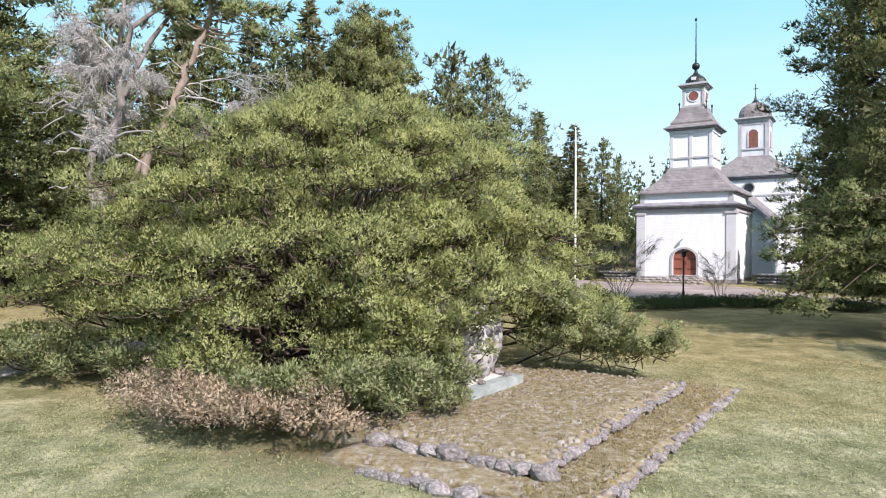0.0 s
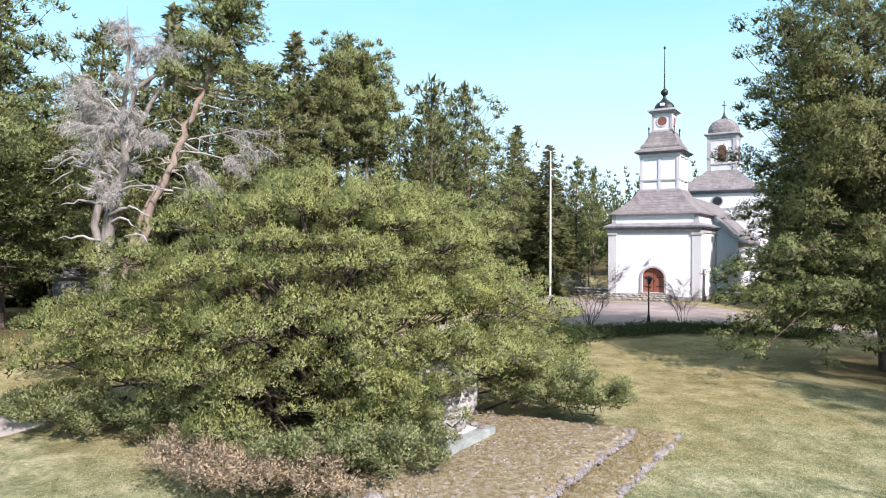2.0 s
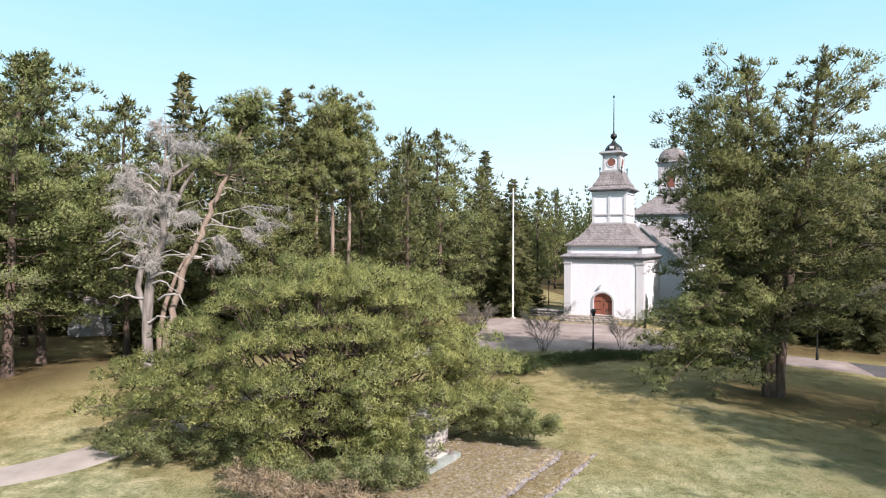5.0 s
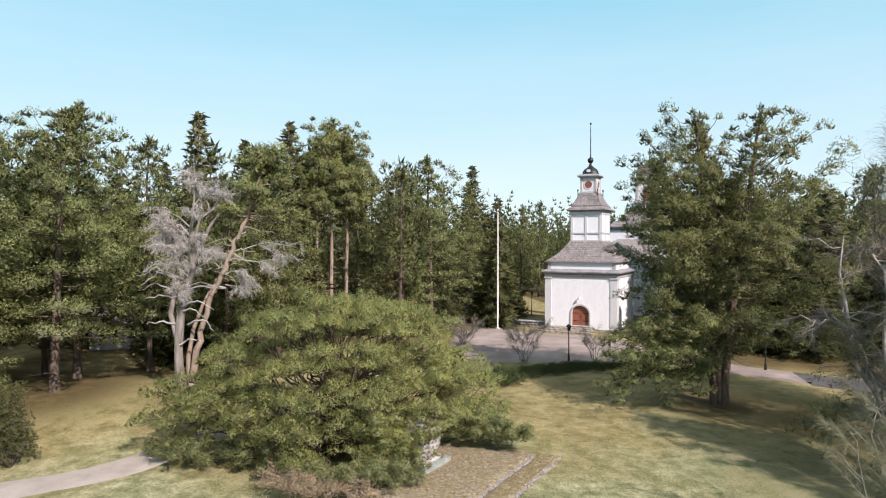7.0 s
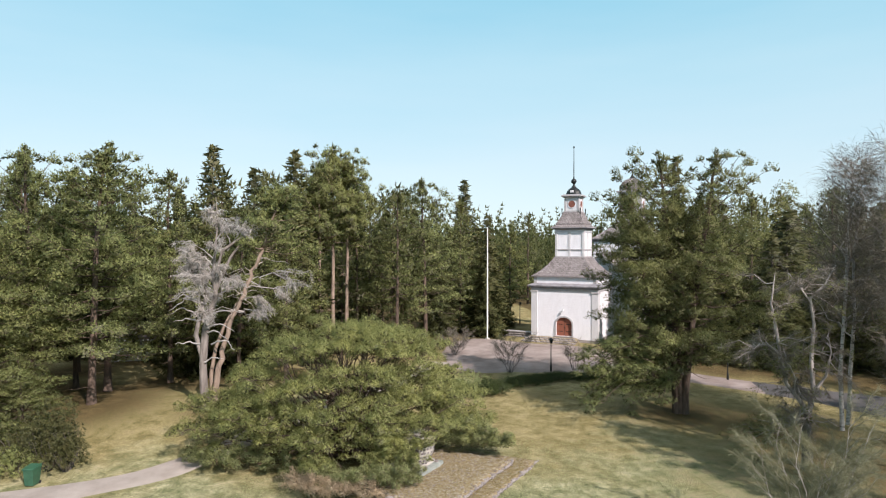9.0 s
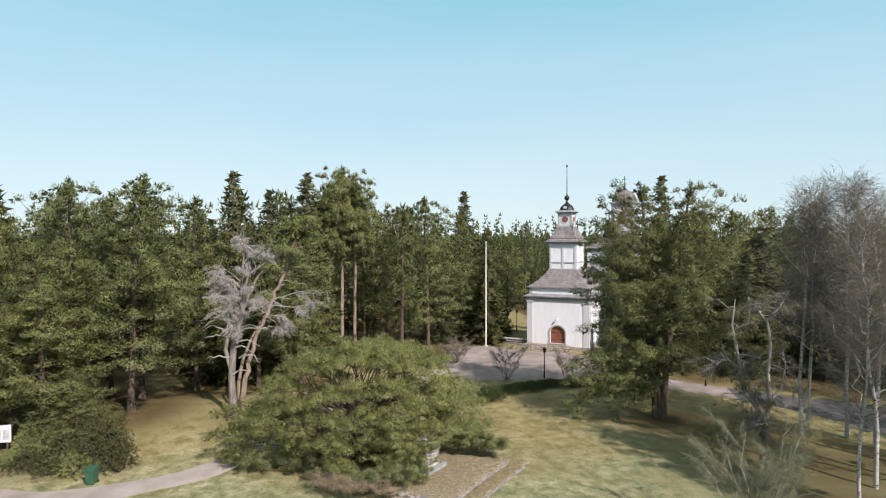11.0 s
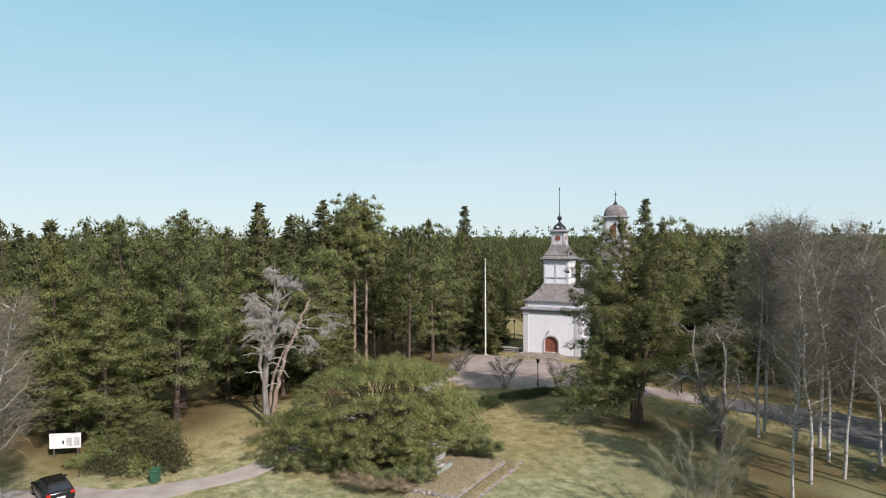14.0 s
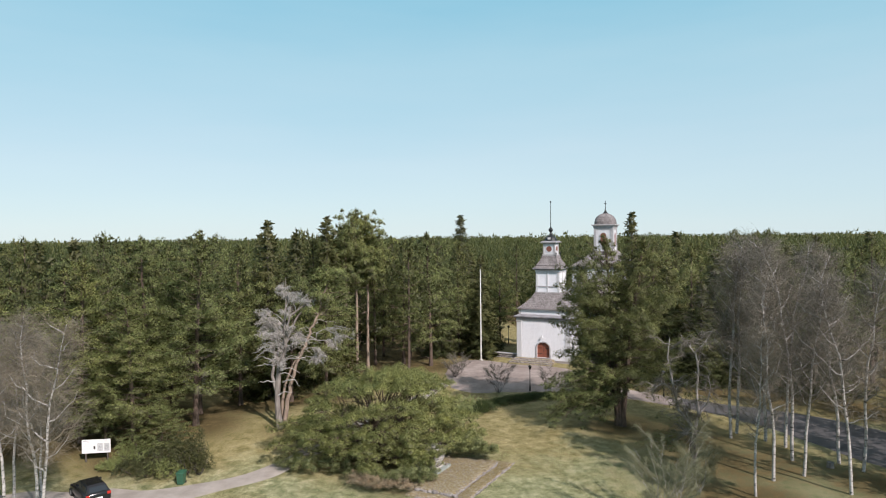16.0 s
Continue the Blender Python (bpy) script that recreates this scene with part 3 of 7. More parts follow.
def build_ground():
    xs, ys = graded(-52, 66, 0.9, 3500), graded(-6, 70, 0.9, 3500)
    gx, gy = np.meshgrid(xs, ys)
    lumps = np.array([noise.noise(Vector((a * 0.35, b * 0.35, 0))) for a, b in zip(gx.ravel(), gy.ravel())]).reshape(gx.shape)
    z = ground_z(gx, gy) + 0.035 * lumps
    v = np.stack([gx, gy, z], -1).reshape(-1, 3)
    nx = len(xs)
    i = (np.arange(len(ys) - 1)[:, None] * nx + np.arange(nx - 1)[None]).ravel()
    t = np.concatenate([np.stack([i, i + 1, i + nx + 1], -1), np.stack([i, i + nx + 1, i + nx], -1)])
    me = tri_mesh("ground", v, t, True)
    litter_and_shade = np.zeros(len(v))
    for kind, x, y, h, r in TREES:
        litter_and_shade = np.maximum(litter_and_shade, 0.68 * np.exp(-((v[:, 0] - x) ** 2 + (v[:, 1] - y) ** 2) / (r * 0.95) ** 2))
    for x, y, r, k in ((*BIG_PINE, 4.5, 0.6), (24, 20, 6.0, 0.6), (28, 13, 7, 0.52), (33, 8, 6, 0.55), (23, 7, 5, 0.6), (*SHRUB, 4.2, 0.6), (-2.0, 12.0, 2.6, 0.45), (*DEAD_TREE, 3.0, 0.4), (-17, 33, 5, 0.6), (-25, 19, 2.5, 0.5),
                       # the 0.75 spots paint shade beyond the drive, the first one litter and shade
                       (24.5, 13.5, 7.5, 0.55), (18.5, 13, 6.5, 0.34), (20, 8, 5.0, 0.55), (11, 30, 3.0, 0.3), (30.5, 38, 4.5, 0.75), (35, 35.5, 4.5, 0.75), (40, 31.5, 5.0, 0.75), (45.5, 26, 5.0, 0.75), (4.5, 26.0, 4.0, 0.25)):
        litter_and_shade = np.maximum(litter_and_shade, k * np.exp(-((v[:, 0] - x) ** 2 + (v[:, 1] - y) ** 2) / r ** 2))
    litter_and_shade = np.maximum(litter_and_shade, 0.9 * (v[:, 1] > 58) * ((np.abs(v[:, 0] - 18) > 6) | (v[:, 1] > 95)))
    # the lawn is greener near the bed and drier beyond it
    me.attributes.new("sere", "FLOAT", "POINT").data.foreach_set("value", (0.26 * np.clip((v[:, 1] - 13) / 10, -0.4, 1)).astype(np.float32))
    me.attributes.new("litter_and_shade", "FLOAT", "POINT").data.foreach_set("value", litter_and_shade.astype(np.float32))
    return tagged(link_mesh("ground", me, M_LAWN), "mown spring lawn, green with dry yellow patches, fallen needles and painted shade", "ground", kind="structure")


build_ground()


def smooth_line(points, per=6):
    """Catmull-Rom through points."""
    p = [Vector((*q, 0)) for q in points]
    p = [p[0] * 2 - p[1]] + p + [p[-1] * 2 - p[-2]]
    out = []
    for a, b, c, d in zip(p, p[1:], p[2:], p[3:]):
        for i in range(per):
            s = i / per
            out.append(0.5 * (2 * b + (c - a) * s + (2 * a - 5 * b + 4 * c - d) * s * s + (3 * b - a - 3 * c + d) * s ** 3))
    out.append(p[-2])
    return [(q.x, q.y) for q in out]


def build_path():
    line = smooth_line(PATH)
    left, right = [], []
    for i, (x, y) in enumerate(line):
        x0, y0 = line[max(0, i - 1)]
        x1, y1 = line[min(len(line) - 1, i + 1)]
        d = math.hypot(x1 - x0, y1 - y0)
        w = 1.25 + 0.12 * noise.noise(Vector((x * 0.4, y * 0.4, 0))) + 2.6 * math.exp(-((x + 30) / 9) ** 2)
        left.append((x - (y1 - y0) / d * w, y + (x1 - x0) / d * w * 0.75))
        right.append((x + (y1 - y0) / d * w, y - (x1 - x0) / d * w))
    bm = bmesh.new()
    rows = []
    for (ax, ay), (bx, by) in zip(left, right):
        row = []
        for k in range(5):
            x, y = ax + (bx - ax) * k / 4, ay + (by - ay) * k / 4
            row.append(bm.verts.new((x, y, gz(x, y) + (-0.04 if k in (0, 4) else 0.05))))
        rows.append(row)
    for a, b in zip(rows, rows[1:]):
        for k in range(4):
            bm.faces.new((a[k], a[k + 1], b[k + 1], b[k]))
    for f in bm.faces:
        f.smooth = True
        f.normal_update()
        if f.normal.z < 0:
            f.normal_flip()
    tagged(part("path", bm, M_GRAVEL, None), "pale grey gravel path curving past the spreading pine", "path", kind="structure")


build_path()


def build_court(name, material, start, end, label, category):
    """The forecourt and the drive that leaves it, as sheets between its two edges."""
    near, far = smooth_line(COURT_NEAR, 8)[start:end], smooth_line(COURT_FAR, 8)[start:end]
    bm = bmesh.new()
    rows = []
    for (ax, ay), (bx, by) in zip(near, far):
        row = []
        for k in range(15):
            x, y = ax + (bx - ax) * k / 14, ay + (by - ay) * k / 14
            if k in (0, 14):
                x += 0.25 * noise.noise(Vector((x * 0.7, y * 0.7, 1)))
                y += 0.25 * noise.noise(Vector((x * 0.7, y * 0.7, 5)))
            row.append(bm.verts.new((x, y, gz(x, y) + (-0.04 if k in (0, 14) else 0.05))))
        rows.append(row)
    for a, b in zip(rows, rows[1:]):
        for k in range(14):
            bm.faces.new((a[k], a[k + 1], b[k + 1], b[k]))
    for f in bm.faces:
        f.smooth = True
        f.normal_update()
        if f.normal.z < 0:
            f.normal_flip()
    tagged(part(name, bm, material, None), label, category, kind="structure")


build_court("forecourt_pavement", M_COURT, 0, 53, "worn grey gravel forecourt in front of the bell tower", "pavement")
build_court("drive_road", M_ASPHALT, 52, None, "dark worn asphalt drive leaving the forecourt", "road")


# ---- bell tower ----
def ring_box(parent, name, half, z0, z1, material, flare=0.0, label=""):
    return part(name, loft([square(half, half, z0), square(half + flare, half + flare, z1)]), material, parent, label)


def arch_outline(half, spring, top, z0, n=10):
    """An arched opening seen from the front, from its foot round to the other foot."""
    pts = [(-half, z0)]
    for i in range(n + 1):
        a = math.pi * (1 - i / n)
        pts.append((half * math.cos(a), spring + (top - spring) * math.sin(a)))
    pts.append((half, z0))
    return pts


def arch_plate(half, spring, top, z0, y0, y1):
    pts = arch_outline(half, spring, top, z0)
    return loft([[(x, y1, z) for x, z in pts], [(x, y0, z) for x, z in pts]])


def arch_frame(half, spring, top, z0, width, y0, y1):
    a, b = arch_outline(half, spring, top, z0), arch_outline(half + width, spring, top + width, z0)
    bm = bmesh.new()
    grid = [[bm.verts.new((x, y, z)) for x, z in line] for line, y in ((a, y0), (b, y0), (b, y1), (a, y1))]
    for i in range(len(a) - 1):
        for p, q in ((0, 1), (1, 2), (2, 3), (3, 0)):
            bm.faces.new((grid[p][i], grid[p][i + 1], grid[q][i + 1], grid[q][i]))
    bmesh.ops.recalc_face_normals(bm, faces=bm.faces[:])
    return bm


def disc(r, y0, y1, z, n=20):
    pts = [(r * math.cos(2 * math.pi * i / n), z + r * math.sin(2 * math.pi * i / n)) for i in range(n)]
    return loft([[(x, y1, zz) for x, zz in pts], [(x, y0, zz) for x, zz in pts]])


def ring_disc(r, w, y0, y1, z, n=20):
    bm = bmesh.new()
    cs = [(math.cos(2 * math.pi * i / n), math.sin(2 * math.pi * i / n)) for i in range(n)]
    grid = [[bm.verts.new((rr * c, y, z + rr * s)) for c, s in cs] for rr, y in ((r, y0), (r + w, y0), (r + w, y1), (r, y1))]
    for i in range(n):
        k = (i + 1) % n
        for p in range(4):
            q = (p + 1) % 4
            bm.faces.new((grid[p][i], grid[p][k], grid[q][k], grid[q][i]))
    bmesh.ops.recalc_face_normals(bm, faces=bm.faces[:])
    return bm


def turned(ob, quarter):
    ob.matrix_basis = pose(0, 0, 0, 0, 0, 90 * quarter)
    return ob


def cornice(parent, half, z0, steps, name="cornice", material=None):
    """A stepped moulding: (height, projection) pairs from the bottom up."""
    rings, z = [], z0
    for h, out in steps:
        rings += [square(half + out, half + out, z), square(half + out, half + out, z + h)]
        z += h
    return part(name, loft(rings), material or M_CORNICE, parent, "weathered grey moulded cornice")


def tube_bm(points, r, sides=6):
    v, t = tube(points, [r] * len(points), sides)
    bm = bmesh.new()
    vs = [bm.verts.new(c) for c in v]
    for a, b, c in t:
        bm.faces.new((vs[a], vs[b], vs[c]))
    return bm


boarded_grey = boarded("pale_grey_boards", (0.52, 0.52, 0.54), 0.19)


def bell_tower():
    x, y, turn = TOWER
    t = thing("bell_tower", pose(x, y, 0, 0, 0, turn), "white boarded wooden bell tower with three stages and shingled roofs", "bell tower")
    base = part("plinth", loft([square(4.02, 4.02, 0.3), square(3.98, 3.98, 1.12)]), M_STONE, t, "grey field stone footing")
    # wall with a recess for the door in its front
    bm = bmesh.new()
    h, d = 3.9, 0.94
    outline = arch_outline(d, 2.78, 3.58, 1.42)
    f = [bm.verts.new((px, -h, pz)) for px, pz in outline]
    n = len(f)
    c0, c1, c2, c3 = (bm.verts.new((sx, -h, sz)) for sx, sz in ((-h, 1.1), (-h, 6.75), (h, 6.75), (h, 1.1)))
    half_n = n // 2
    bm.faces.new([c0, c1] + [f[i] for i in range(half_n, -1, -1)])
    bm.faces.new([c1, c2] + [f[i] for i in range(n - 2, half_n - 1, -1)])
    bm.faces.new([c2, c3, f[n - 1], f[n - 2]])
    bm.faces.new([c3, c0, f[0], f[n - 1]])
    bk = [bm.verts.new((v.co.x, -h + 0.32, v.co.z)) for v in f]
    for i in range(n):
        k = (i + 1) % n
        bm.faces.new((f[i], f[k], bk[k], bk[i]))
    bm.faces.new(bk)
    r0, r1, r2, r3 = (bm.verts.new((sx, h, sz)) for sx, sz in ((-h, 1.1), (-h, 6.75), (h, 6.75), (h, 1.1)))
    for q in ((c0, r0, r1, c1), (c1, r1, r2, c2), (c2, r2, r3, c3), (r0, r3, r2, r1), (c3, r3, r0, c0)):
        bm.faces.new(q)
    bmesh.ops.recalc_face_normals(bm, faces=bm.faces[:])
    part("wall", bm, M_WHITE, t)
    for sx in (-1, 1):
        for sy in (-1, 1):
            p = part("corner_pilaster", box(min(sx * 3.22, sx * 3.97), max(sx * 3.22, sx * 3.97), min(sy * 3.22, sy * 3.97), max(sy * 3.22, sy * 3.97), 1.12, 6.42, 0.015), boarded_grey, t, "pale grey corner pilaster")
            part("capital", box(min(sx * 3.16, sx * 4.04), max(sx * 3.16, sx * 4.04), min(sy * 3.16, sy * 4.04), max(sy * 3.16, sy * 4.04), 6.42, 6.62, 0.02), M_TRIM, p)
    frieze = ring_box(t, "frieze", 3.99, 6.62, 6.9, M_TRIM)
    cornice(t, 3.9, 6.9, ((0.10, 0.16), (0.12, 0.30), (0.10, 0.42)))
    part("cornice_roof", loft([square(4.34, 4.34, 7.22), square(3.72, 3.72, 7.5)]), M_CORNICE, t, "dark weathered sheet on the cornice")
    ring_box(t, "parapet_wall", 3.68, 7.45, 8.28, M_WHITE)
    for sx in (-1, 1):
        for sy in (-1, 1):
            part("parapet_pilaster", box(min(sx * 3.35, sx * 3.72), max(sx * 3.35, sx * 3.72), min(sy * 3.35, sy * 3.72), max(sy * 3.35, sy * 3.72), 7.45, 8.26), M_TRIM, t)
    part("lower_roof", loft([square(s, s, z) for s, z in ((3.98, 8.24), (3.98, 8.34), (3.45, 8.68), (2.92, 9.12), (2.45, 9.62), (2.08, 10.12), (1.86, 10.5))]), M_SHINGLE, t, "grey wood shingle roof with a concave sweep")
    # second stage
    ring_box(t, "second_stage_wall", 1.70, 10.4, 13.55, M_WHITE)
    ring_box(t, "second_stage_base", 1.80, 10.42, 10.62, M_TRIM)
    part("middle_band", loft([square(1.79, 1.79, 11.34), square(1.79, 1.79, 11.48)]), M_TRIM, t)
    for q in range(4):
        for px in (-1.62, -0.02, 1.58):
            turned(part("pilaster", box(px - 0.12, px + 0.16, -1.77, -1.68, 10.62, 13.5, 0.01), boarded_grey, t), q)
    ring_box(t, "second_frieze", 1.80, 13.5, 13.78, M_WHITE_PLAIN)
    cornice(t, 1.72, 13.78, ((0.08, 0.18), (0.10, 0.34), (0.08, 0.48)))
    part("middle_roof", loft([square(s, s, z) for s, z in ((2.18, 14.04), (1.72, 14.34), (1.72, 14.52), (1.45, 14.9), (1.2, 15.4), (1.06, 15.86))]), M_SHINGLE, t, "grey wood shingle skirt roof")
    # clock stage
    ring_box(t, "clock_stage_wall", 0.86, 15.8, 17.62, M_WHITE_PLAIN)
    ring_box(t, "clock_stage_base", 0.98, 15.84, 16.06, M_TRIM)
    for q in range(4):
        for px in (-0.80, 0.80):
            turned(part("pilaster", box(px - 0.11, px + 0.11, -0.92, -0.85, 16.06, 17.5, 0.008), M_TRIM, t), q)
        face = turned(part("round_shutter", disc(0.42, -0.895, -0.85, 16.84), M_RED_PLAIN, t, "round red-brown shutter"), q)
        part("shutter_frame", ring_disc(0.42, 0.075, -0.92, -0.85, 16.84), M_WHITE_PLAIN, face)
    for sx in (-1, 1):
        for sy in (-1, 1):
            part("corner_knob", loft([circle(r, z, 8, sx * 1.12, sy * 1.12) for r, z in ((0.05, 15.6), (0.05, 16.1), (0.10, 16.2), (0.03, 16.36))]), M_IRON, t)
    cornice(t, 0.88, 17.55, ((0.10, 0.08), (0.12, 0.22), (0.10, 0.36)), material=M_TRIM)
    part("cornice_roof", loft([square(1.22, 1.22, 17.87), square(0.95, 0.95, 18.02)]), M_CORNICE, t)
    part("cupola", loft([circle(r, z, 12) for r, z in ((0.95, 18.0), (0.93, 18.12), (0.86, 18.36), (0.68, 18.6), (0.42, 18.8), (0.22, 18.98), (0.13, 19.2), (0.13, 19.3))]), M_IRON, t, "dark sheet metal bell-shaped cupola")
    part("cupola_hatch", box(-0.2, 0.2, -0.92, -0.7, 18.22, 18.5, 0.02), M_WHITE_PLAIN, t, "white hatch in the cupola")
    bm = bmesh.new()
    bmesh.ops.create_uvsphere(bm, u_segments=14, v_segments=10, radius=0.33, matrix=Matrix.Translation((0, 0, 19.62)))
    for fc in bm.faces:
        fc.smooth = True
    ball = part("ball", bm, M_IRON, t, "dark metal ball")
    part("spire", loft([circle(r, z, 8) for r, z in ((0.10, 19.9), (0.06, 20.3), (0.035, 23.4), (0.02, 23.6))]), M_IRON, t, "thin dark iron spire")
    part("finial", loft([circle(r, z, 8) for r, z in ((0.02, 23.55), (0.10, 23.66), (0.10, 23.78), (0.02, 23.9))]), M_IRON, t)
    # door
    door = part("door", arch_plate(0.94, 2.78, 3.58, 1.42, -3.72, -3.6), M_RED, t, "red-brown double plank door with an arched head")
    part("door_gap", box(-0.012, 0.012, -3.735, -3.71, 1.44, 3.5), M_DARK, door)
    for s in (-1, 1):
        part("hinge", box(min(s * 0.2, s * 0.88), max(s * 0.2, s * 0.88), -3.74, -3.715, 1.9, 1.96), M_IRON, door)
        part("hinge", box(min(s * 0.2, s * 0.88), max(s * 0.2, s * 0.88), -3.74, -3.715, 2.72, 2.78), M_IRON, door)
    part("handle", box(0.05, 0.1, -3.78, -3.71, 2.3, 2.5, 0.01), M_IRON, door, "black iron handle")
    part("door_frame", arch_frame(0.94, 2.78, 3.58, 1.42, 0.17, -3.98, -3.88), M_TRIM, t, "pale grey arched door surround")
    part("threshold", box(-1.2, 1.2, -4.25, -3.9, 1.28, 1.42, 0.02), M_STONE, t)
    arm = part("wall_bracket", box(-0.03, 0.03, -4.25, -3.9, 4.50, 4.56), M_WHITE_PLAIN, t, "small white lamp bracket over the door")
    part("lamp_shade", loft([circle(r, z, 10, 0, -4.22) for r, z in ((0.13, 4.32), (0.12, 4.4), (0.05, 4.5))]), M_WHITE_PLAIN, arm)
    return t


bell_tower()


# ---- church behind the tower ----
def church():
    x, y, turn = CHURCH
    c = thing("church", pose(x, y, 0, 0, 0, turn), "white wooden church with a domed lantern and shingled roofs", "church")
    # lower block and wing with its gable towards the forecourt
    part("crossing_wall", loft([square(5.2, 5.2, 0.4), square(5.2, 5.2, 12.3)]), M_WHITE, c)
    cornice(c, 5.2, 12.3, ((0.2, 0.15), (0.2, 0.35), (0.15, 0.5)))
    for q in range(4):
        for px in (-3.2, 0.0, 3.2):
            w = turned(part("round_window", disc(0.55, -5.24, -5.18, 11.3), M_GLASS, c, "small dark round window"), q)
            part("window_frame", ring_disc(0.55, 0.14, -5.28, -5.18, 11.3), M_TRIM, w)
        turned(part("string_course", box(-5.26, 5.26, -5.27, -5.15, 10.2, 10.4), M_TRIM, c), q)
    part("skirt_roof", loft([square(s, s, z) for s, z in ((5.6, 12.8), (4.5, 13.5), (3.4, 14.4), (2.4, 15.2), (1.95, 15.7))]), M_SHINGLE, c, "grey shingle skirt roof under the lantern")
    part("lantern_wall", loft([square(1.76, 1.76, 15.5), square(1.76, 1.76, 19.9)]), M_WHITE_PLAIN, c)
    for q in range(4):
        for px in (-1.6, 1.6):
            turned(part("pilaster", box(px - 0.22, px + 0.22, -1.86, -1.75, 15.6, 19.8), M_TRIM, c), q)
        w = turned(part("arched_shutter", arch_plate(0.56, 18.6, 19.15, 16.85, -1.82, -1.75), M_RED_PLAIN, c, "red-brown arched louvre"), q)
        part("shutter_frame", arch_frame(0.56, 18.6, 19.15, 16.85, 0.13, -1.85, -1.75), M_WHITE_PLAIN, w)
        turned(part("lantern_band", box(-1.8, 1.8, -1.87, -1.75, 16.5, 16.68), M_TRIM, c), q)
    cornice(c, 1.78, 19.8, ((0.3, 0.06), (0.35, 0.14), (0.12, 0.28), (0.18, 0.47)), material=M_TRIM)
    part("dome", loft([[(a * s, b * s, z) for a, b in [(math.copysign(abs(math.cos(k * math.pi / 8)) ** 0.6, math.cos(k * math.pi / 8)), math.copysign(abs(math.sin(k * math.pi / 8)) ** 0.6, math.sin(k * math.pi / 8))) for k in range(16)]]
                       for s, z in ((2.22, 20.75), (2.0, 20.82), (1.98, 21.3), (1.84, 21.8), (1.52, 22.3), (1.05, 22.68), (0.5, 22.9), (0.3, 22.98))]), M_SHINGLE, c, "grey shingled dome")
    part("finial", loft([circle(r, z, 8) for r, z in ((0.62, 22.82), (0.42, 23.05), (0.2, 23.35), (0.08, 23.8), (0.05, 24.4), (0.03, 25.3))]), M_IRON, c)
    part("cross", box_bm(box(-0.3, 0.3, -0.03, 0.03, 24.75, 24.85), -0.05, 0.05, -0.03, 0.03, 24.3, 25.4), M_IRON, c, "small dark iron cross")
    # wing
    w0, w1, half, eave, apex = -21.0, -5.2, 4.6, 6.2, 10.6
    part("wing_wall", loft([[(-half, w0, 0.3), (half, w0, 0.3), (half, w0, eave), (0, w0, apex), (-half, w0, eave)], [(-half, w1, 0.3), (half, w1, 0.3), (half, w1, eave), (0, w1, apex), (-half, w1, eave)]]), M_WHITE, c)
    for s in (-1, 1):
        o, d = half + 0.5, 0.5 * (apex - eave) / half
        part("wing_roof", loft([[(0, w0 - 0.5, apex), (0, w0 - 0.5, apex + 0.22), (s * o, w0 - 0.5, eave - d + 0.22), (s * o, w0 - 0.5, eave - d)], [(0, w1, apex), (0, w1, apex + 0.22), (s * o, w1, eave - d + 0.22), (s * o, w1, eave - d)]]), M_SHINGLE, c, "grey shingle roof of the wing")
        part("barge_board", loft([[(0, w0 - 0.58, apex - 0.12), (0, w0 - 0.58, apex + 0.26), (s * o, w0 - 0.58, eave - d + 0.26), (s * o, w0 - 0.58, eave - d - 0.12)], [(0, w0 - 0.5, apex - 0.12), (0, w0 - 0.5, apex + 0.26), (s * o, w0 - 0.5, eave - d + 0.26), (s * o, w0 - 0.5, eave - d - 0.12)]]), M_TRIM, c)
    porch = part("porch", box(-1.7, 1.7, -22.6, -21.0, 3.9, 4.6, 0.03), M_CORNICE, c, "dark canopy over the entrance")
    for s in (-1.5, 1.5):
        part("porch_post", box(s - 0.12, s + 0.12, -22.5, -22.26, 0.5, 3.9, 0.01), M_TRIM, porch)
    ent = part("entrance", box(-1.0, 1.0, -21.12, -21.0, 0.95, 3.6), M_DARK, c, "dark glazed entrance doors")
    for s in (-0.5, 0.5):
        part("door_pane", box(s - 0.36, s + 0.36, -21.15, -21.11, 1.4, 3.3), M_GLASS, ent)
    for k in range(3):
        part("step", box(-2.2 + k * 0.2, 2.2 - k * 0.2, -23.4 + 0.4 * k, -21.0, 0.4 + k * 0.17, 0.57 + k * 0.17, 0.01), M_STONE, c)
    # nave beyond
    part("nave_wall", loft([[(-half, 5.2, 0.3), (half, 5.2, 0.3), (half, 5.2, 7.0), (0, 5.2, 11.4), (-half, 5.2, 7.0)], [(-half, 18, 0.3), (half, 18, 0.3), (half, 18, 7.0), (0, 18, 11.4), (-half, 18, 7.0)]]), M_WHITE, c)
    for s in (-1, 1):
        part("nave_roof", loft([[(0, 5.2, 11.4), (0, 5.2, 11.6), (s * 5.1, 5.2, 6.75), (s * 5.1, 5.2, 6.5)], [(0, 18.4, 11.4), (0, 18.4, 11.6), (s * 5.1, 18.4, 6.75), (s * 5.1, 18.4, 6.5)]]), M_SHINGLE, c)
    return c


church()

# ---- trees ----
def bent(a, b, rng, sag=0.0, wobble=0.04, n=6):
    """A slightly crooked line from a to b that sags (or, below zero, arches up at its end)."""
    a, b = np.asarray(a, float), np.asarray(b, float)
    s = np.linspace(0, 1, n)[:, None]
    d = np.linalg.norm(b - a)
    p = a + (b - a) * s
    p[1:-1] += rng.normal(size=(n - 2, 3)) * d * wobble
    p[:, 2] -= sag * d * (4 * s[:, 0] * (1 - s[:, 0]))
    return p


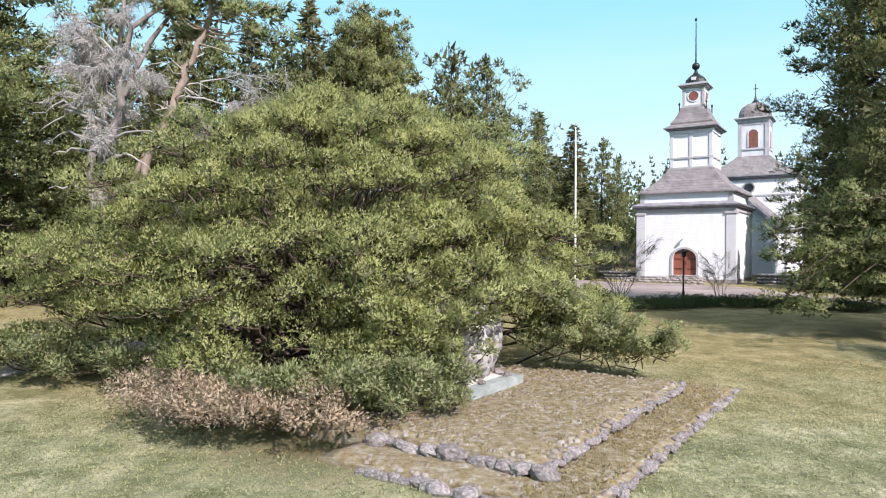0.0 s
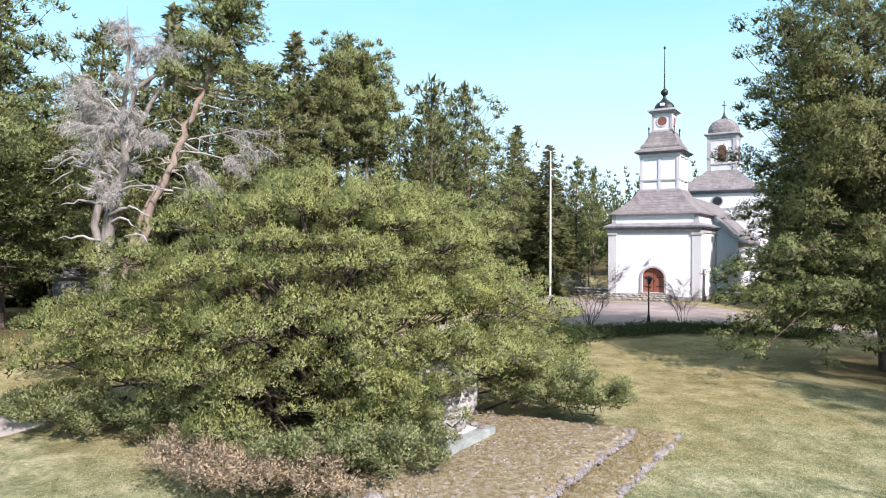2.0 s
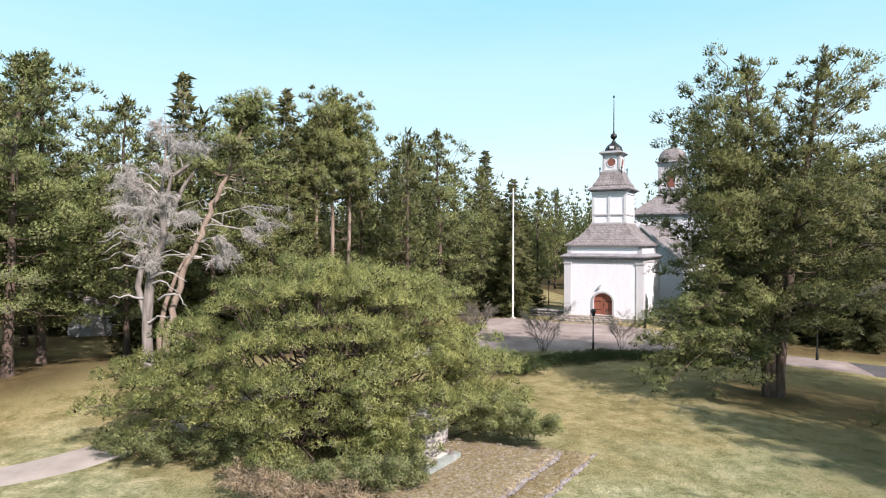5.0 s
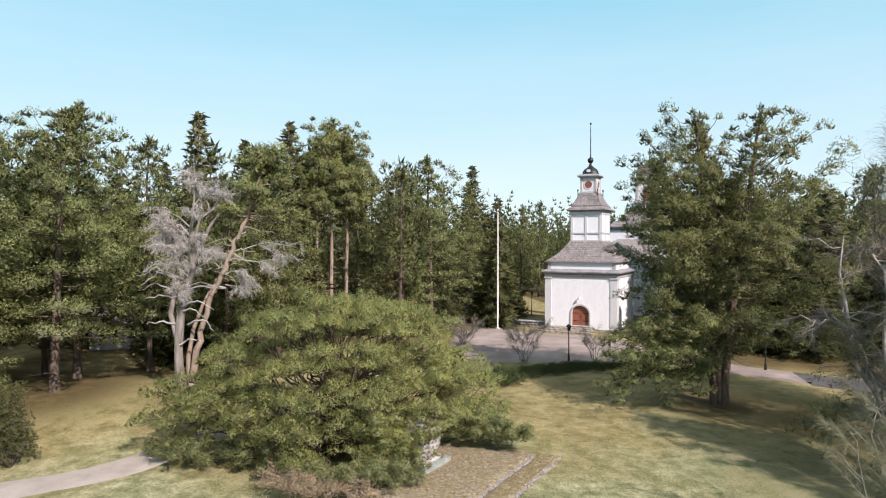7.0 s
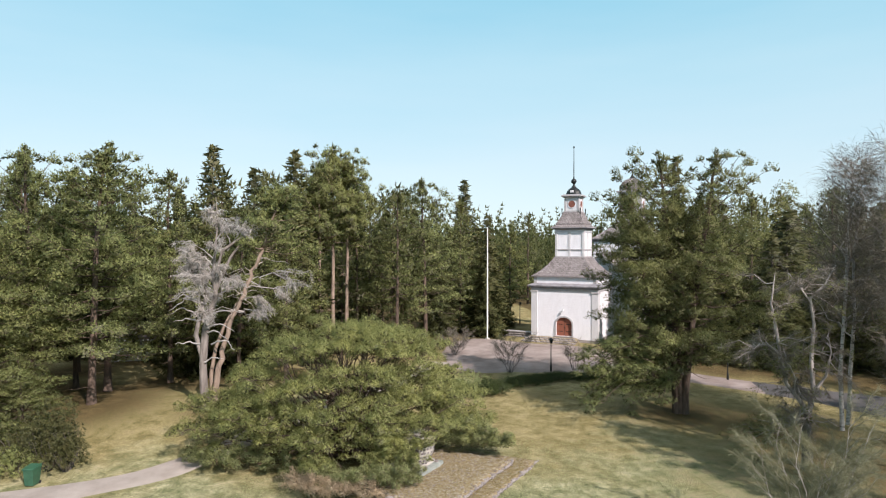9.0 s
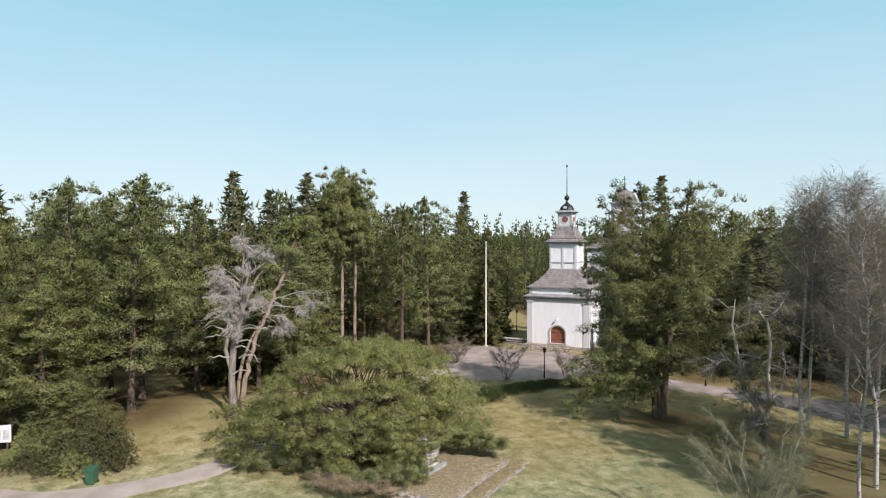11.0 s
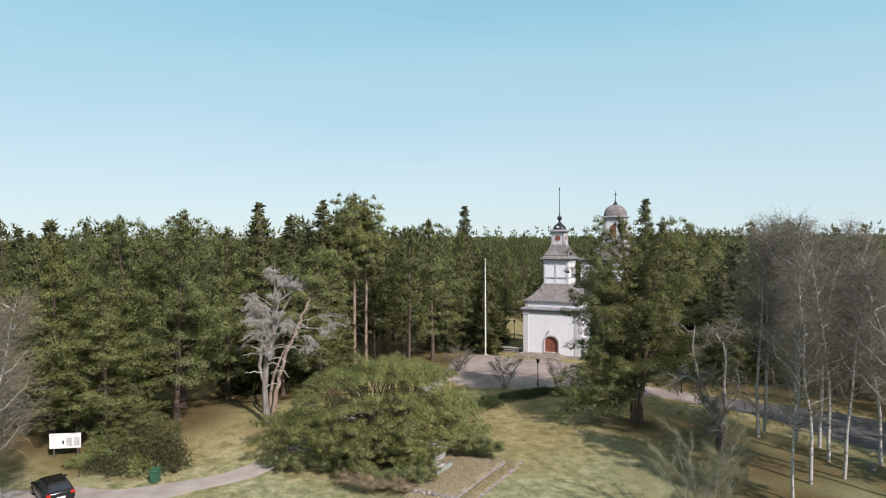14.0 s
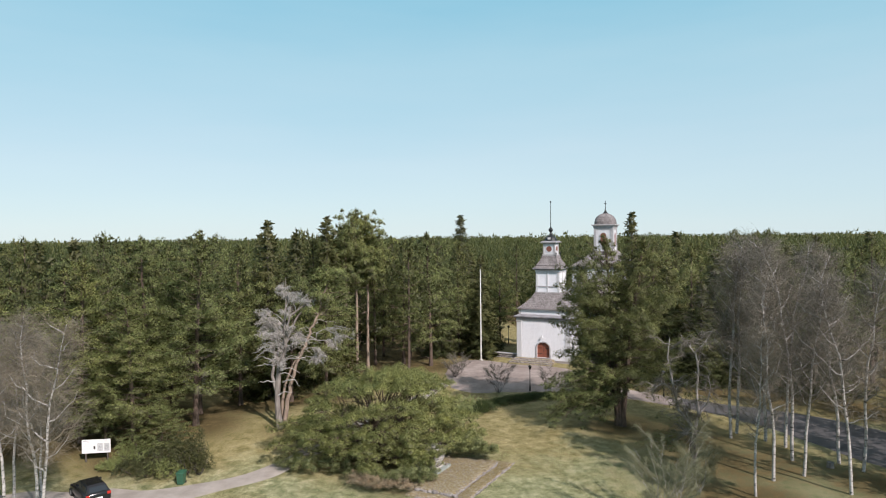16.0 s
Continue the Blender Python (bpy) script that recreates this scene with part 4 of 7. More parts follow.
def pads_to_tufts(rng, centres, outs, radius, flat, each, size, blades=6, up=0.6, ring=0.2, core=0.0, hearts=2, whole=0.35):
    """Flattened cushions of tufts round given centres, each over a denser heart of tufts coloured dark for shade.
    Gives corners, triangles, how many of these are dark, and a soft direction for each corner."""
    n = len(centres)
    c = np.repeat(centres, each, 0)
    r = np.repeat(np.broadcast_to(radius, (n,)), each)[:, None]
    off = unit(rng.normal(size=(n * each, 3)) + np.array([0, 0, 0.35])) * rng.uniform(0.25, 1.0, (n * each, 1)) ** 0.6
    off *= rng.uniform(0.8, 1.25, (n * each, 1))
    round_ = np.repeat(outs, each, 0)
    way = off * np.array([1, 1, 0.6]) + round_ * 0.5 + np.array([0, 0, up])
    soft = unit(off * (1 - 0.4 * whole) + round_ * whole + np.array([0, 0, 0.45]))
    fresh = tufts(rng, c + off * np.array([1, 1, flat]) * r, way, size, blades, 0.75, ring)
    soft = np.repeat(soft, 2 * blades, 0)
    if not core:
        return (*fresh, 0, soft)
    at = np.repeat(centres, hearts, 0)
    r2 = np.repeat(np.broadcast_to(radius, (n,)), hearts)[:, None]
    dark_tufts = tufts(rng, at + rng.normal(size=at.shape) * r2 * np.array([0.4, 0.4, 0.15]) - np.array([0, 0, 0.4]) * r2, np.repeat(outs, hearts, 0) + np.array([0, 0, up]), core, 4, 0.9, 0.4)
    return (*join([fresh, dark_tufts]), len(dark_tufts[1]), np.concatenate([soft, np.repeat(unit(np.repeat(outs, hearts, 0) + np.array([0, 0, 0.3])), 8, 0)]))


def plates_to_shoots(rng, centres, outs, radius, per, size, blades=4, flat=0.6, ring=0.2, upright=0.35, rough=0.12, core=0.3, hearts=3, open_=0.7, low=-0.25):
    """Rounded bundles of shoots: a ragged shell, open below, over a heart coloured dark for shade.
    Gives corners, triangles, how many of these are dark, and a soft direction for each corner."""
    n = len(centres)
    k = np.maximum(6, (per * radius ** 2 / np.mean(radius ** 2)).astype(int))
    c, o, r = np.repeat(centres, k, 0), np.repeat(outs, k, 0), np.repeat(radius, k)[:, None]
    m = len(c)
    a, z = rng.uniform(0, 6.283, m), rng.uniform(low, 1, m)
    w = np.sqrt(1 - z ** 2)
    d = np.stack([w * np.cos(a), w * np.sin(a), z], -1)
    ph = np.repeat(rng.uniform(0, 6.283, (n, 2)), k, 0)
    wave = 1 + 0.22 * np.sin(3 * a + ph[:, 0] + 2 * z) + 0.15 * np.sin(5 * a + ph[:, 1] - 5 * z)
    tall = flat * (1 + 0.9 * np.clip(o[:, 2], 0, 1) ** 3)
    at = c + d * np.stack([1 - 0.25 * np.clip(o[:, 2], 0, 1) ** 3, 1 - 0.25 * np.clip(o[:, 2], 0, 1) ** 3, tall], -1) * r * (wave * rng.uniform(0.72, 1.08, m))[:, None]
    way = d * 0.8 + o * 0.3 + np.array([0, 0, upright]) + rng.normal(size=(m, 3)) * 0.3
    soft = unit(d * np.array([1, 1, 0.9]) + o * 0.3 + np.array([0, 0, 0.12]) + rng.normal(size=(m, 3)) * rough)
    fresh = tufts(rng, at, way, size, blades, open_, ring)
    soft = np.repeat(soft, 2 * blades, 0)
    if not hearts:
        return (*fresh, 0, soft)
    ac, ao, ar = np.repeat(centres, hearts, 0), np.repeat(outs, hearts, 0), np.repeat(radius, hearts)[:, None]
    dark_tufts = tufts(rng, ac + rng.normal(size=ac.shape) * ar * np.array([0.4, 0.4, 0.12]) - np.array([0, 0, 0.05]) * ar, ao + rng.normal(size=ac.shape) * 0.4, core, 4, 0.9, 0.35)
    return (*join([fresh, dark_tufts]), len(dark_tufts[1]), np.concatenate([soft, np.repeat(unit(ao + np.array([0, 0, 0.1])), 8, 0)]))


def pine_parts(seed, height, spread, start, branches=60, per=70, size=0.15, trunk_r=0.22, lean=(0, 0), stems=((0, 0, 1.0),), bare=0.3, gap=0.8, plate=0.6, sides=8, blades=4, ring=0.18, rise=0.0, twiggy=True, core=0.3, hearts=4, flat=0.4, dome=1.8, snags=6):
    """Trunk, limbs and needles of a Scots pine; start is where the crown begins, as a share of the height;
    stems are the leaders: where each top stands and how high. The foliage sits in ragged plates along the limbs."""
    rng = np.random.default_rng(seed)
    trunk, limbs, at_, outs, rads = [], [], [], [], []
    many = len(stems) > 1
    for st, (ox, oy, tall) in enumerate(stems):
        off = np.array([ox, oy, 0.0])
        top = np.array([lean[0], lean[1], height * tall]) + off
        foot = np.array([off[0] * 0.06, off[1] * 0.06, -0.25])
        s = np.linspace(0, 1, 12)
        line = foot + (top - foot) * s[:, None]
        if many:
            line[:, :2] = foot[:2] + (top - foot)[:2] * (s[:, None] ** 1.5)
        line[:, :2] += (np.cumsum(rng.normal(size=(12, 2)), 0) * 0.05 * spread / 3) * s[:, None]
        rad = trunk_r * (1 - s) ** 0.75 + 0.03
        rad[0] *= 1.35
        trunk.append(tube(line, rad, sides))
        nb = branches // len(stems)
        for i in range(nb):
            f = (i + rng.uniform(0, 1)) / nb
            h = start + (0.965 - start) * f
            az = i * 2.399 + rng.uniform(-0.5, 0.5) + st
            k = (1 - ((f - 0.3) / 0.7) ** dome) ** 0.75 if f > 0.3 else 0.72 + 0.28 * f / 0.3
            reach = spread * max(0.09, k) * rng.uniform(0.66, 1.06)
            reach *= tall ** 1.3
            if many and (math.cos(az) * ox + math.sin(az) * oy) < 0:
                reach *= 0.62
            climb = -0.04 + rise + 0.7 * f + 0.9 * max(0.0, f - 0.55) + rng.uniform(-0.16, 0.16)
            root = np.array([np.interp(h, s, line[:, j]) for j in range(3)])
            tip = root + np.array([math.cos(az) * reach, math.sin(az) * reach, reach * climb])
            tip[2] = min(tip[2], height * tall * 0.99 + rng.uniform(-0.5, 0.25))
            br = bent(root, tip, rng, 0.07)
            limbs.append(tube(br, np.linspace(0.26 * trunk_r * (1 - 0.6 * f), 0.012, 6), 5 if twiggy else 3))
            inner = bare * (1 - 0.6 * f)
            for q in np.linspace(inner, 1.0, max(2, int(reach * (1 - inner) / gap) + 1)):
                at = np.array([np.interp(q, np.linspace(0, 1, 6), br[:, j]) for j in range(3)])
                sub = (0.25 + 0.16 * reach) * (1.25 - q * 0.7)
                for side in ((-1, 1) if q < 0.95 and reach > 1.1 else (0,)):
                    a2 = az + side * rng.uniform(0.6, 1.3)
                    end = at + np.array([math.cos(a2) * sub, math.sin(a2) * sub, rng.uniform(-0.35, 0.75) * sub]) * (1 if side else 0.3)
                    if side and twiggy:
                        limbs.append(tube(np.stack([at, (at + end) / 2 + rng.normal(size=3) * 0.05, end]), [0.03, 0.02, 0.01], 3))
                    at_.append(end)
                    outs.append(unit(end - root + np.array([0, 0, (0.25 + 0.9 * f * f) * reach])))
                    rads.append(plate * (0.42 + 0.14 * min(reach, 5.0)) * rng.uniform(0.65, 1.3))
        for i in range(snags):                        # dry snags under the crown
            h = start * rng.uniform(0.35, 1.0)
            root = np.array([np.interp(h, s, line[:, j]) for j in range(3)])
            a = rng.uniform(0, 6.283)
            tip = root + np.array([math.cos(a), math.sin(a), rng.uniform(-0.3, 0.15)]) * rng.uniform(0.5, 0.35 * spread)
            limbs.append(tube(bent(root, tip, rng, 0.06, 0.07, 5), np.linspace(0.03, 0.008, 5), 3))
        for z in np.linspace(0.93, 1.0, 5):         # the leader's own shoots
            at_.append(np.array([np.interp(z, s, line[:, j]) for j in range(3)]) + np.append(rng.normal(size=2) * 0.1, 0))
            outs.append(np.array([0.05, 0.0, 1.0]))
            rads.append(plate * 0.55 * (1.4 - 9 * (z - 0.93)))
    crown = plates_to_shoots(rng, np.array(at_), np.array(outs), np.array(rads), per, size, blades, flat, ring, 0.35, 0.14, core, hearts, 0.5)
    return join(trunk), join(limbs), crown


def spruce_parts(seed, height, spread, levels=30, size=0.34, each=9, start=0.06, bare=False):
    rng = np.random.default_rng(seed)
    s = np.linspace(0, 1, 8)
    line = np.stack([np.zeros(8), np.zeros(8), -0.2 + (height + 0.2) * s], -1)
    trunk = tube(line, 0.2 * (1 - s) + 0.015, 8)
    limbs, pads, outs, rads = [], [], [], []
    for i in range(levels):
        f = i / (levels - 1)
        z = height * (start + (0.985 - start) * f)
        reach0 = spread * (1 - f) ** 0.9 + 0.06
        for k in range(max(4, int(8 - 4 * f))):
            az = k * 6.283 / max(4, int(8 - 4 * f)) + i * 0.9 + rng.uniform(-0.3, 0.3)
            reach = reach0 * rng.uniform(0.7, 1.15)
            zz = min(height * 0.985, z + rng.uniform(-1.1, 1.1) * height / levels)
            tip = np.array([math.cos(az) * reach, math.sin(az) * reach, zz - reach * (0.5 - 0.45 * f)])
            root = np.array([0, 0, zz])
            br = bent(root, tip, rng, 0.06, 0.02, 4)
            if not bare:
                limbs.append(tube(br, np.linspace(0.035, 0.008, 4), 3))
            for q in np.linspace(0.3, 1, max(2, int(reach / 0.45) + 1)):
                pads.append(np.array([np.interp(q, np.linspace(0, 1, 4), br[:, j]) for j in range(3)]))
                outs.append(unit(tip - root))
                rads.append(0.2 + 0.16 * reach * (1.1 - q * 0.6))
    slim = 0.34 + 0.66 * np.clip(1 - np.array(pads)[:, 2] / height, 0, 1) ** 0.5
    crown = pads_to_tufts(rng, np.array(pads), np.array(outs), np.array(rads) * slim, 0.8, each, size * np.repeat(slim, each), 5, 0.15, 0.2, size * 1.1, 1)
    return trunk, join(limbs) if limbs else trunk, crown


def tree_from(name, parts_, mats, m, label, group, category="tree"):
    """parts_: trunk, limbs, crown. Limbs of the same bark are one wooden mesh with the trunk."""
    t = thing(name, m, label, category, group)
    same = mats[0] is mats[1]
    link_mesh("trunk", tri_mesh("trunk", *(join([parts_[0], parts_[1]]) if same else parts_[0]), True), mats[0], t)
    if not same:
        link_mesh("limb", tri_mesh("limb", *parts_[1], True), mats[1], t)
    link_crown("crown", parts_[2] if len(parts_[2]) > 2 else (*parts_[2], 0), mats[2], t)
    return t


PINE_LABEL = "tall Scots pine with orange-brown trunk and layered green needles"
SPRUCE_LABEL = "dark green pointed spruce at the edge of the wood"
protos = {}
TREES = [("mid pine" if kind == "pine" and (y > 33 or x < -31) else kind, x, y, h, r) for kind, x, y, h, r in TREES]
for k in range(3):
    protos["pine", k] = pine_parts(11 + k, 16.0, 4.6, 0.15 + 0.04 * k, 64, 88, 0.125, 0.2, bare=0.3, gap=1.1, plate=0.62, flat=0.62, core=0.30, hearts=4, blades=3, ring=0.22, twiggy=False, sides=7, dome=(1.35, 1.7, 1.25)[k]), M_BARK, 16.0, 4.6
    protos["mid pine", k] = pine_parts(14 + k, 16.0, 4.6, 0.14 + 0.05 * k, 60, 46, 0.165, 0.2, bare=0.3, gap=1.15, plate=0.64, flat=0.62, core=0.36, hearts=3, blades=3, ring=0.22, twiggy=False, sides=6, dome=(1.3, 1.6, 1.2)[k]), M_BARK, 16.0, 4.6
    protos["wild pine", k] = pine_parts(21 + k, 16.0, 3.8, 0.18 + 0.08 * k, 32, 17, 0.27, 0.2, bare=0.4, gap=1.5, plate=0.85, flat=0.65, dome=2.0, sides=5, twiggy=False, ring=0.2, core=0.6, hearts=1, snags=3), M_BARK, 16.0, 3.8
for k in range(2):
    protos["tall", k] = pine_parts(31 + k, 17.0, 3.6, 0.56, 54, 68, 0.14, 0.19, blades=3, ring=0.22, bare=0.25, gap=1.0, plate=0.6, flat=0.65, dome=1.7, twiggy=False, sides=7, snags=16, rise=0.1), M_BARK_TAN, 17.0, 3.6
    protos["spruce", k] = spruce_parts(51 + k, 16.0, 2.9, 46, 0.36, 3), M_BARK_DARK, 16.0, 2.9
    protos["wild spruce", k] = spruce_parts(56 + k, 16.0, 2.9, 20, 0.64, 2, bare=True), M_BARK_DARK, 16.0, 2.9
first = {}
pick = random.Random(3)
for kind, x, y, h, r in TREES:
    k = pick.randrange(3 if kind.endswith("pine") else 2)
    parts_, bark, h0, r0 = protos[kind, k]
    m = pose(x, y, gz(x, y) - 0.05, 0, 0, pick.uniform(0, 360)) @ Matrix.Diagonal((r / r0, r / r0, h / h0, 1))
    if (kind, k) in first:
        copy_thing(first[kind, k], m).matrix_basis = m
    else:
        dark = kind.endswith("spruce")
        first[kind, k] = tree_from("spruce_tree" if dark else "pine_tree", parts_, (bark, bark, M_SPRUCE if dark else M_NEEDLE_WILD if kind.startswith("wild") else M_NEEDLE), m, SPRUCE_LABEL if dark else PINE_LABEL, "trees of the wood")


def far_forest():
    """The wood beyond, to the horizon: small trees of a few tufts each, sparser in detail the farther they stand."""
    rng = np.random.default_rng(5)
    pieces = []
    for near, far, n, per, blades in ((100, 190, 1200, 22, 4), (190, 420, 2200, 11, 4), (420, 2800, 5200, 2, 5)):
        d = np.sqrt(rng.uniform(near ** 2, far ** 2, n)) if far < 1000 else near * np.exp(rng.uniform(0, 1, n) * math.log(far / near))
        a = rng.uniform(-1.0, 0.80, n) + 0.11
        x, y = d * np.sin(a), d * np.cos(a) - 5
        if near == 100:
            m = 500
            x = np.concatenate([x, rng.uniform(-130, -50, m // 2), rng.uniform(64, 130, m // 2)])
            y = np.concatenate([y, rng.uniform(14, 105, m // 2), rng.uniform(0, 105, m // 2)])
        n = len(x)
        h = np.where(np.hypot(x, y) > 190, rng.uniform(11.5, 17.5, n), rng.uniform(13.0, 20.5, n))
        # an even ladder of tufts up each tree, ending in a pointed top
        u = (np.arange(per)[None] + rng.uniform(0.2, 0.8, (n, per))) / per * 0.8 + 0.2
        az = rng.uniform(0, 6.283, (n, per))
        rad = (1 - u) ** 0.7 * 2.9 * rng.choice([0.7, 1.0, 1.25], n)[:, None] * rng.uniform(0.4, 1.0, (n, per))
        c = np.stack([x[:, None] + rad * np.cos(az), y[:, None] + rad * np.sin(az), h[:, None] * u - 1.2], -1).reshape(-1, 3)
        w = np.stack([np.cos(az) * (1 - u), np.sin(az) * (1 - u), 0.8 + 0 * az], -1).reshape(-1, 3)
        big = {22: 1.25, 11: 2.0, 2: 4.2}[per]
        pieces.append(tufts(rng, c, w, big * (0.6 + 0.6 * (1 - u)).ravel(), blades, 0.7, 0.34))
        if near > 100:
            top = np.stack([x, y, h - 0.35 * big], -1)
            pieces.append(tufts(rng, top - np.array([0, 0, 0.25 * big]), np.tile((0, 0, 1.0), (n, 1)), big * 0.85, 4, 0.45, 0.42))
    v, t = join(pieces)
    tagged(link_mesh("distant_wood", tri_mesh("distant_wood", v, t), M_SPRUCE), "dark green pine and spruce wood out to the horizon", "wood", kind="stuff")


far_forest()

# the big pine on the lawn, with low boughs that hang towards the forecourt
def low_boughs(seed):
    rng = np.random.default_rng(seed)
    limbs, pads, outs, rads = [], [], [], []
    for i in range(74):
        end = np.array([rng.uniform(-7.6, -2.0), rng.uniform(-3.0, 1.8), rng.uniform(1.0, 5.6)])
        root = np.array([-0.1, 0.1, rng.uniform(2.0, 5.0)])
        br = bent(root, end, rng, -0.10, 0.05, 7)
        limbs.append(tube(br, np.linspace(0.06, 0.01, 7), 5))
        for q in np.linspace(0.5, 1.0, 6):
            at = np.array([np.interp(q, np.linspace(0, 1, 7), br[:, j]) for j in range(3)])
            pads.append(at + rng.normal(size=3) * np.array([0.3, 0.3, 0.15]))
            outs.append(unit(end - root + np.array([0, 0, 1.2])))
            rads.append(rng.uniform(0.3, 0.55))
    return join(limbs), plates_to_shoots(rng, np.array(pads), np.array(outs), np.array(rads) * 1.0, 70, 0.09, 3, ring=0.22, core=0.2)


big = pine_parts(77, 18.4, 6.0, 0.22, 190, 100, 0.118, 0.26, blades=3, ring=0.22, stems=((2.2, -0.7, 0.99), (-1.2, 0.9, 1.0), (-4.0, 2.0, 0.84)), bare=0.22, gap=1.0, plate=0.58, flat=0.62, core=0.3, hearts=3, rise=0.08, dome=1.9, snags=4)
big_pine = tree_from("pine_tree", big, (M_BARK, M_BARK, M_NEEDLE_LAWN), pose(*BIG_PINE, gz(*BIG_PINE), 0, 0, 0), "large spreading Scots pine with several stems on the lawn", "")
bough_wood, bough_needles = low_boughs(78)
link_mesh("low_bough", tri_mesh("low_bough", *bough_wood, True), M_BARK, big_pine, "thin brown hanging boughs")
link_crown("low_crown", bough_needles, M_NEEDLE, big_pine, "light green needles of the low boughs")


def spreading_pine():
    """The low broad mountain pine: many domed cushions of needles on limbs that fan out from crooked stems."""
    rng = np.random.default_rng(9)
    cx, cy = SHRUB
    t = thing("mountain_pine", pose(cx, cy, gz(cx, cy)), "huge low spreading mountain pine with dense olive-green needles", "tree")
    limbs, pads, outs, rads = [], [], [], []
    stems = [np.array([math.cos(a), math.sin(a), 0]) * 0.8 for a in np.linspace(0, 6.283, 6, endpoint=False)]
    n = 124
    for i in range(n):
        az = i * 2.39996
        rho = math.sqrt((i + 0.5) / n)
        ca, sa = math.cos(az), math.sin(az)
        ex = 8.8 if ca < 0 else 7.0
        ey = 5.4 if sa < 0 else 6.4
        lump = 1 + 0.22 * noise.noise(Vector((ca * 1.6, sa * 1.6, 2))) + rng.uniform(-0.12, 0.12)
        px, py = ex * rho * ca * lump, ey * rho * sa * lump
        peak = 7.1 - 0.030 * (px - 1.4) ** 2 - 0.02 * (py - 1.5) ** 2
        pz = max(1.0, peak * (1 - rho ** 4.4 * (0.60 if ca > -0.2 else 0.48))) * (lambda f: 0.90 + 0.4 * (f - 0.74) if rho < 0.55 else f)(rng.uniform(0.74, 1.04))
        for layer in range(1 if sa > 0.25 and rho > 0.5 else 3 if rho > 0.62 else 2 if rho > 0.45 or rho < 0.3 else 1):
            z = pz * (1 - (0.34 if rho > 0.3 else 0.12) * layer) + (0.1 if layer else 0) + rng.uniform(-0.2, 0.2)
            # the hollow at the stone monument
            if z < (1.25 if px < -2.5 and py < 2 else 0.6) or (z < 2.1 and math.hypot(px + cx - 2.6, py + cy - 14.2) < 2.1):
                continue
            push = 1 + (0.07 if ca > -0.25 else -0.13) * layer
            c = np.array([px * push, py * push, z])
            c[:2] += rng.normal(size=2) * 0.4
            root = stems[i % 6] + np.array([0, 0, max(0.3, z * 0.45)])
            limbs.append(tube(bent(root, c, rng, 0.10, 0.06, 7), np.linspace(0.07, 0.015, 7), 5))
            out = unit(c - np.array([0, 0, z * 0.6]))
            side = np.array([-out[1], out[0], 0])
            reach = rng.uniform(0.65, 1.15)
            for k in range(7):
                a, q = k * 1.047 + rng.uniform(-0.35, 0.35), (0.0 if k == 6 else rng.uniform(0.65, 1.05))
                u, w = q * math.cos(a), q * math.sin(a)
                at = c + (out * np.array([1, 1, 0.25]) * u * 1.15 + side * w * 0.95) * reach * 0.85 + np.array([0, 0, 0.22 * (1 - q) - 0.16 * u + rng.normal() * 0.12])
                if at[2] < 1.95 and -0.15 < at[0] + cx < 2.4 and 11.5 < at[1] + cy < 15.6:
                    continue
                pads.append(at)
                outs.append(unit(out * np.array([1, 1, 0.3]) * (0.3 + u) + side * w + np.array([0, 0, 0.55])))
                rads.append(rng.uniform(0.26, 0.46))
                limbs.append(tube(bent(c - out * 0.4, at, rng, 0.05, 0.06, 4), [0.025, 0.02, 0.014, 0.006], 3))
    crown = plates_to_shoots(rng, np.array(pads), np.array(outs), np.array(rads), 185, 0.078, 3, 0.62, 0.17, 0.45, 0.06, 0.17, 3, 0.36)
    for k, st in enumerate(stems):
        limbs.append(tube(bent(st * 0.5 + np.array([0, 0, -0.2]), st * 3.2 + np.array([0, 0, 4.2]), rng, 0.0, 0.05, 8), np.linspace(0.17, 0.06, 8), 7))
    lv, lt = join(limbs)
    link_mesh("trunk", tri_mesh("trunk", lv, lt, True), M_BARK, t, "crooked brown-grey stems and limbs")
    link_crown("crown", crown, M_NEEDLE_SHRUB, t)
